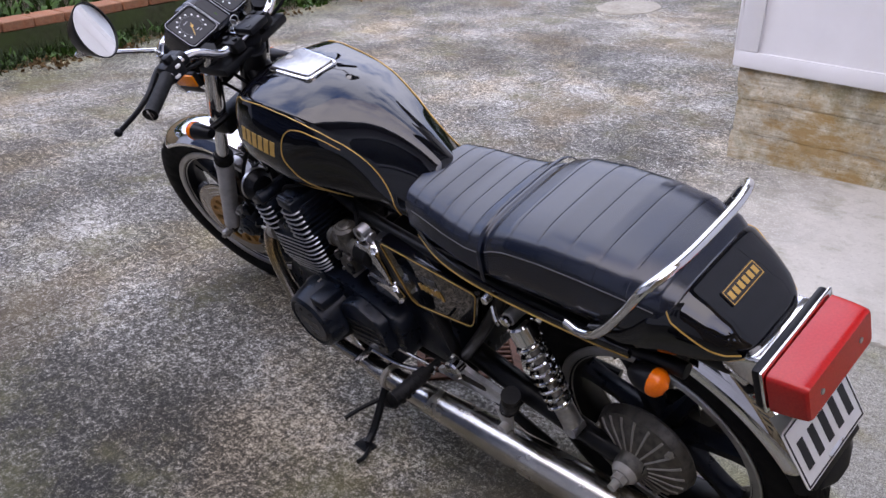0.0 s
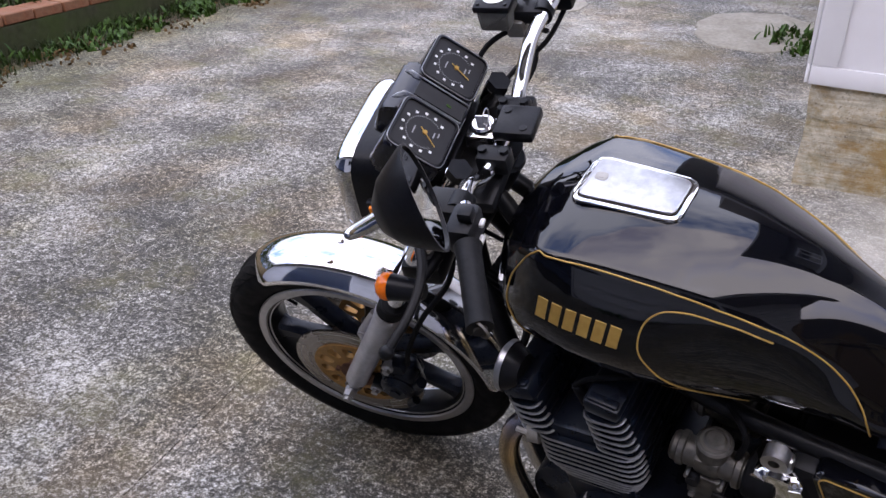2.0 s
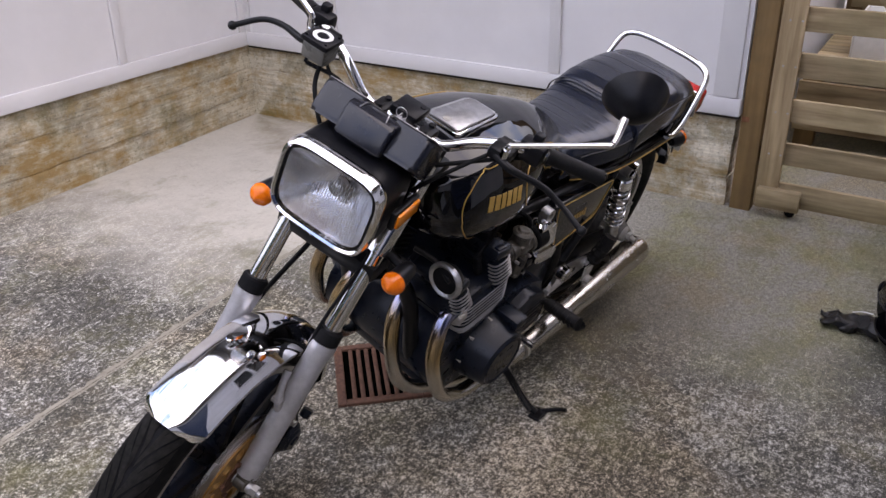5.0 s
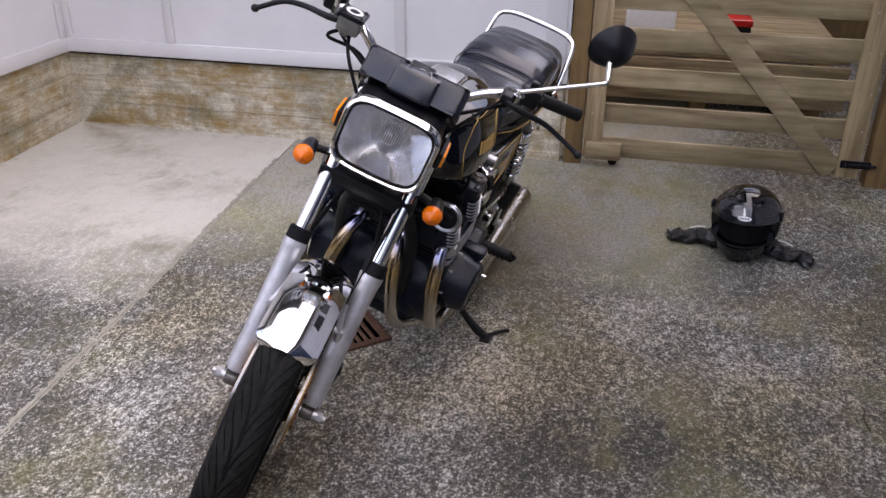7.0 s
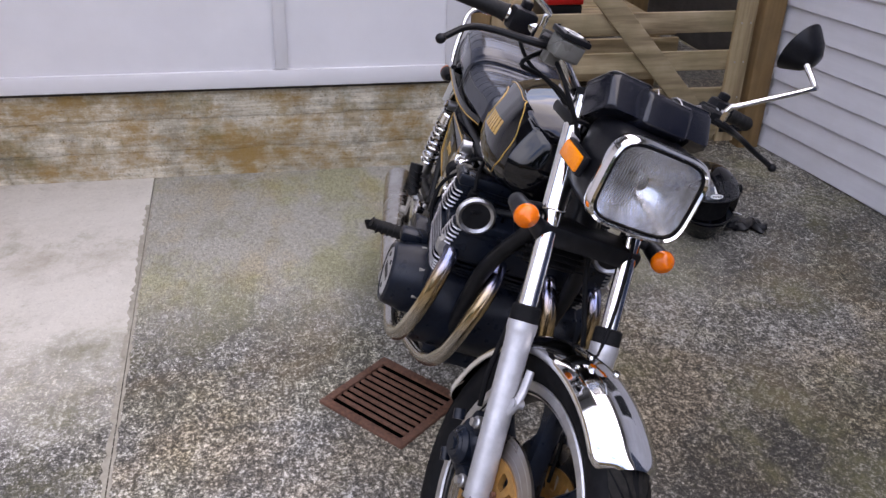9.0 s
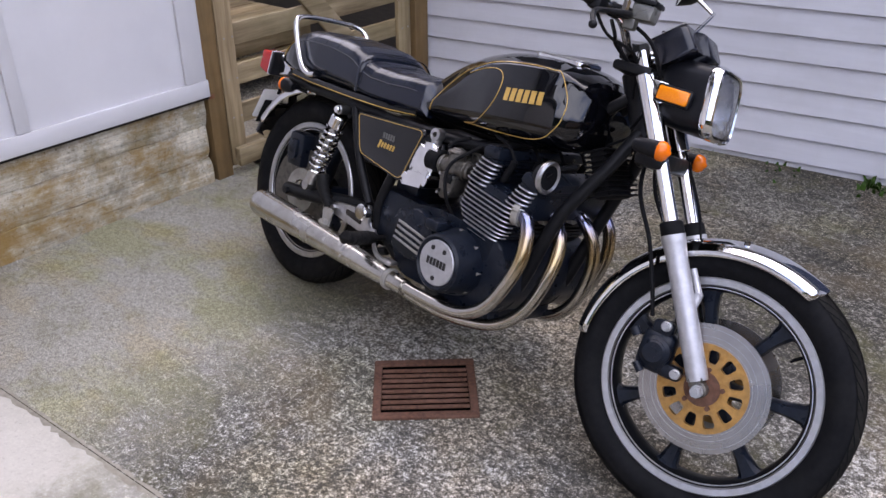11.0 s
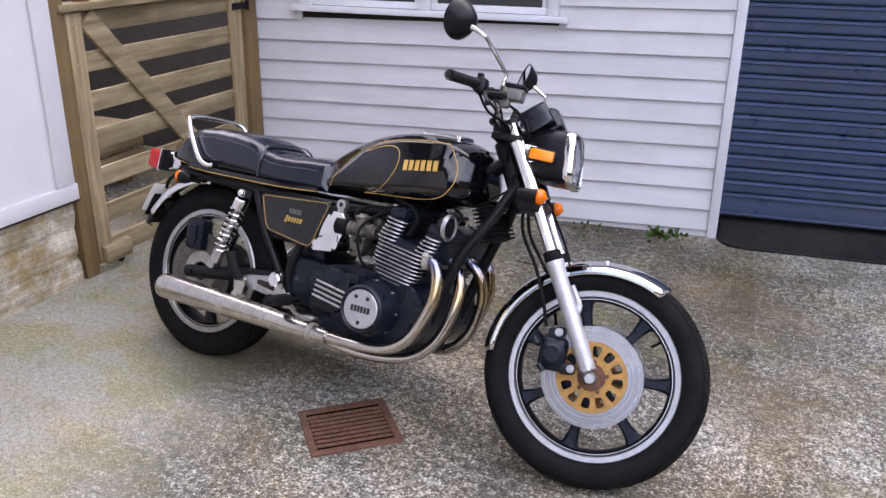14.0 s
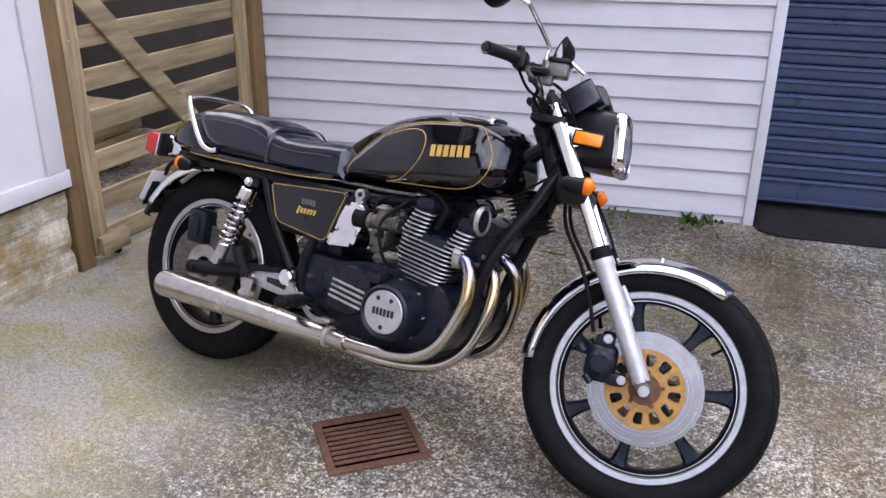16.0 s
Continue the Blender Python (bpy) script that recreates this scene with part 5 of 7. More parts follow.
steered("warning_light", box((0.008, 0.004, 0.001), (-0.014, 0.002, 0.001), 0, m=CL), "leaf", cluster, "green warning light")
steered("under_bracket", join(box((0.08, 0.16, 0.03), (1.215, 0, 1.008), 0.008), box((0.03, 0.05, 0.05), (1.256, 0.06, 1.02), 0.006), box((0.03, 0.05, 0.05), (1.256, -0.06, 1.02), 0.006)), "satin", cluster)
for sg in (-1, 1):
    dm = CL @ at(0.003, sg * 0.070, 0.0008)
    dl = steered("dial", moved(plate(square(0.041, 0.042, 0.012), -0.0012, 0.001), dm @ FLAT), "dial", cluster, "black dial with white marks")
    ro, ri = square(0.045, 0.046, 0.015), square(0.0412, 0.0422, 0.012)
    steered("bezel", moved(loft([[(x, y, z) for x, y in o] for o, z in ((ro, -0.001), (ro, 0.003), (ri, 0.0045), (ri, 0.0008))], cap=False), dm), "plastic", dl)
    steered("bezel_edge", moved(tube([(x, y, 0.0032) for x, y in ro + ro[:1]], 0.0007, 6, smooth=False), dm), "alloy", dl, "thin worn bezel edge")
    for k in range(11):
        a = radians(-130 + 26 * k)
        steered("tick", moved(box((0.0044, 0.0040, 0.0004), (0, 0, 0)), dm @ at(0.033 * math.cos(a), 0.033 * math.sin(a), 0.0015)), "white", dl)
    for k in range(41):
        a = radians(-130 + 6.5 * k)
        steered("minor_tick", moved(box((0.0022, 0.0006, 0.0004), (0, 0, 0)), dm @ at(0.0265 * math.cos(a), 0.0265 * math.sin(a), 0.0015) @ Matrix.Rotation(a, 4, "Z")), "plain_grey", dl)
    nd = dm @ at(-0.002, 0, 0.0028) @ Matrix.Rotation(radians(146 if sg > 0 else 160), 4, "Z")
    steered("needle", moved(join(box((0.036, 0.0015, 0.0008), (0.008, 0, 0)), cyl(0.0035, (0, 0, -0.001), (0, 0, 0.0015), 14)), nd), "stripe", dl, "yellow needle")
    for bx, by, wide in ((0.014, 0.004, 0.014), (-0.016, -0.004, 0.010), (-0.022, -0.008, 0.008)):
        steered("text_bar", moved(box((0.002, wide, 0.0004), (bx, by, 0.0015)), dm), "plain_grey", dl)
# handlebar
bar_pts = [(1.018, 0.372, 1.098), (1.056, 0.287, 1.107), (1.085, 0.226, 1.107), (1.107, 0.160, 1.085), (1.115, 0.10, 1.040), (1.114, 0.07, 1.030), (1.112, 0.0, 1.029)]
hb = steered("handlebar", tube(bar_pts + [(x, -y, z) for x, y, z in bar_pts[-2::-1]], 0.0115, 16, 8), "chrome", None, "chrome handlebar with black grips")
for sg in (-1, 1):
    steered("bar_clamp", join(box((0.05, 0.034, 0.034), (1.111, sg * 0.052, 1.030), 0.008), cyl(0.007, (1.095, sg * 0.052, 1.04), (1.095, sg * 0.052, 1.052), 6), cyl(0.007, (1.127, sg * 0.052, 1.04), (1.127, sg * 0.052, 1.052), 6)), "satin", hb, "black handlebar clamp")
steered("clamp_cover", join(box((0.062, 0.062, 0.020), (1.090, -0.004, 1.050), 0.006), cyl(0.006, (1.075, 0.015, 1.058), (1.075, 0.015, 1.0615), 12), cyl(0.006, (1.108, -0.02, 1.058), (1.108, -0.02, 1.0615), 12)), "plastic", hb, "black cover between the clamps")
ig = steered("ignition_lock", join(cyl(0.019, (1.142, 0, 1.035), (1.142, 0, 1.052), 24, 0.003), box((0.05, 0.045, 0.03), (1.142, 0, 1.028), 0.006)), "chrome", None, "chrome ignition lock with a key")
steered("key", join(box((0.02, 0.002, 0.012), (1.142, 0, 1.058)), tube([(1.135, 0.012 * math.cos(t), 1.064 + 0.012 * math.sin(t)) for t in [k * 0.6 for k in range(11)]], 0.001, 6, 2)), "alloy", ig)
for sg in (-1, 1):
    steered("grip", tube([(1.016, sg * 0.376, 1.0978), (1.023, sg * 0.361, 1.0995), (1.055, sg * 0.290, 1.107), (1.063, sg * 0.272, 1.108)], [0.0165, 0.0155, 0.0155, 0.018], 20, 6), "grip", hb, "ribbed black rubber grip")
    steered("grip_ring", ring(0.0115, 0.0135, -0.0015, 0.0015, 24, at(1.0155, sg * 0.3775, 1.0976) @ Matrix.Rotation(radians(-24 * sg), 4, "Z")), "carb", hb, "worn ring at the grip end")
    steered("grip_end", cyl(0.0085, (1.0135, sg * 0.3805, 1.0973), (1.0155, sg * 0.377, 1.0976), 16), "dark", hb)
    steered("switch_block", join(box((0.036, 0.052, 0.046), (1.075, sg * 0.246, 1.108), 0.009, m=None), box((0.02, 0.02, 0.02), (1.068, sg * 0.246, 1.136), 0.005)), "plastic", hb, "black switch housing")
    steered("switch", join(box((0.006, 0.012, 0.006), (1.053, sg * 0.241, 1.117), 0.001, 1), box((0.006, 0.014, 0.006), (1.053, sg * 0.253, 1.099), 0.001, 1)), "white", hb)
    steered("lever_perch", join(box((0.05, 0.045, 0.026), (1.118, sg * 0.205, 1.100), 0.007), cyl(0.017, (1.098, sg * 0.19, 1.10), (1.098, sg * 0.215, 1.10), 20)), "satin", hb)
    tip = (1.134, sg * 0.403, 1.054) if sg > 0 else (1.148, -0.398, 1.034)
    steered("lever", join(tube([(1.136, sg * 0.20, 1.098), (1.144, sg * 0.24, 1.093), (1.120, sg * 0.30, 1.081), (1.120, sg * 0.35, 1.067), tip], [0.009, 0.008, 0.0065, 0.006, 0.006], 10, 6), ball(0.0095, tip)), "satin", hb, "black control lever with a ball end")
# cables and hoses
for pts, r in (([(1.125, 0.19, 1.09), (1.165, 0.16, 1.06), (1.21, 0.10, 0.98), (1.17, 0.05, 0.87), (1.09, 0.04, 0.80)], 0.004), ([(1.125, -0.19, 1.09), (1.195, -0.16, 1.05), (1.22, -0.09, 0.96), (1.17, -0.05, 0.86)], 0.0045), ([(1.07, 0.245, 1.09), (1.13, 0.16, 1.05), (1.18, 0.08, 1.0), (1.15, 0.04, 0.9)], 0.0045), ([(1.07, -0.245, 1.09), (1.10, -0.20, 1.045), (1.15, -0.12, 1.02), (1.15, -0.05, 0.93)], 0.004), ([(1.20, 0.03, 1.02), (1.27, 0.085, 0.86), (1.37, 0.078, 0.70), (1.42, 0.07, 0.55), (1.50, 0.055, 0.40)], 0.004), ([(1.09, -0.18, 1.08), (1.13, -0.23, 1.045), (1.11, -0.15, 1.03), (1.16, -0.06, 0.98)], 0.0045)):
    steered("cable", tube(pts, r, 8, 6), "rubber", hb)
# brake fluid reservoir on the right
RES = at(0.015, 0, -0.013)
res = steered("brake_reservoir", moved(join(plate(rounded([(1.126, 1.104), (1.174, 1.104), (1.177, 1.140), (1.123, 1.140)], 0.006, 3), -0.211, -0.159, 0.006), box((0.03, 0.03, 0.03), (1.125, -0.19, 1.095), 0.006)), RES), "resin", None, "brake fluid reservoir with a white-ringed cap")
steered("reservoir_cap", moved(join(box((0.060, 0.060, 0.012), (1.150, -0.185, 1.146), 0.004), *[cyl(0.003, (1.150 + a, -0.185 + b, 1.1522), (1.150 + a, -0.185 + b, 1.1545), 8) for a in (-0.022, 0.022) for b in (-0.022, 0.022)]), RES), "plastic", res)
steered("cap_ring", ring(0.012, 0.020, 0, 0.001, 32, RES @ at(1.150, -0.185, 1.1523) @ Matrix.Rotation(radians(90), 4, "X")), "white", res, "white printed ring")
# mirrors
for sg in (-1, 1):
    if sg > 0:
        mc, foot = Vector((1.052, 0.366, 1.290)), (1.138, 0.215, 1.10)
        way = [(1.138, 0.215, 1.105), (1.139, 0.218, 1.132), (1.142, 0.235, 1.146), (1.138, 0.360, 1.230), (1.128, 0.376, 1.241), (1.090, 0.369, 1.264), (1.073, 0.367, 1.274)]
    else:
        mc, foot = Vector((1.024, -0.388, 1.252)), (1.134, -0.231, 1.10)
        way = [(1.134, -0.231, 1.105), (1.136, -0.234, 1.140), (1.137, -0.247, 1.157), (1.108, -0.385, 1.205), (1.098, -0.400, 1.213), (1.066, -0.396, 1.230), (1.048, -0.392, 1.238)]
    stem = steered("mirror_stem", join(tube(way, [0.006, 0.006, 0.0055, 0.0055, 0.0055, 0.007, 0.010], 12, 6), cyl(0.009, foot, (foot[0], foot[1], 1.122), 6)), "chrome", None, "chrome mirror stem")
    mm = at(*mc) @ Vector((-0.858, -sg * 0.48, 0.184)).to_track_quat("Y", "Z").to_matrix().to_4x4()
    mh = steered("mirror_shell", lathe([(0, -0.038), (0.018, -0.036), (0.036, -0.022), (0.050, 0.0), (0.0565, 0.011), (0.0575, 0.014), (0.0545, 0.014), (0.0545, 0.0105), (0, 0.0105)], 40, m=mm), "plastic", stem, "black cone-backed mirror shell")
    steered("mirror_glass", lathe([(0, 0.0128), (0.0542, 0.0118), (0.0542, 0.0108), (0, 0.0108)], 40, m=mm), "mirror", stem, "round mirror glass")

# fuel tank
TX = (0.485, 0.52, 0.55, 0.58, 0.62, 0.66, 0.70, 0.75, 0.80, 0.85, 0.90, 0.95, 1.00, 1.03, 1.058, 1.080, 1.093, 1.099)
TW = (0.088, 0.100, 0.107, 0.110, 0.114, 0.121, 0.131, 0.146, 0.162, 0.172, 0.176, 0.176, 0.171, 0.162, 0.146, 0.122, 0.088, 0.052)
TT = (0.838, 0.866, 0.887, 0.906, 0.927, 0.945, 0.958, 0.971, 0.979, 0.984, 0.986, 0.984, 0.978, 0.970, 0.958, 0.938, 0.912, 0.888)
TB = (0.742, 0.728, 0.724, 0.722, 0.721, 0.722, 0.724, 0.727, 0.730, 0.734, 0.739, 0.745, 0.754, 0.760, 0.769, 0.786, 0.812, 0.838)
TSY = (0.072, 0.084, 0.094, 0.094, 0.095, 0.103, 0.112, 0.122, 0.128, 0.132, 0.135, 0.139, 0.139, 0.127, 0.110, 0.088, 0.060, 0.034)   # shoulder, half width
TSZ = (0.768, 0.776, 0.791, 0.824, 0.863, 0.892, 0.911, 0.931, 0.944, 0.951, 0.956, 0.959, 0.956, 0.944, 0.929, 0.911, 0.890, 0.870)   # shoulder, height


def tank_half(x):
    """Half a cross-section from the crown to the belly: a flat crown, a shoulder, the side, the tucked belly."""
    w, t, b, sy, sz = [float(np.interp(x, TX, v)) for v in (TW, TT, TB, TSY, TSZ)]
    c = min(b + 0.42 * (t - b), sz - 0.25 * (sz - b))
    pts = [(sy * f, sz + (t - sz) * (1 - f ** 1.85)) for f in np.linspace(0, 1, 14)]
    k = (w, max(c + 0.1 * (sz - c), sz - 2.0 * (w - sy)))
    pts += [((1 - f) ** 2 * sy + 2 * f * (1 - f) * k[0] + f * f * w, (1 - f) ** 2 * sz + 2 * f * (1 - f) * k[1] + f * f * c) for f in np.linspace(0, 1, 13)[1:]]
    pts += [(w * math.cos(a) ** (2 / 2.9), c - (c - b) * math.sin(a) ** (2 / 2.9)) for a in np.linspace(0, math.pi / 2, 13)[1:]]
    pts[-1] = (0.0, b)
    return pts


secs = []
for x in sorted(set(list(np.linspace(TX[0], 1.02, 38)) + list(np.linspace(1.02, TX[-1], 18)))):
    half = tank_half(x)
    secs.append([(x, y, z) for y, z in half] + [(x, -y, z) for y, z in half[-2:0:-1]])


def tank_skin(x, z):
    half = tank_half(x)
    return float(np.interp(z, [q[1] for q in half[::-1]], [q[0] for q in half[::-1]]))


tank = fixed("fuel_tank", loft(secs), "gloss", None, "glossy black fuel tank with gold pinstripes", smooth=60)


def stripe(name, pts, r, parent, skin, lift=0.0006, steps=8):
    """A fine painted line on a skin, from points (x, z), on both sides."""
    path = smooth_path([(x, 0, z) for x, z in pts], steps)
    for sg in (-1, 1):
        fixed(name, tube([(p.x, sg * (skin(p.x, p.z) + lift), p.z) for p in path], r, 6, smooth=False), "stripe", parent)


shoulder = [(x, float(np.interp(x, TX, TSZ)) - 0.001) for x in (1.00, 0.975, 0.94, 0.90, 0.86, 0.82, 0.78, 0.74, 0.70, 0.66, 0.62, 0.59)]
stripe("pinstripe", [(0.70, 0.753), (0.744, 0.757), (0.80, 0.761), (0.85, 0.764), (0.933, 0.770), (0.98, 0.779), (1.015, 0.796), (1.040, 0.828), (1.047, 0.860), (1.041, 0.893), (1.025, 0.923)] + shoulder + [(0.570, 0.806), (0.556, 0.780), (0.548, 0.752)], 0.0013, tank, tank_skin)
stripe("pinstripe", [(0.68, 0.888), (0.72, 0.905), (0.76, 0.917), (0.79, 0.921), (0.815, 0.917), (0.833, 0.900), (0.839, 0.872), (0.834, 0.845), (0.81, 0.808), (0.775, 0.778), (0.745, 0.763), (0.70, 0.754)], 0.0013, tank, tank_skin)
for sg in (-1, 1):
    for k in range(6):
        x0 = 0.862 + 0.0215 * k
        quad = [(x0 + 0.004, 0.851 + 0.0026 * k), (x0 + 0.0195, 0.853 + 0.0026 * k), (x0 + 0.0145, 0.886 + 0.0026 * k), (x0 - 0.001, 0.884 + 0.0026 * k)]
        bm = bmesh.new()
        front_v = [bm.verts.new((x, sg * (tank_skin(x, z) + 0.0014), z)) for x, z in quad]
        back_v = [bm.verts.new((x, sg * (tank_skin(x, z) - 0.002), z)) for x, z in quad]
        bm.faces.new(front_v)
        for j in range(4):
            bm.faces.new((front_v[j], back_v[j], back_v[(j + 1) % 4], front_v[(j + 1) % 4]))
        fixed("badge_bar", bm, "stripe", tank, "gold bar of the tank badge")
TOPM = at(0.912, 0.0, 0.9825) @ Matrix.Rotation(radians(-0.5), 4, "Y") @ Matrix.Rotation(radians(-90), 4, "X")


def lid_shape(grow, r):
    return rounded([(-0.072 - grow, -0.036 - grow), (0.066 + grow, -0.043 - grow), (0.066 + grow, 0.043 + grow), (-0.072 - grow, 0.036 + grow)], r, 5)


fixed("filler_surround", moved(plate(lid_shape(0.009, 0.018), -0.0045, 0.012, 0.003), TOPM), "chrome", tank, "chrome filler surround")
fixed("filler_groove", moved(plate(lid_shape(0.0025, 0.013), -0.0052, 0.0), TOPM), "dark", tank)
lid = fixed("filler_lid", moved(plate(lid_shape(0.0, 0.011), -0.0085, 0.0, 0.002), TOPM), "alloy", tank, "bright flush filler lid")
fixed("filler_lock", moved(join(plate(rounded([(0.040, -0.011), (0.058, -0.011), (0.058, 0.006), (0.040, 0.006)], 0.006, 4), -0.0092, -0.006), plate(rounded([(0.0445, -0.0065), (0.0535, -0.0065), (0.0535, 0.0015), (0.0445, 0.0015)], 0.003, 4), -0.0098, -0.006)), TOPM), "grime", lid, "dull lock cover")

# seat
SX = (0.538, 0.515, 0.45, 0.38, 0.31, 0.265, 0.235, 0.20, 0.12, 0.03, -0.05, -0.105, -0.135, -0.150)
ST = (0.805, 0.834, 0.834, 0.829, 0.831, 0.842, 0.860, 0.872, 0.881, 0.882, 0.876, 0.862, 0.842, 0.82)
SWD = (0.098, 0.110, 0.121, 0.132, 0.142, 0.147, 0.148, 0.148, 0.147, 0.145, 0.140, 0.130, 0.116, 0.10)
secs = []
xs = list(np.linspace(-0.15, 0.538, 200))
for x in xs:
    t, w = float(np.interp(x, SX[::-1], ST[::-1])), float(np.interp(x, SX[::-1], SWD[::-1]))
    b = 0.722 + (0.03 if x < -0.1 else 0.0) * min(1, (-0.1 - x) / 0.1)
    pleat = 0.0004 * max(math.exp(-((((x - 0.308 + 0.0215) % 0.043) - 0.0215) / 0.003) ** 2) if 0.29 < x < 0.49 else 0.0, math.exp(-((((x + 0.055 + 0.031) % 0.062) - 0.031) / 0.003) ** 2) if -0.08 < x < 0.20 else 0.0)
    crease = 0.006 * math.exp(-((x - 0.262) / 0.006) ** 2)
    loop = []
    for k in range(40):
        a = 2 * math.pi * k / 40
        s, co = math.sin(a), math.cos(a)
        if s >= 0:
            yy, zz = w * math.copysign(abs(co) ** 0.55, co), t - 0.075 + 0.075 * abs(s) ** 0.55
            top = s > 0.28
            zz -= (pleat + crease) if top else crease
            yy *= 1 - crease / w
        else:
            yy, zz = (w + 0.004 * math.sin(math.pi * -s)) * math.copysign(abs(co) ** 0.25, co), b + (t - 0.075 - b) * (1 + s)
            yy *= 1 - crease / w
        loop.append((x, yy, zz))
    secs.append(loop)
seat = fixed("seat", loft(secs), "seat", None, "black vinyl dual seat with cross pleats", smooth=50)


# stitched seams across the pleats
for x in list(np.arange(0.308, 0.49, 0.043)) + list(np.arange(-0.055, 0.20, 0.062)):
    t, w = float(np.interp(x, SX[::-1], ST[::-1])), float(np.interp(x, SX[::-1], SWD[::-1]))
    seam = []
    for a in np.linspace(0.30, math.pi - 0.30, 21):
        co, s = math.cos(a), math.sin(a)
        seam.append((x, w * math.copysign(abs(co) ** 0.55, co), t - 0.0752 + 0.075 * s ** 0.55))
    fixed("seam", tube(seam, 0.0007, 5, smooth=False), "seat", seat)


def seat_edge(x, k=0.93):
    t, w = float(np.interp(x, SX[::-1], ST[::-1])), float(np.interp(x, SX[::-1], SWD[::-1]))
    return w * k, t - 0.075 + 0.075 * (1 - k ** (1 / 0.55 * 2)) ** 0.275 if k < 1 else t - 0.075


for sg in (-1, 1):
    for x0, x1 in ((0.275, 0.49), (-0.10, 0.25)):
        pts = [(x, sg * (seat_edge(x, 0.985)[0] + 0.0010), seat_edge(x, 0.985)[1] + 0.0005) for x in np.linspace(x0, x1, 24)]
        fixed("stitching", tube(pts, 0.0011, 5, smooth=False), "piping", seat, "pale stitched seam")
bpts = [(0.266, -0.153, 0.735), (0.264, -0.154, 0.77), (0.263, -0.146, 0.818), (0.262, -0.10, 0.853), (0.262, 0.0, 0.858), (0.262, 0.10, 0.853), (0.263, 0.146, 0.818), (0.264, 0.154, 0.77), (0.266, 0.153, 0.735)]
fixed("strap", tube(bpts, 0.005, 8, 6, flat=0.35), "seat", seat, "black grab strap across the seat")
# seat base trim with its gold line
for sg in (-1, 1):
    base = fixed("seat_trim", tube([(0.50, sg * 0.105, 0.728), (0.40, sg * 0.138, 0.722), (0.26, sg * 0.153, 0.720), (0.05, sg * 0.153, 0.720), (-0.06, sg * 0.150, 0.724)], 0.011, 10, 6, flat=0.5), "gloss", None, "glossy black seat base trim")
    fixed("pinstripe", tube([(0.50, sg * 0.110, 0.722), (0.40, sg * 0.1435, 0.716), (0.26, sg * 0.1585, 0.714), (0.05, sg * 0.1585, 0.714), (-0.06, sg * 0.1555, 0.718)], 0.0015, 6, 6), "stripe", base)

# tail cowl
CX = (0.03, -0.04, -0.09, -0.13, -0.17, -0.205, -0.226, -0.238)
CWD = (0.149, 0.149, 0.143, 0.132, 0.117, 0.099, 0.080, 0.052)
CT = (0.745, 0.780, 0.838, 0.848, 0.820, 0.792, 0.770, 0.760)
CB = (0.713, 0.712, 0.713, 0.715, 0.720, 0.728, 0.736, 0.744)
secs = []
for x in np.linspace(0.03, -0.236, 36):
    w, t, b = [float(np.interp(-x, [-q for q in CX], v)) for v in (CWD, CT, CB)]
    c = b + 0.35 * (t - b)
    loop = []
    for k in range(44):
        a = 2 * math.pi * k / 44
        s, co = math.sin(a), math.cos(a)
        p = 3.4 if s > 0 else 3.0
        loop.append((x, w * math.copysign(abs(co) ** (2 / p), co), c + (t - c if s > 0 else c - b) * math.copysign(abs(s) ** (2 / p), s)))
    secs.append(loop)
cowl = fixed("tail_cowl", loft(secs), "gloss", None, "glossy black tail cowl with gold lines", smooth=60)


def cowl_skin(x, z):
    w, t, b = [float(np.interp(-x, [-q for q in CX], v)) for v in (CWD, CT, CB)]
    c = b + 0.35 * (t - b)
    p = 3.4 if z > c else 3.0
    f = min(1.0, abs((z - c) / ((t - c) if z > c else (c - b))))
    return w * (1 - f ** p) ** (1 / p)


stripe("pinstripe", [(-0.02, 0.720), (-0.08, 0.721), (-0.13, 0.724), (-0.18, 0.731), (-0.215, 0.739), (-0.230, 0.745)], 0.0014, cowl, cowl_skin)
stripe("pinstripe", [(-0.105, 0.835), (-0.13, 0.812), (-0.165, 0.782), (-0.19, 0.762), (-0.222, 0.752)], 0.0014, cowl, cowl_skin)
cm = at(-0.176, 0.0, 0.8165) @ Matrix.Rotation(radians(-38.5), 4, "Y")
bd = fixed("cowl_badge", moved(plate(rounded([(-0.015, -0.045), (0.015, -0.045), (0.015, 0.045), (-0.015, 0.045)], 0.005, 3), 0, 0.004, 0.001), cm @ Matrix.Rotation(radians(90), 4, "X") @ at(0, -0.0015, 0)), "dial", cowl, "black badge with gold bars")
for k in range(6):
    fixed("badge_bar", moved(box((0.014, 0.009, 0.0012), (0, -0.034 + 0.0135 * k, 0.0022)), cm), "stripe", bd)
fixed("badge_border", moved(join(span(-0.0135, 0.0135, -0.0435, -0.042, 0.001, 0.0026), span(-0.0135, 0.0135, 0.042, 0.0435, 0.001, 0.0026), span(-0.0135, -0.012, -0.0418, 0.0418, 0.001, 0.0026), span(0.012, 0.0135, -0.0418, 0.0418, 0.001, 0.0026)), cm), "stripe", bd)
# grab rail
gr = [(0.062, 0.160, 0.742), (0.03, 0.163, 0.738), (-0.01, 0.162, 0.757), (-0.06, 0.157, 0.822), (-0.098, 0.148, 0.883), (-0.118, 0.12, 0.902), (-0.128, 0.07, 0.907), (-0.130, 0.0, 0.908)]
fixed("grab_rail", tube(gr + [(x, -y, z) for x, y, z in gr[-2::-1]], 0.0088, 14, 8), "chrome", None, "chrome grab rail round the seat")

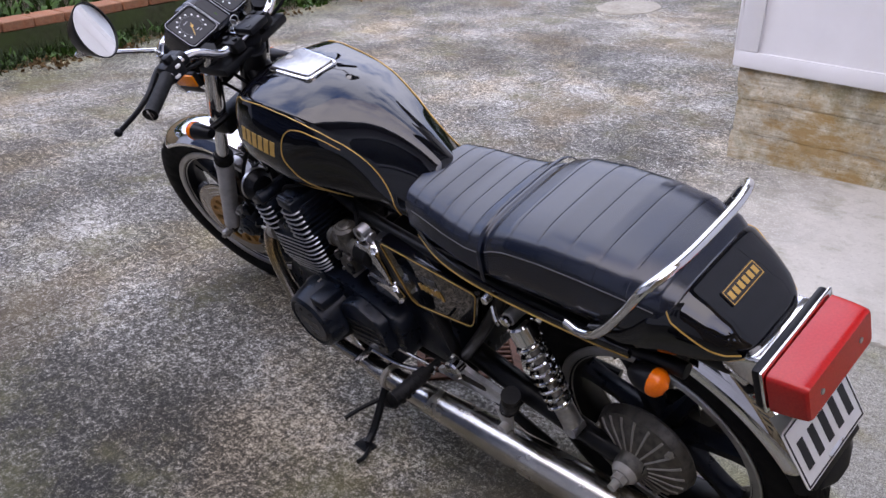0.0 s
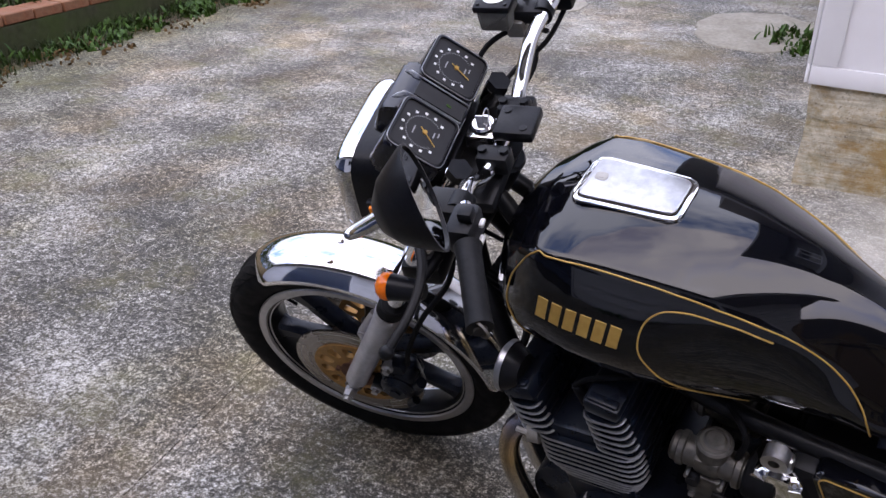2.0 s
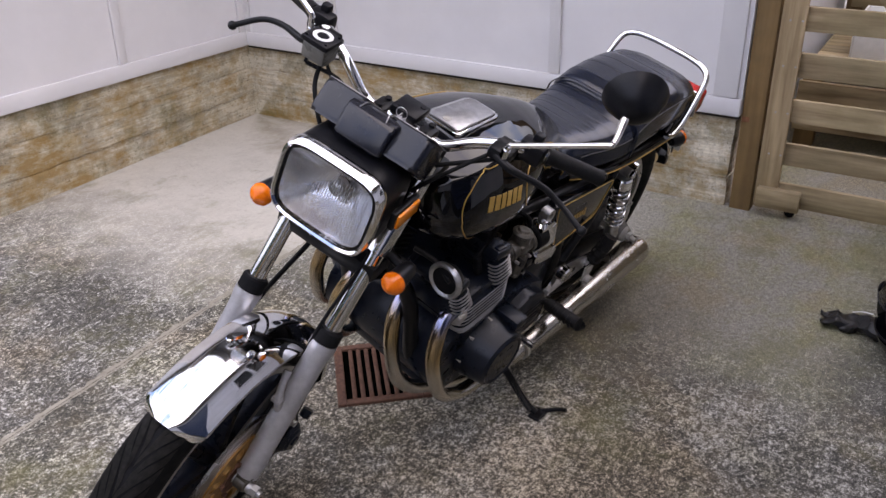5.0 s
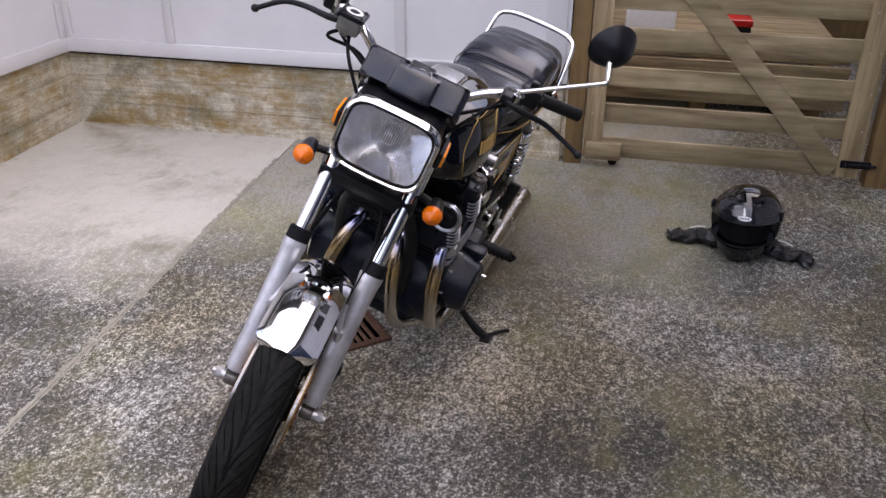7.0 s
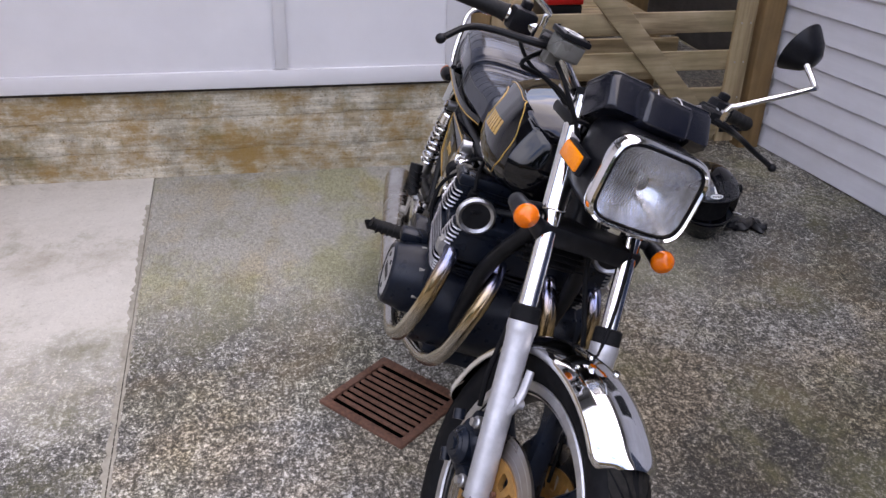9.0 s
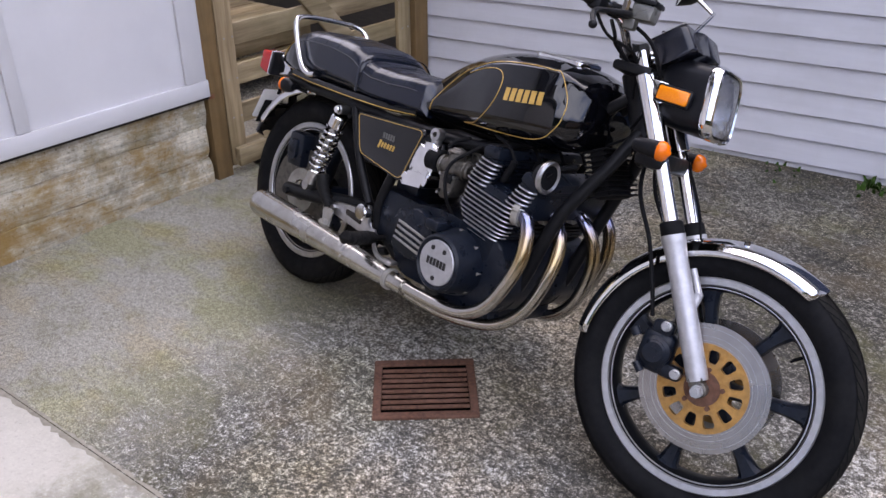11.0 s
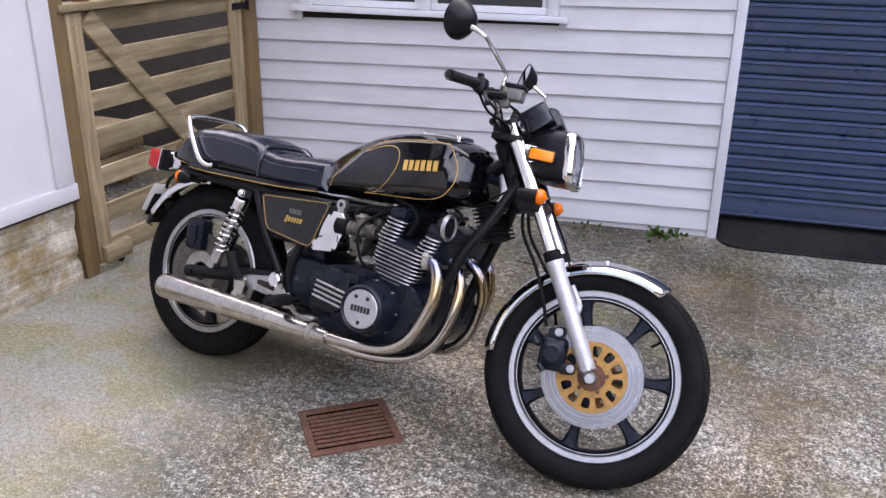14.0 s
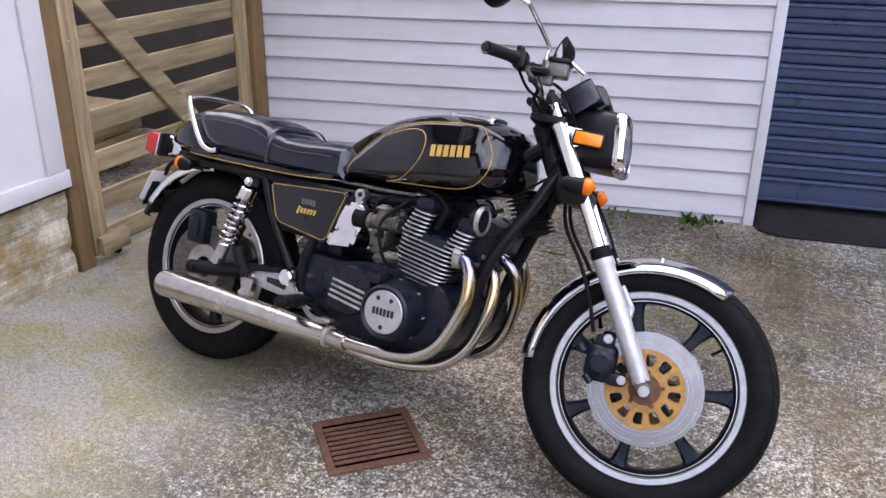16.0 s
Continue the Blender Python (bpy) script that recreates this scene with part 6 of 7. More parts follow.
# tail lamp and number plate
TAIL = at(0.024, 0, 0.006)
tb = fixed("tail_lamp", moved(plate(rounded([(-0.200, 0.690), (-0.276, 0.674), (-0.284, 0.752), (-0.215, 0.735)], 0.012, 3), -0.080, 0.080, 0.008), TAIL), "chrome", None, "red tail lamp on a chrome housing")
fixed("lamp_base", join(box((0.016, 0.212, 0.084), (0, 0, 0), 0.006, m=TAIL @ at(-0.284, 0, 0.712) @ Matrix.Rotation(radians(6), 4, "Y"))), "plastic", tb)
fixed("lens_trim", box((0.006, 0.216, 0.087), (0, 0, 0), 0.0025, m=TAIL @ at(-0.294, 0, 0.712) @ Matrix.Rotation(radians(6), 4, "Y")), "chrome", tb, "chrome lens edging")
LT = TAIL @ at(-0.322, 0, 0.711) @ Matrix.Rotation(radians(6), 4, "Y")
secs = [[(x, y * k, z * kz) for y, z in rounded([(-0.104, -0.040), (0.104, -0.040), (0.104, 0.040), (-0.104, 0.040)], 0.01, 3)] for x, k, kz in ((0.022, 1.0, 1.0), (0.0, 0.99, 0.98), (-0.024, 0.97, 0.93), (-0.036, 0.955, 0.88), (-0.040, 0.92, 0.82))]
fixed("lens", moved(loft(secs), LT), "red", tb, "faded red plastic lens")
for y in (-0.06, 0.06):
    fixed("lens_screw", moved(cyl(0.005, (-0.042, y, 0), (-0.036, y, 0), 10), LT), "alloy", tb)
NP = at(-0.318, 0, 0.562) @ Matrix.Rotation(radians(24), 4, "Y")
np_ = fixed("number_plate", moved(plate(rounded([(-0.095, -0.062), (0.095, -0.062), (0.095, 0.062), (-0.095, 0.062)], 0.008, 3), -0.001, 0.001), NP @ Matrix.Rotation(radians(90), 4, "Z")), "white", None, "white number plate with black bars")
for k in range(5):
    fixed("plate_bar", moved(box((0.0012, 0.017, 0.058), (-0.0016, 0.066 - 0.033 * k, -0.004)), NP), "dial", np_, "plain black bar")
fixed("plate_border", moved(join(span(-0.0022, -0.001, -0.091, 0.091, 0.056, 0.0585), span(-0.0022, -0.001, -0.091, 0.091, -0.0585, -0.056), span(-0.0022, -0.001, -0.091, -0.0885, -0.0555, 0.0555), span(-0.0022, -0.001, 0.0885, 0.091, -0.0555, 0.0555)), NP), "dial", np_)
fixed("plate_bracket", join(tube([(-0.24, 0.03, 0.672), (-0.28, 0.03, 0.645), (-0.298, 0.03, 0.606)], 0.008, 8), tube([(-0.24, -0.03, 0.672), (-0.28, -0.03, 0.645), (-0.298, -0.03, 0.606)], 0.008, 8), moved(box((0.004, 0.15, 0.10), (0.006, 0, -0.03), 0.002), NP)), "satin", np_)
for sg in (-1, 1):
    im = at(-0.094, sg * 0.145, 0.674) @ Matrix.Rotation(radians(90), 4, "Z") @ Matrix.Scale(0.82, 4)
    ind = fixed("rear_indicator", join(lathe([(0, -0.05), (0.014, -0.05), (0.024, -0.035), (0.030, -0.012), (0.031, 0.004), (0, 0.004)], 28, m=im), cyl(0.010, (-0.060, sg * 0.145, 0.674), (-0.055, sg * 0.06, 0.685), 12)), "plastic", None, "round amber turn signal on a black stalk")
    fixed("lens", lathe([(0.0305, 0.0045), (0.0315, 0.010), (0.029, 0.022), (0.02, 0.031), (0.009, 0.035), (0.004, 0.039), (0, 0.040)], 28, m=im), "amber", ind, "ribbed amber lens")
fixed("tail_frame", join(box((0.26, 0.16, 0.035), (-0.07, 0, 0.698), 0.01), box((0.06, 0.17, 0.05), (-0.09, 0, 0.678), 0.01)), "satin", None, "black steel tail frame")

# frame
for sg in (-1, 1):
    y = sg * 0.10
    for pts, r in (([(1.19, sg * 0.02, 0.86), (1.15, sg * 0.06, 0.75), (1.08, y, 0.60), (1.02, y, 0.40), (0.97, y, 0.31), (0.86, y, 0.275), (0.60, y, 0.28), (0.48, y, 0.33)], 0.018), ([(1.13, sg * 0.02, 0.93), (0.98, sg * 0.06, 0.80), (0.80, sg * 0.09, 0.71), (0.55, sg * 0.11, 0.69), (0.20, sg * 0.12, 0.69), (-0.14, sg * 0.11, 0.69)], 0.015), ([(0.50, sg * 0.115, 0.69), (0.49, sg * 0.13, 0.55), (0.46, sg * 0.135, 0.43), (0.47, sg * 0.12, 0.33)], 0.016), ([(0.25, sg * 0.125, 0.685), (0.33, sg * 0.14, 0.55), (0.42, sg * 0.14, 0.42)], 0.013)):
        fixed("frame_tube", tube(pts, r, 12, 6), "satin")
    pv = fixed("pivot_cover", lathe([(0, 0.006), (0.021, 0.006), (0.026, 0.002), (0.026, -0.02), (0, -0.02)], 32, m=at(0.432, sg * 0.176, 0.395) @ (Matrix.Identity(4) if sg > 0 else Matrix.Rotation(math.pi, 4, "Z"))), "chrome", None, "chrome swing arm pivot cap")
    # foot peg carrier
    car = fixed("peg_bracket", plate(rounded([(0.45, 0.425), (0.46, 0.36), (0.505, 0.345), (0.50, 0.325), (0.44, 0.33), (0.28, 0.345), (0.265, 0.372), (0.30, 0.385), (0.40, 0.40)], 0.012, 3), sg * 0.158 - 0.006, sg * 0.158 + 0.006, 0.002), "alloy", None, "cast alloy foot peg bracket")
    fixed("slot", join(plate(rounded([(0.35, 0.362), (0.43, 0.352), (0.43, 0.378), (0.35, 0.380)], 0.008, 3), sg * 0.158 - 0.0066, sg * 0.158 + 0.0066)), "dark", car)
    fixed("bracket_bolt", cyl(0.010, (0.492, sg * 0.16, 0.352), (0.492, sg * 0.172, 0.352), 6), "alloy", car)
    fixed("bracket_bolt", cyl(0.010, (0.288, sg * 0.16, 0.365), (0.288, sg * 0.172, 0.365), 6), "alloy", car)
    pts = [(0.525, sg * 0.17, 0.345), (0.525, sg * 0.30, 0.352)]
    pg = fixed("foot_peg", join(cyl(0.009, (0.525, sg * 0.15, 0.345), (0.525, sg * 0.20, 0.347)), tube([(0.525, sg * 0.195, 0.347), (0.525, sg * 0.20, 0.347), (0.525, sg * 0.29, 0.351), (0.525, sg * 0.30, 0.352)], [0.016, 0.019, 0.018, 0.021], 14, 4)), "grip", None, "black rubber foot peg")
    for k in range(5):
        fixed("peg_rib", ring(0.017, 0.021, -0.003, 0.003, 14, at(0.525, sg * (0.215 + 0.016 * k), 0.348)), "grip", pg)
    fixed("passenger_peg", join(tube([(0.275, sg * 0.172, 0.365), (0.25, sg * 0.185, 0.41), (0.235, sg * 0.188, 0.455)], [0.017, 0.019, 0.021], 14, 4), *[moved(ring(0.019, 0.0225, -0.003, 0.003, 14), at(0.268 - 0.009 * k, sg * (0.176 + 0.003 * k), 0.378 + 0.019 * k) @ Matrix.Rotation(radians(75), 4, "X")) for k in range(4)]), "grip", None, "black rubber passenger peg, folded up")
    # shock absorber
    top, bot = Vector((0.216, sg * 0.142, 0.664)), Vector((0.118, sg * 0.142, 0.385))
    d = bot - top
    sh = fixed("shock_absorber", join(cyl(0.011, top + d * 0.1, bot, 16), cyl(0.021, top + d * 0.78, top + d * 0.97, 24, 0.003), cyl(0.015, top + Vector((0, -0.018, 0)), top + Vector((0, 0.018, 0)), 20), cyl(0.016, bot + Vector((0, -0.018, 0)), bot + Vector((0, 0.018, 0)), 20)), "alloy", None, "chrome twin shock with an open coil spring")
    fixed("shock_cap", cyl(0.027, top + d * 0.075, top + d * 0.225, 28, 0.004), "chrome", sh, "chrome spring cover")
    fixed("top_nut", join(cyl(0.012, top + Vector((0, sg * 0.016, 0)), top + Vector((0, sg * 0.030, 0)), 14, 0.003)), "chrome", sh)
    q = d.to_track_quat("Z", "Y").to_matrix()
    coil = []
    for k in range(8 * 14 + 1):
        a, f = 2 * math.pi * k / 14, 0.22 + 0.57 * k / (8 * 14)
        coil.append(top + d * f + q @ Vector((0.026 * math.cos(a), 0.026 * math.sin(a), 0)))
    fixed("coil_spring", tube(coil, 0.0048, 8, smooth=False), "chrome", sh, "chrome coil spring")
    # side cover
    so = rounded([(0.296, 0.680), (0.592, 0.700), (0.600, 0.690), (0.548, 0.537), (0.530, 0.528), (0.345, 0.556), (0.330, 0.575)], 0.014, 4)
    sc = fixed("side_cover", plate(so, sg * 0.112, sg * 0.152, 0.010, 3), "gloss", None, "glossy black side cover with a gold border")
    bp = [(x * 0.94 + 0.0275, sg * 0.1528, z * 0.92 + 0.0498) for x, z in so]
    fixed("pinstripe", tube(bp + [bp[0]], 0.0011, 6, smooth=False), "stripe", sc)
    for k in range(5):
        fixed("badge_bar", span(0.432 + 0.011 * k, 0.4395 + 0.011 * k, sg * 0.152, sg * 0.1536, 0.632, 0.650), "piping", sc, "small pale bar of the side badge")
    for k in range(6):
        fixed("badge_bar", box((0.0075, 0.0016, 0.017 if k else 0.026), (0, 0, 0), 0, m=at(0.424 + 0.0125 * k, sg * 0.1528, 0.612) @ Matrix.Rotation(radians(18), 4, "Y")), "stripe", sc, "slanted gold bar of the side badge")
    # air filter end and carburettors
    ab = fixed("air_filter_cover", plate(rounded([(0.612, 0.672), (0.664, 0.676), (0.684, 0.650), (0.668, 0.580), (0.578, 0.572), (0.590, 0.622)], 0.012, 4), sg * 0.10, sg * 0.166, 0.018, 5), "chrome", None, "chrome air filter end cover")
    fixed("cover_foot", plate(rounded([(0.574, 0.576), (0.666, 0.583), (0.662, 0.556), (0.650, 0.541), (0.562, 0.530), (0.556, 0.545)], 0.008, 4), sg * 0.10, sg * 0.170, 0.012, 4), "chrome", ab)
    fixed("tank_rubber", join(lathe([(0.008, -0.012), (0.018, -0.012), (0.018, 0.012), (0.008, 0.012)], 24, True, at(0.648, sg * 0.15, 0.700)), box((0.03, 0.02, 0.03), (0.64, sg * 0.14, 0.683), 0.006)), "alloy", None, "alloy lug under the tank")
for y in (-0.145, -0.05, 0.05, 0.145):
    cb = fixed("carburettor", join(cyl(0.023, (0.682, y, 0.628), (0.795, y, 0.633), 20, 0.004), cyl(0.028, (0.688, y, 0.628), (0.700, y, 0.628), 20, 0.002), cyl(0.027, (0.772, y, 0.632), (0.784, y, 0.632), 20, 0.002), box((0.04, 0.05, 0.036), (0.737, y, 0.632), 0.008), plate(rounded([(0.705, 0.61), (0.768, 0.612), (0.760, 0.555), (0.742, 0.540), (0.716, 0.542)], 0.01, 3), y - 0.026, y + 0.026, 0.006), cyl(0.024, (0.735, y, 0.64), (0.733, y, 0.680), 20, 0.003)), "carb", None, "corroded alloy carburettor")
    fixed("diaphragm_cap", join(cyl(0.027, (0.733, y, 0.668), (0.7325, y, 0.678), 20, 0.003), cyl(0.017, (0.7325, y, 0.677), (0.732, y, 0.685), 16, 0.004)), "carb", cb, "polished diaphragm cap")
    fixed("throttle_arm", join(cyl(0.010, (0.752, y - 0.036, 0.605), (0.752, y + 0.036, 0.605), 12), box((0.030, 0.006, 0.014), (0.748, y - 0.034, 0.596), 0.002), box((0.022, 0.006, 0.018), (0.712, y + 0.032, 0.585), 0.002), cyl(0.005, (0.72, y - 0.03, 0.56), (0.72, y + 0.03, 0.56), 10)), "satin", cb)
    for bx, bz in ((0.712, 0.607), (0.762, 0.608), (0.716, 0.553), (0.754, 0.560)):
        fixed("bowl_screw", cyl(0.0045, (bx, y - 0.031, bz), (bx, y + 0.031, bz), 8), "rimsilver", cb)
    fixed("fuel_hose", tube([(0.70, y, 0.655), (0.694, y * 0.9, 0.69), (0.73, y * 0.7, 0.715)], 0.005, 8, 4), "rubber", cb)
    fixed("intake_rubber", cyl(0.034, (0.64, y, 0.63), (0.685, y, 0.63), 20, 0.004), "rubber", None, "black rubber intake boot")
fixed("air_box", box((0.16, 0.30, 0.16), (0.555, 0, 0.61), 0.02), "satin", None, "black air box")
fixed("battery_box", box((0.20, 0.2, 0.16), (0.37, 0, 0.60), 0.02), "satin", None, "black battery box")

# engine: tilted slightly ahead
EN = at(0.868, 0, 0.462) @ Matrix.Rotation(radians(9), 4, "Y")
case = fixed("engine", plate(rounded([(0.60, 0.33), (0.66, 0.285), (0.98, 0.29), (1.03, 0.36), (1.03, 0.44), (0.98, 0.505), (0.76, 0.515), (0.66, 0.50), (0.58, 0.46)], 0.03, 4), -0.185, 0.185, 0.012), "engine", None, "black four-cylinder engine with bright-edged fins")
fixed("clutch_housing", plate(rounded([(0.62, 0.36), (0.72, 0.345), (0.77, 0.40), (0.77, 0.47), (0.70, 0.50), (0.62, 0.465)], 0.02, 4), -0.215, 0.215, 0.008), "engine", case)
fixed("gearbox", box((0.22, 0.27, 0.17), (0.545, 0, 0.405), 0.02), "engine", case)
fixed("breather", box((0.10, 0.20, 0.05), (0.52, 0, 0.505), 0.015), "engine", case)
fixed("sump", box((0.26, 0.28, 0.06), (0.84, 0, 0.272), 0.02), "engine", case)
for sg in (-1, 1):
    r = (lambda q: q if sg > 0 else Matrix.Rotation(math.pi, 4, "Z"))(Matrix.Identity(4))
    cc = at(0.858, 0, 0.399)
    cv = fixed("crank_cover", lathe([(0, 0.262), (0.064, 0.262), (0.071, 0.268), (0.078, 0.262), (0.084, 0.235), (0.092, 0.195), (0.094, 0.175), (0, 0.175)], 48, m=cc @ r), "engine", case, "black round crankcase cover")
    fixed("cover_disc", lathe([(0, 0.2665), (0.060, 0.2665), (0.0625, 0.2645), (0.0625, 0.258), (0, 0.258)], 48, m=cc @ r), "fork" if sg < 0 else "engine", cv, "silver round emblem plate with dark bars" if sg < 0 else "black round emblem plate with dull bars")
    for k in range(6):
        fixed("emblem_bar", box((0.009, 0.001, 0.02), (0.8275 + 0.0122 * k, sg * 0.2672, 0.399)), "dial" if sg < 0 else "carb", cv)
    for a in (60, 180 - 60, 270):
        fixed("cover_screw", cyl(0.0065, (0.858 + 0.043 * math.cos(radians(a)), sg * 0.266, 0.399 + 0.043 * math.sin(radians(a))), (0.858 + 0.043 * math.cos(radians(a)), sg * 0.2685, 0.399 + 0.043 * math.sin(radians(a))), 12), "dial", cv)
    fixed("cover_lug", box((0.05, 0.07, 0.03), (0.80, sg * 0.222, 0.485), 0.008, m=None), "engine", case)
    for k in range(4):
        fixed("case_stripe", moved(span(-0.060, 0.060, sg * 0.2155, sg * 0.2185, -0.030 + 0.017 * k, -0.0225 + 0.017 * k, 0.001, 1), at(0.694, 0, 0.410) @ Matrix.Rotation(radians(9), 4, "Y")), "alloy" if sg < 0 else "satin", case, "polished rib of the side cover" if sg < 0 else "black rib of the side cover")
    for a in range(8):
        t = 2 * math.pi * a / 8
        fixed("case_bolt", cyl(0.005, (0.858 + 0.088 * math.cos(t), sg * 0.19, 0.399 + 0.088 * math.sin(t)), (0.858 + 0.088 * math.cos(t), sg * 0.204, 0.399 + 0.088 * math.sin(t)), 6), "grime", case)


def fin(xa, xb, half, thick, notch=0.0):
    """One cooling fin with rounded corners, lying flat."""
    o = rounded([(xa, -half), (xb, -half), (xb, half), (xa, half)], 0.03, 4)
    bm = bmesh.new()
    a = [bm.verts.new((x, y, -thick / 2)) for x, y in o]
    b = [bm.verts.new((x, y, thick / 2)) for x, y in o]
    bm.faces.new(a[::-1])
    bm.faces.new(b)
    for k in range(len(o)):
        bm.faces.new((a[k], a[(k + 1) % len(o)], b[(k + 1) % len(o)], b[k]))
    return bm


fixed("cylinder_block", moved(box((0.13, 0.38, 0.20), (0.025, 0, 0.08), 0.01), EN), "engine", case)


def finned(xa, xb, half, z, corner=0.03):
    """A fin with its bare edge."""
    fixed("cooling_fin", moved(fin(xa, xb, half, 0.0062), EN @ at(0, 0, z)), "engine", case)
    o = rounded([(xa - 0.0005, -half), (xb + 0.0005, -half), (xb + 0.0005, half), (xa - 0.0005, half)], corner, 4)
    for run in (o[:10], o[10:]):
        fixed("fin_edge", moved(tube([(x, y, 0) for x, y in run], 0.0024, 6, smooth=False), EN @ at(0, 0, z)), "alloy", case, "bare polished fin edge")


for k in range(10):
    tuck = 0.006 * max(0, 4 - k)
    finned(-0.062 + tuck, 0.116 - tuck, 0.200 - 0.5 * tuck, 0.038 + 0.0128 * k)
# cylinder head: two finned towers with a valley between
for x0, x1, cnt, lean in ((-0.066, 0.004, 6, 0.0035), (0.078, 0.138, 5, 0.0045)):
    for k in range(cnt):
        finned(x0 + lean * k, x1 + lean * k * 0.6, 0.200 - 0.001 * k, 0.166 + 0.0128 * k, 0.02)
    xc, zt = (x0 + x1) / 2 + lean * cnt * 0.7, 0.164 + 0.0128 * cnt
    fixed("head_tower", moved(box((0.052, 0.37, 0.10), (xc - lean, 0, zt - 0.045), 0.01), EN), "engine", case)
    fixed("cam_cover", moved(join(box((0.058, 0.385, 0.030), (0, 0, 0.012), 0.008), *[box((0.048, 0.016, 0.014), (0, y, 0.024), 0.004) for y in (-0.18, -0.06, 0.06, 0.18)]), EN @ at(xc, 0, zt) @ Matrix.Rotation(radians(-14 if x0 < 0 else 14), 4, "Y")), "engine", case, "black cam cover")
for y in (-0.155, -0.052, 0.052, 0.155):
    p0, p1 = EN @ Vector((0.02, y, 0.19)), EN @ Vector((0.035, y, 0.255))
    fixed("plug_cap", join(cyl(0.010, p0, p1, 12, 0.002), tube([p1, p1 + Vector((-0.03, 0, 0.03)), p1 + Vector((-0.10, -0.02 * (1 if y > 0 else -1), 0.045))], 0.0045, 8)), "rubber", case, "black spark plug cap and lead")

# exhaust: four headers into two silencers
for y in (-0.175, -0.062, 0.062, 0.175):
    sg = 1 if y > 0 else -1
    outer = abs(y) > 0.1
    port = Vector((1.012, y, 0.590))
    if outer:
        pts = [port, (1.038, y, 0.581), (1.062, y * 1.06, 0.537), (1.064, y * 1.12, 0.46), (1.020, y * 1.19, 0.347), (0.957, y * 1.22, 0.293), (0.88, y * 1.24, 0.274), (0.78, sg * 0.215, 0.268), (0.70, sg * 0.217, 0.268)]
    else:
        pts = [port, (1.045, y, 0.580), (1.085, y * 1.2, 0.53), (1.093, y * 1.5, 0.45), (1.062, y * 1.75, 0.34), (1.00, y * 1.95, 0.270), (0.92, y * 2.3, 0.242), (0.82, sg * 0.175, 0.237), (0.72, sg * 0.200, 0.250)]
    hd = fixed("exhaust_header", tube(pts, 0.0182, 20, 8), "header", None, "chrome exhaust header, straw and blue from heat")
    fixed("header_clamp", join(ring(0.018, 0.033, -0.009, 0.009, 24, at(*port) @ Matrix.Rotation(radians(-78), 4, "Z") @ Matrix.Rotation(radians(0), 4, "X")), cyl(0.005, port + Vector((0.0, 0.03, 0.012)), port + Vector((0.02, 0.03, 0.012)), 6), cyl(0.005, port + Vector((0.0, -0.03, 0.012)), port + Vector((0.02, -0.03, 0.012)), 6)), "grime", hd, "finned header clamp")
for sg in (-1, 1):
    sl = fixed("silencer", tube([(0.72, sg * 0.217, 0.267), (0.66, sg * 0.216, 0.268), (0.60, sg * 0.214, 0.268), (0.43, sg * 0.206, 0.268), (0.20, sg * 0.196, 0.267), (0.02, sg * 0.188, 0.265), (-0.050, sg * 0.185, 0.264), (-0.066, sg * 0.184, 0.264)], [0.024, 0.027, 0.031, 0.038, 0.044, 0.047, 0.0475, 0.044], 28, 6), "pipe", None, "long tapered chrome silencer")
    fixed("silencer_mouth", ring(0.016, 0.028, -0.02, 0.012, 28, at(-0.068, sg * 0.184, 0.264) @ Matrix.Rotation(radians(90), 4, "Z")), "dark", sl)
    fixed("silencer_clamp", ring(0.026, 0.0325, -0.006, 0.006, 24, at(0.655, sg * 0.216, 0.268) @ Matrix.Rotation(radians(90), 4, "Z")), "grime", sl)
    fixed("hanger", join(plate([(0.27, 0.30), (0.30, 0.30), (0.31, 0.36), (0.26, 0.36)], sg * 0.180 - 0.003, sg * 0.180 + 0.003), cyl(0.013, (0.285, sg * 0.175, 0.312), (0.285, sg * 0.20, 0.312))), "grime", sl)
fixed("cross_pipe", tube([(0.80, -0.19, 0.25), (0.78, 0, 0.245), (0.80, 0.19, 0.25)], 0.02, 16, 4), "pipe", None, "exhaust balance pipe")

# horns, finned cooler, stand and pedals
for sg in (-1, 1):
    hm = at(1.058, sg * 0.160, 0.700) @ Matrix.Rotation(radians(-90), 4, "Z") @ Matrix.Scale(0.93, 4)
    hn = fixed("horn", lathe([(0, -0.03), (0.03, -0.03), (0.042, -0.01), (0.044, 0.0), (0.030, 0.004), (0.012, 0.002), (0, 0.006)], 40, m=hm), "satin", None, "round black horn with a chrome ring")
    fixed("horn_ring", lathe([(0.034, 0.0045), (0.041, 0.0085), (0.0465, 0.004), (0.046, -0.005), (0.0425, -0.002)], 40, True, hm), "alloy", hn)
    fixed("horn_bracket", tube([(1.06, sg * 0.175, 0.706), (1.05, sg * 0.12, 0.72), (1.07, sg * 0.07, 0.735)], 0.007, 8), "satin", hn)
CO = at(1.128, 0, 0.735) @ Matrix.Rotation(radians(-26), 4, "Y")
cool = fixed("oil_cooler", box((0.045, 0.11, 0.13), (0, 0, 0), 0.008, m=CO), "matte", None, "black finned oil cooler ahead of the engine")
for k in range(10):
    fixed("cooler_fin", box((0.068, 0.13, 0.004), (0, 0, -0.058 + 0.013 * k), 0, m=CO), "matte", cool)
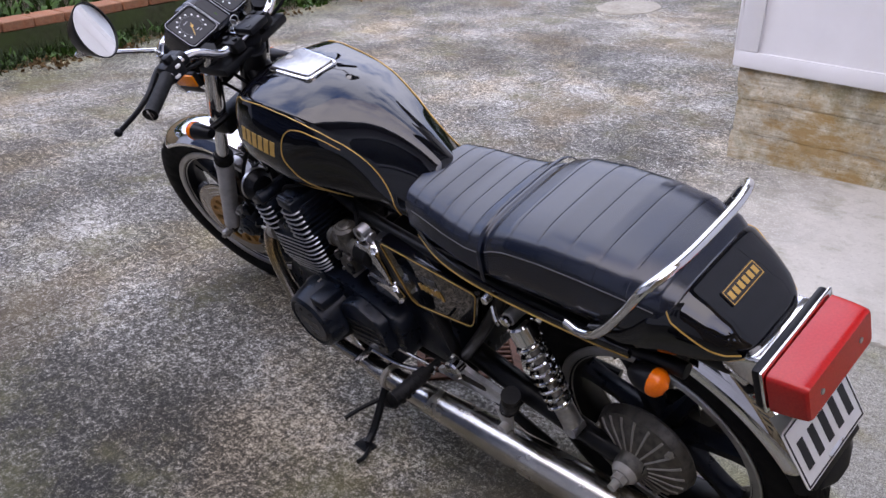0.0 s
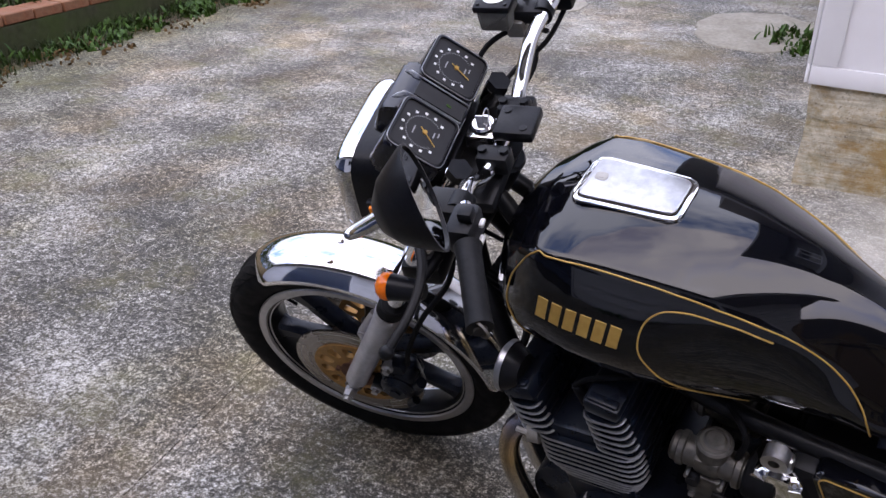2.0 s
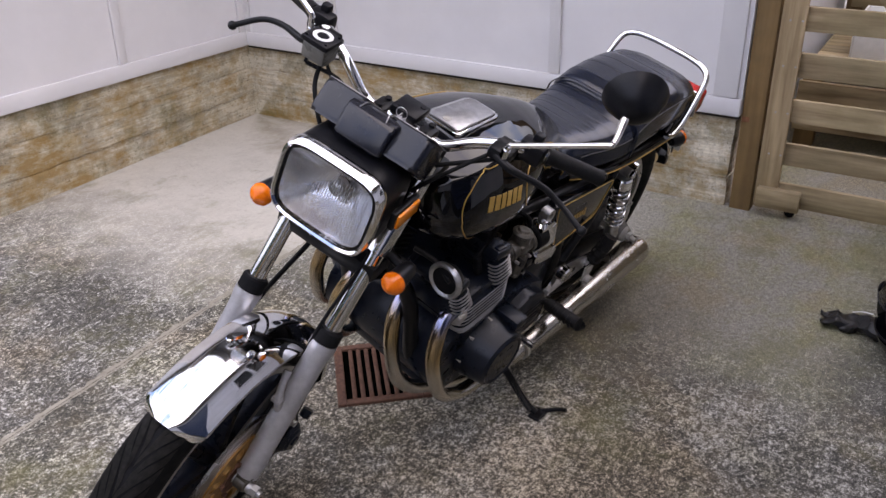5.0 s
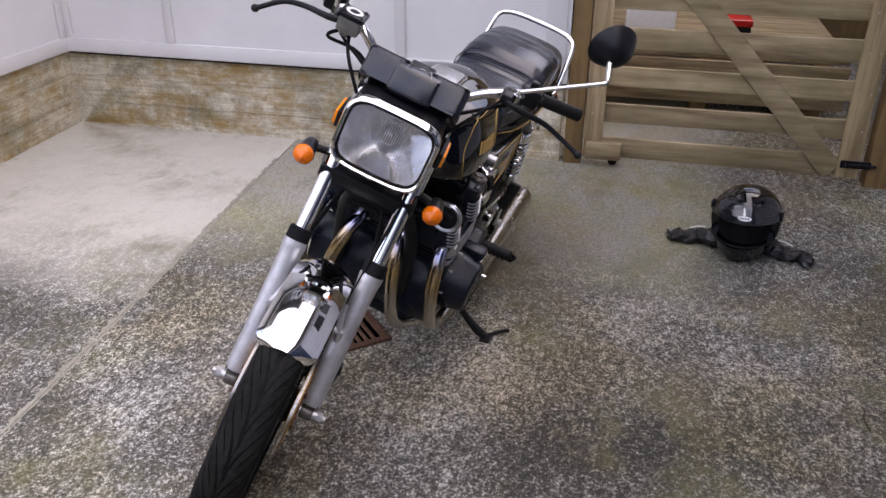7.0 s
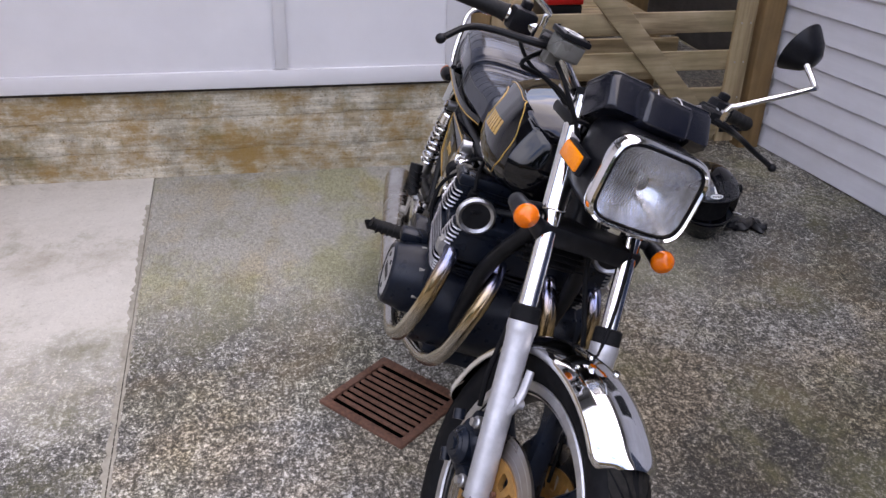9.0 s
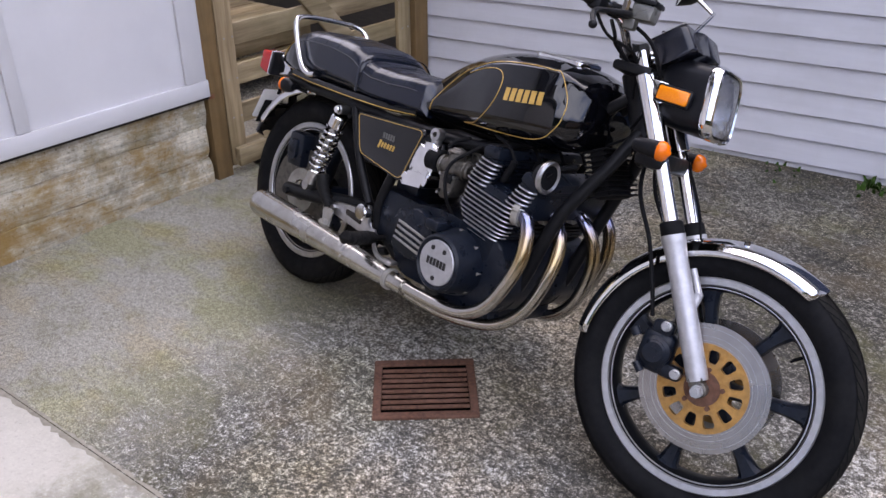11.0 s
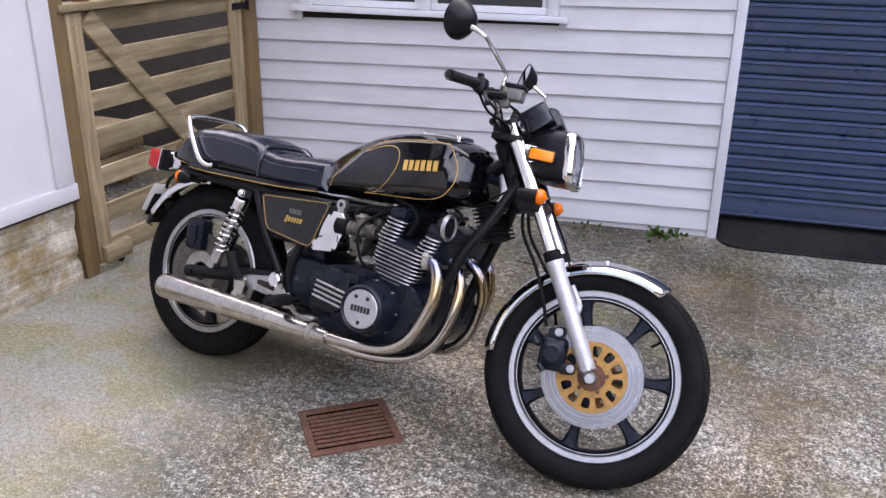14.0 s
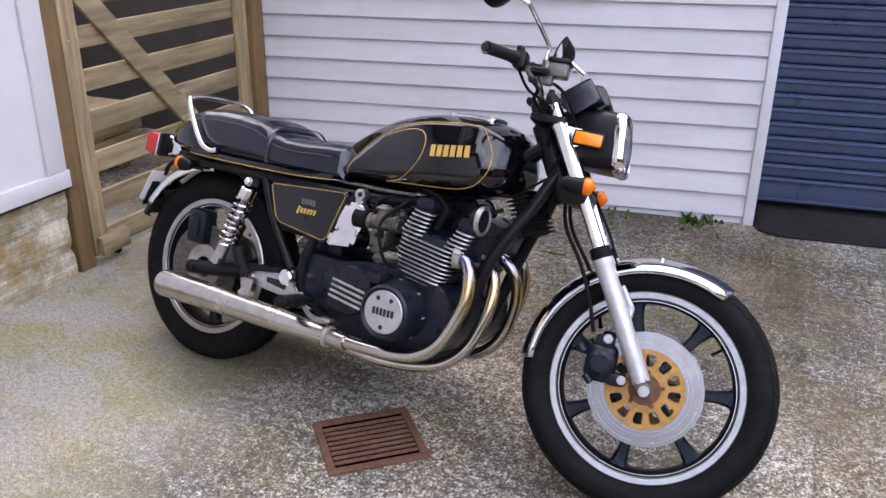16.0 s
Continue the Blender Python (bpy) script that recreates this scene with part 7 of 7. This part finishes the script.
fixed("rear_brake_pedal", join(tube([(0.50, -0.175, 0.36), (0.55, -0.20, 0.318), (0.60, -0.215, 0.308), (0.645, -0.222, 0.312)], 0.0085, 10, 6, flat=0.7), box((0.045, 0.034, 0.010), (0.645, -0.225, 0.318), 0.004)), "alloy", None, "alloy rear brake pedal")
fixed("gear_lever", join(tube([(0.52, 0.175, 0.33), (0.60, 0.205, 0.335), (0.70, 0.215, 0.345)], 0.006, 10, 4), cyl(0.009, (0.70, 0.21, 0.345), (0.70, 0.27, 0.348), 12), tube([(0.515, 0.17, 0.345), (0.62, 0.185, 0.365), (0.72, 0.19, 0.375)], 0.005, 8, 4)), "chrome", None, "chrome gear lever and linkage")
st_ = fixed("side_stand", join(tube([(0.705, 0.135, 0.285), (0.700, 0.20, 0.225), (0.682, 0.30, 0.138), (0.673, 0.337, 0.122)], 0.0105, 10, 4), tube([(0.695, 0.25, 0.19), (0.72, 0.30, 0.185), (0.735, 0.34, 0.18)], 0.006, 8, 4)), "satin", None, "dark steel side stand, folded out")
fixed("stand_foot", join(box((0.05, 0.035, 0.008), (0, 0, 0), 0.003, m=at(0.673, 0.345, 0.1195) @ Matrix.Rotation(radians(18.5), 4, "X")), tube([(0.655, 0.345, 0.121), (0.63, 0.38, 0.142), (0.625, 0.40, 0.153)], 0.006, 8, 4)), "satin", st_)
fixed("centre_stand", join(tube([(0.50, 0.10, 0.29), (0.36, 0.11, 0.235), (0.22, 0.125, 0.215)], 0.013, 10, 4), tube([(0.50, -0.10, 0.29), (0.36, -0.11, 0.235), (0.22, -0.125, 0.215)], 0.013, 10, 4), cyl(0.013, (0.36, -0.11, 0.235), (0.36, 0.11, 0.235), 12)), "satin", None, "black centre stand, folded up")
for sg in (-1, 1):
    lk = fixed("helmet_hook", join(cyl(0.009, (0.245, 0.165, 0.716), (0.245, 0.182, 0.716), 16, 0.002), tube([(0.235, 0.172, 0.70), (0.222, 0.182, 0.685), (0.215, 0.184, 0.672)], 0.005, 8, 4)), "chrome", None, "chrome helmet lock") if sg > 0 else None
fixed("clutch_cable", tube([(0.80, -0.17, 0.50), (0.775, -0.20, 0.56), (0.755, -0.19, 0.64), (0.80, -0.13, 0.71)], 0.005, 8, 6), "rubber")
fixed("drain_bolts", join(cyl(0.012, (0.90, 0.0, 0.235), (0.90, 0.0, 0.25), 6), cyl(0.009, (0.80, -0.05, 0.236), (0.80, -0.05, 0.25), 6)), "grime", case)

# helmet and gloves on the concrete
HT = YARD @ at(-0.782, -3.380, 0) @ Matrix.Rotation(radians(163), 4, "Z")
helmet = thing("helmet", HT, "glossy black full-face helmet standing on the concrete, visor half raised", "helmet")


def dome(z):
    """The shell's relative size at a height."""
    f = (z - 0.145) / 0.125
    return max(0.0, 1 - abs(f) ** 2.3) ** 0.5 if f > 0 else 1 - 0.36 * abs(f) ** 1.8


def helmet_loop(z, port):
    loop = []
    for j in range(64):
        a = 2 * math.pi * j / 64
        c = math.cos(a)
        ext = 0.148 + 0.046 * max(0.0, c - 0.1) ** 1.5 * (1 if z < 0.085 else max(0.0, 1 - (z - 0.085) / 0.07))
        k = 0.62 if port and c > 0.25 and 0.088 < z < 0.200 else 1.0
        loop.append((k * dome(z) * ext * c, k * dome(z) * 0.128 * math.sin(a), z))
    return loop


zs = [0.004, 0.012, 0.03, 0.05, 0.07, 0.082, 0.0875, 0.0885, 0.11, 0.13, 0.15, 0.17, 0.19, 0.1995, 0.2005, 0.215, 0.23, 0.245, 0.255, 0.263, 0.268, 0.2698]
part("shell", loft([helmet_loop(z, True) for z in zs]), "gloss", helmet, smooth=40)
part("padding", loft([[(x * 0.70, y * 0.80, z) for x, y, z in helmet_loop(z, False)] for z in (0.06, 0.10, 0.14, 0.20)]), "matte", helmet, "dark padded lining")
secs = []
for k in range(12):
    z = 0.180 + 0.062 * k / 11
    secs.append([(1.035 * dome(z) * 0.148 * math.cos(a), 1.035 * dome(z) * 0.128 * math.sin(a), z) for a in np.linspace(-1.4, 1.4, 33)])
vis = loft(secs, cap=False, closed=False)
bmesh.ops.solidify(vis, geom=vis.faces[:], thickness=0.0025)
part("visor", vis, "smoke", helmet, "smoked visor, half raised", smooth=50)
part("visor_edge", tube([(1.037 * dome(0.180) * 0.148 * math.cos(a), 1.037 * dome(0.180) * 0.128 * math.sin(a), 0.180) for a in np.linspace(-1.4, 1.4, 33)], 0.002, 6, smooth=False), "plastic", helmet)
part("port_seal", tube([(dome(0.0915) * (0.150 + 0.024 * max(0.0, math.cos(a) - 0.1) ** 1.5) * math.cos(a), dome(0.0915) * 0.130 * math.sin(a), 0.0915) for a in np.linspace(-1.3, 1.3, 33)], 0.0035, 8, smooth=False), "plastic", helmet, "black rubber port seal")
for sg in (-1, 1):
    part("visor_pivot", cyl(0.022, (0.018, sg * 0.122, 0.185), (0.018, sg * 0.131, 0.185), 24, 0.004), "plastic", helmet)


def on_visor(a, z, lift=0.0015):
    return (1.035 * dome(z) * 0.148 * math.cos(a) + lift, 1.035 * dome(z) * 0.128 * math.sin(a), z)


bm = bmesh.new()
bm.faces.new([bm.verts.new(on_visor(0.12 + 0.20 * math.cos(t), 0.202 + 0.0075 * math.sin(t), 0.003)) for t in np.linspace(0, 2 * math.pi, 25)[:-1]])
bm.faces.new([bm.verts.new(on_visor(a, z, 0.003)) for a, z in ((0.06, 0.211), (0.14, 0.211), (0.06, 0.232), (0.03, 0.232))])
part("decal", bm, "white", helmet, "white oval decal", smooth=0)
for k in range(4):
    part("decal_bar", box((0.001, 0.006, 0.005), (on_visor(0.01 + 0.075 * k, 0.202, 0.0045)), 0), "dial", helmet)
for sg, off in ((1, (-0.030, 0.165)), (-1, (0.0, -0.190))):
    gl = thing("glove", HT @ at(off[0], off[1], 0) @ Matrix.Rotation(radians(80 * sg + 8), 4, "Z"), "crumpled black leather glove lying beside the helmet", "glove", "gloves")
    bm = ball(0.040, (0, 0, 0.022), (1.25, 1.0, 0.62), 24, 16)
    for i, (a, ln) in enumerate(((-22, 0.028), (-8, 0.036), (8, 0.033), (22, 0.024))):
        t = radians(a)
        bm = join(bm, tube([(0.03 * math.cos(t), 0.05 * math.sin(t), 0.024), (0.05 * math.cos(t), 0.06 * math.sin(t), 0.030), ((0.055 + ln) * math.cos(t), (0.06 + ln) * math.sin(t), 0.012 + 0.012 * (i % 2))], [0.013, 0.012, 0.008], 10, 4))
    bm = join(bm, tube([(-0.02, 0, 0.025), (-0.055, 0.004, 0.034), (-0.085, 0.012, 0.030)], [0.030, 0.036, 0.044], 18, 5, flat=1.1))
    for v in bm.verts:
        v.co += Vector((noise.noise(v.co * 32), noise.noise(v.co * 32 + Vector((5, 0, 0))), noise.noise(v.co * 32 + Vector((0, 5, 0))))) * 0.018
        v.co.z = max(v.co.z, 0.001)
    part("leather", moved(bm, Matrix.Diagonal((1.12, 1.12, 0.85, 1))), "leather", gl, smooth=22)
    part("cuff_piping", tube([(-0.05, 0.03 * sg, 0.052), (-0.02, 0.034 * sg, 0.050), (0.01, 0.036 * sg, 0.040)], 0.0018, 6, 4), "white", gl, "thin pale piping")
# odds on the ground
twig = thing("twig", YARD @ at(-1.78, -3.64, 0), "small dark twig on the concrete", "twig")
part("stick", tube([(-0.05, 0, 0.004), (0, 0.008, 0.006), (0.045, -0.004, 0.004), (0.07, 0.01, 0.004)], [0.003, 0.003, 0.002, 0.001], 6, 4), "soil", twig)
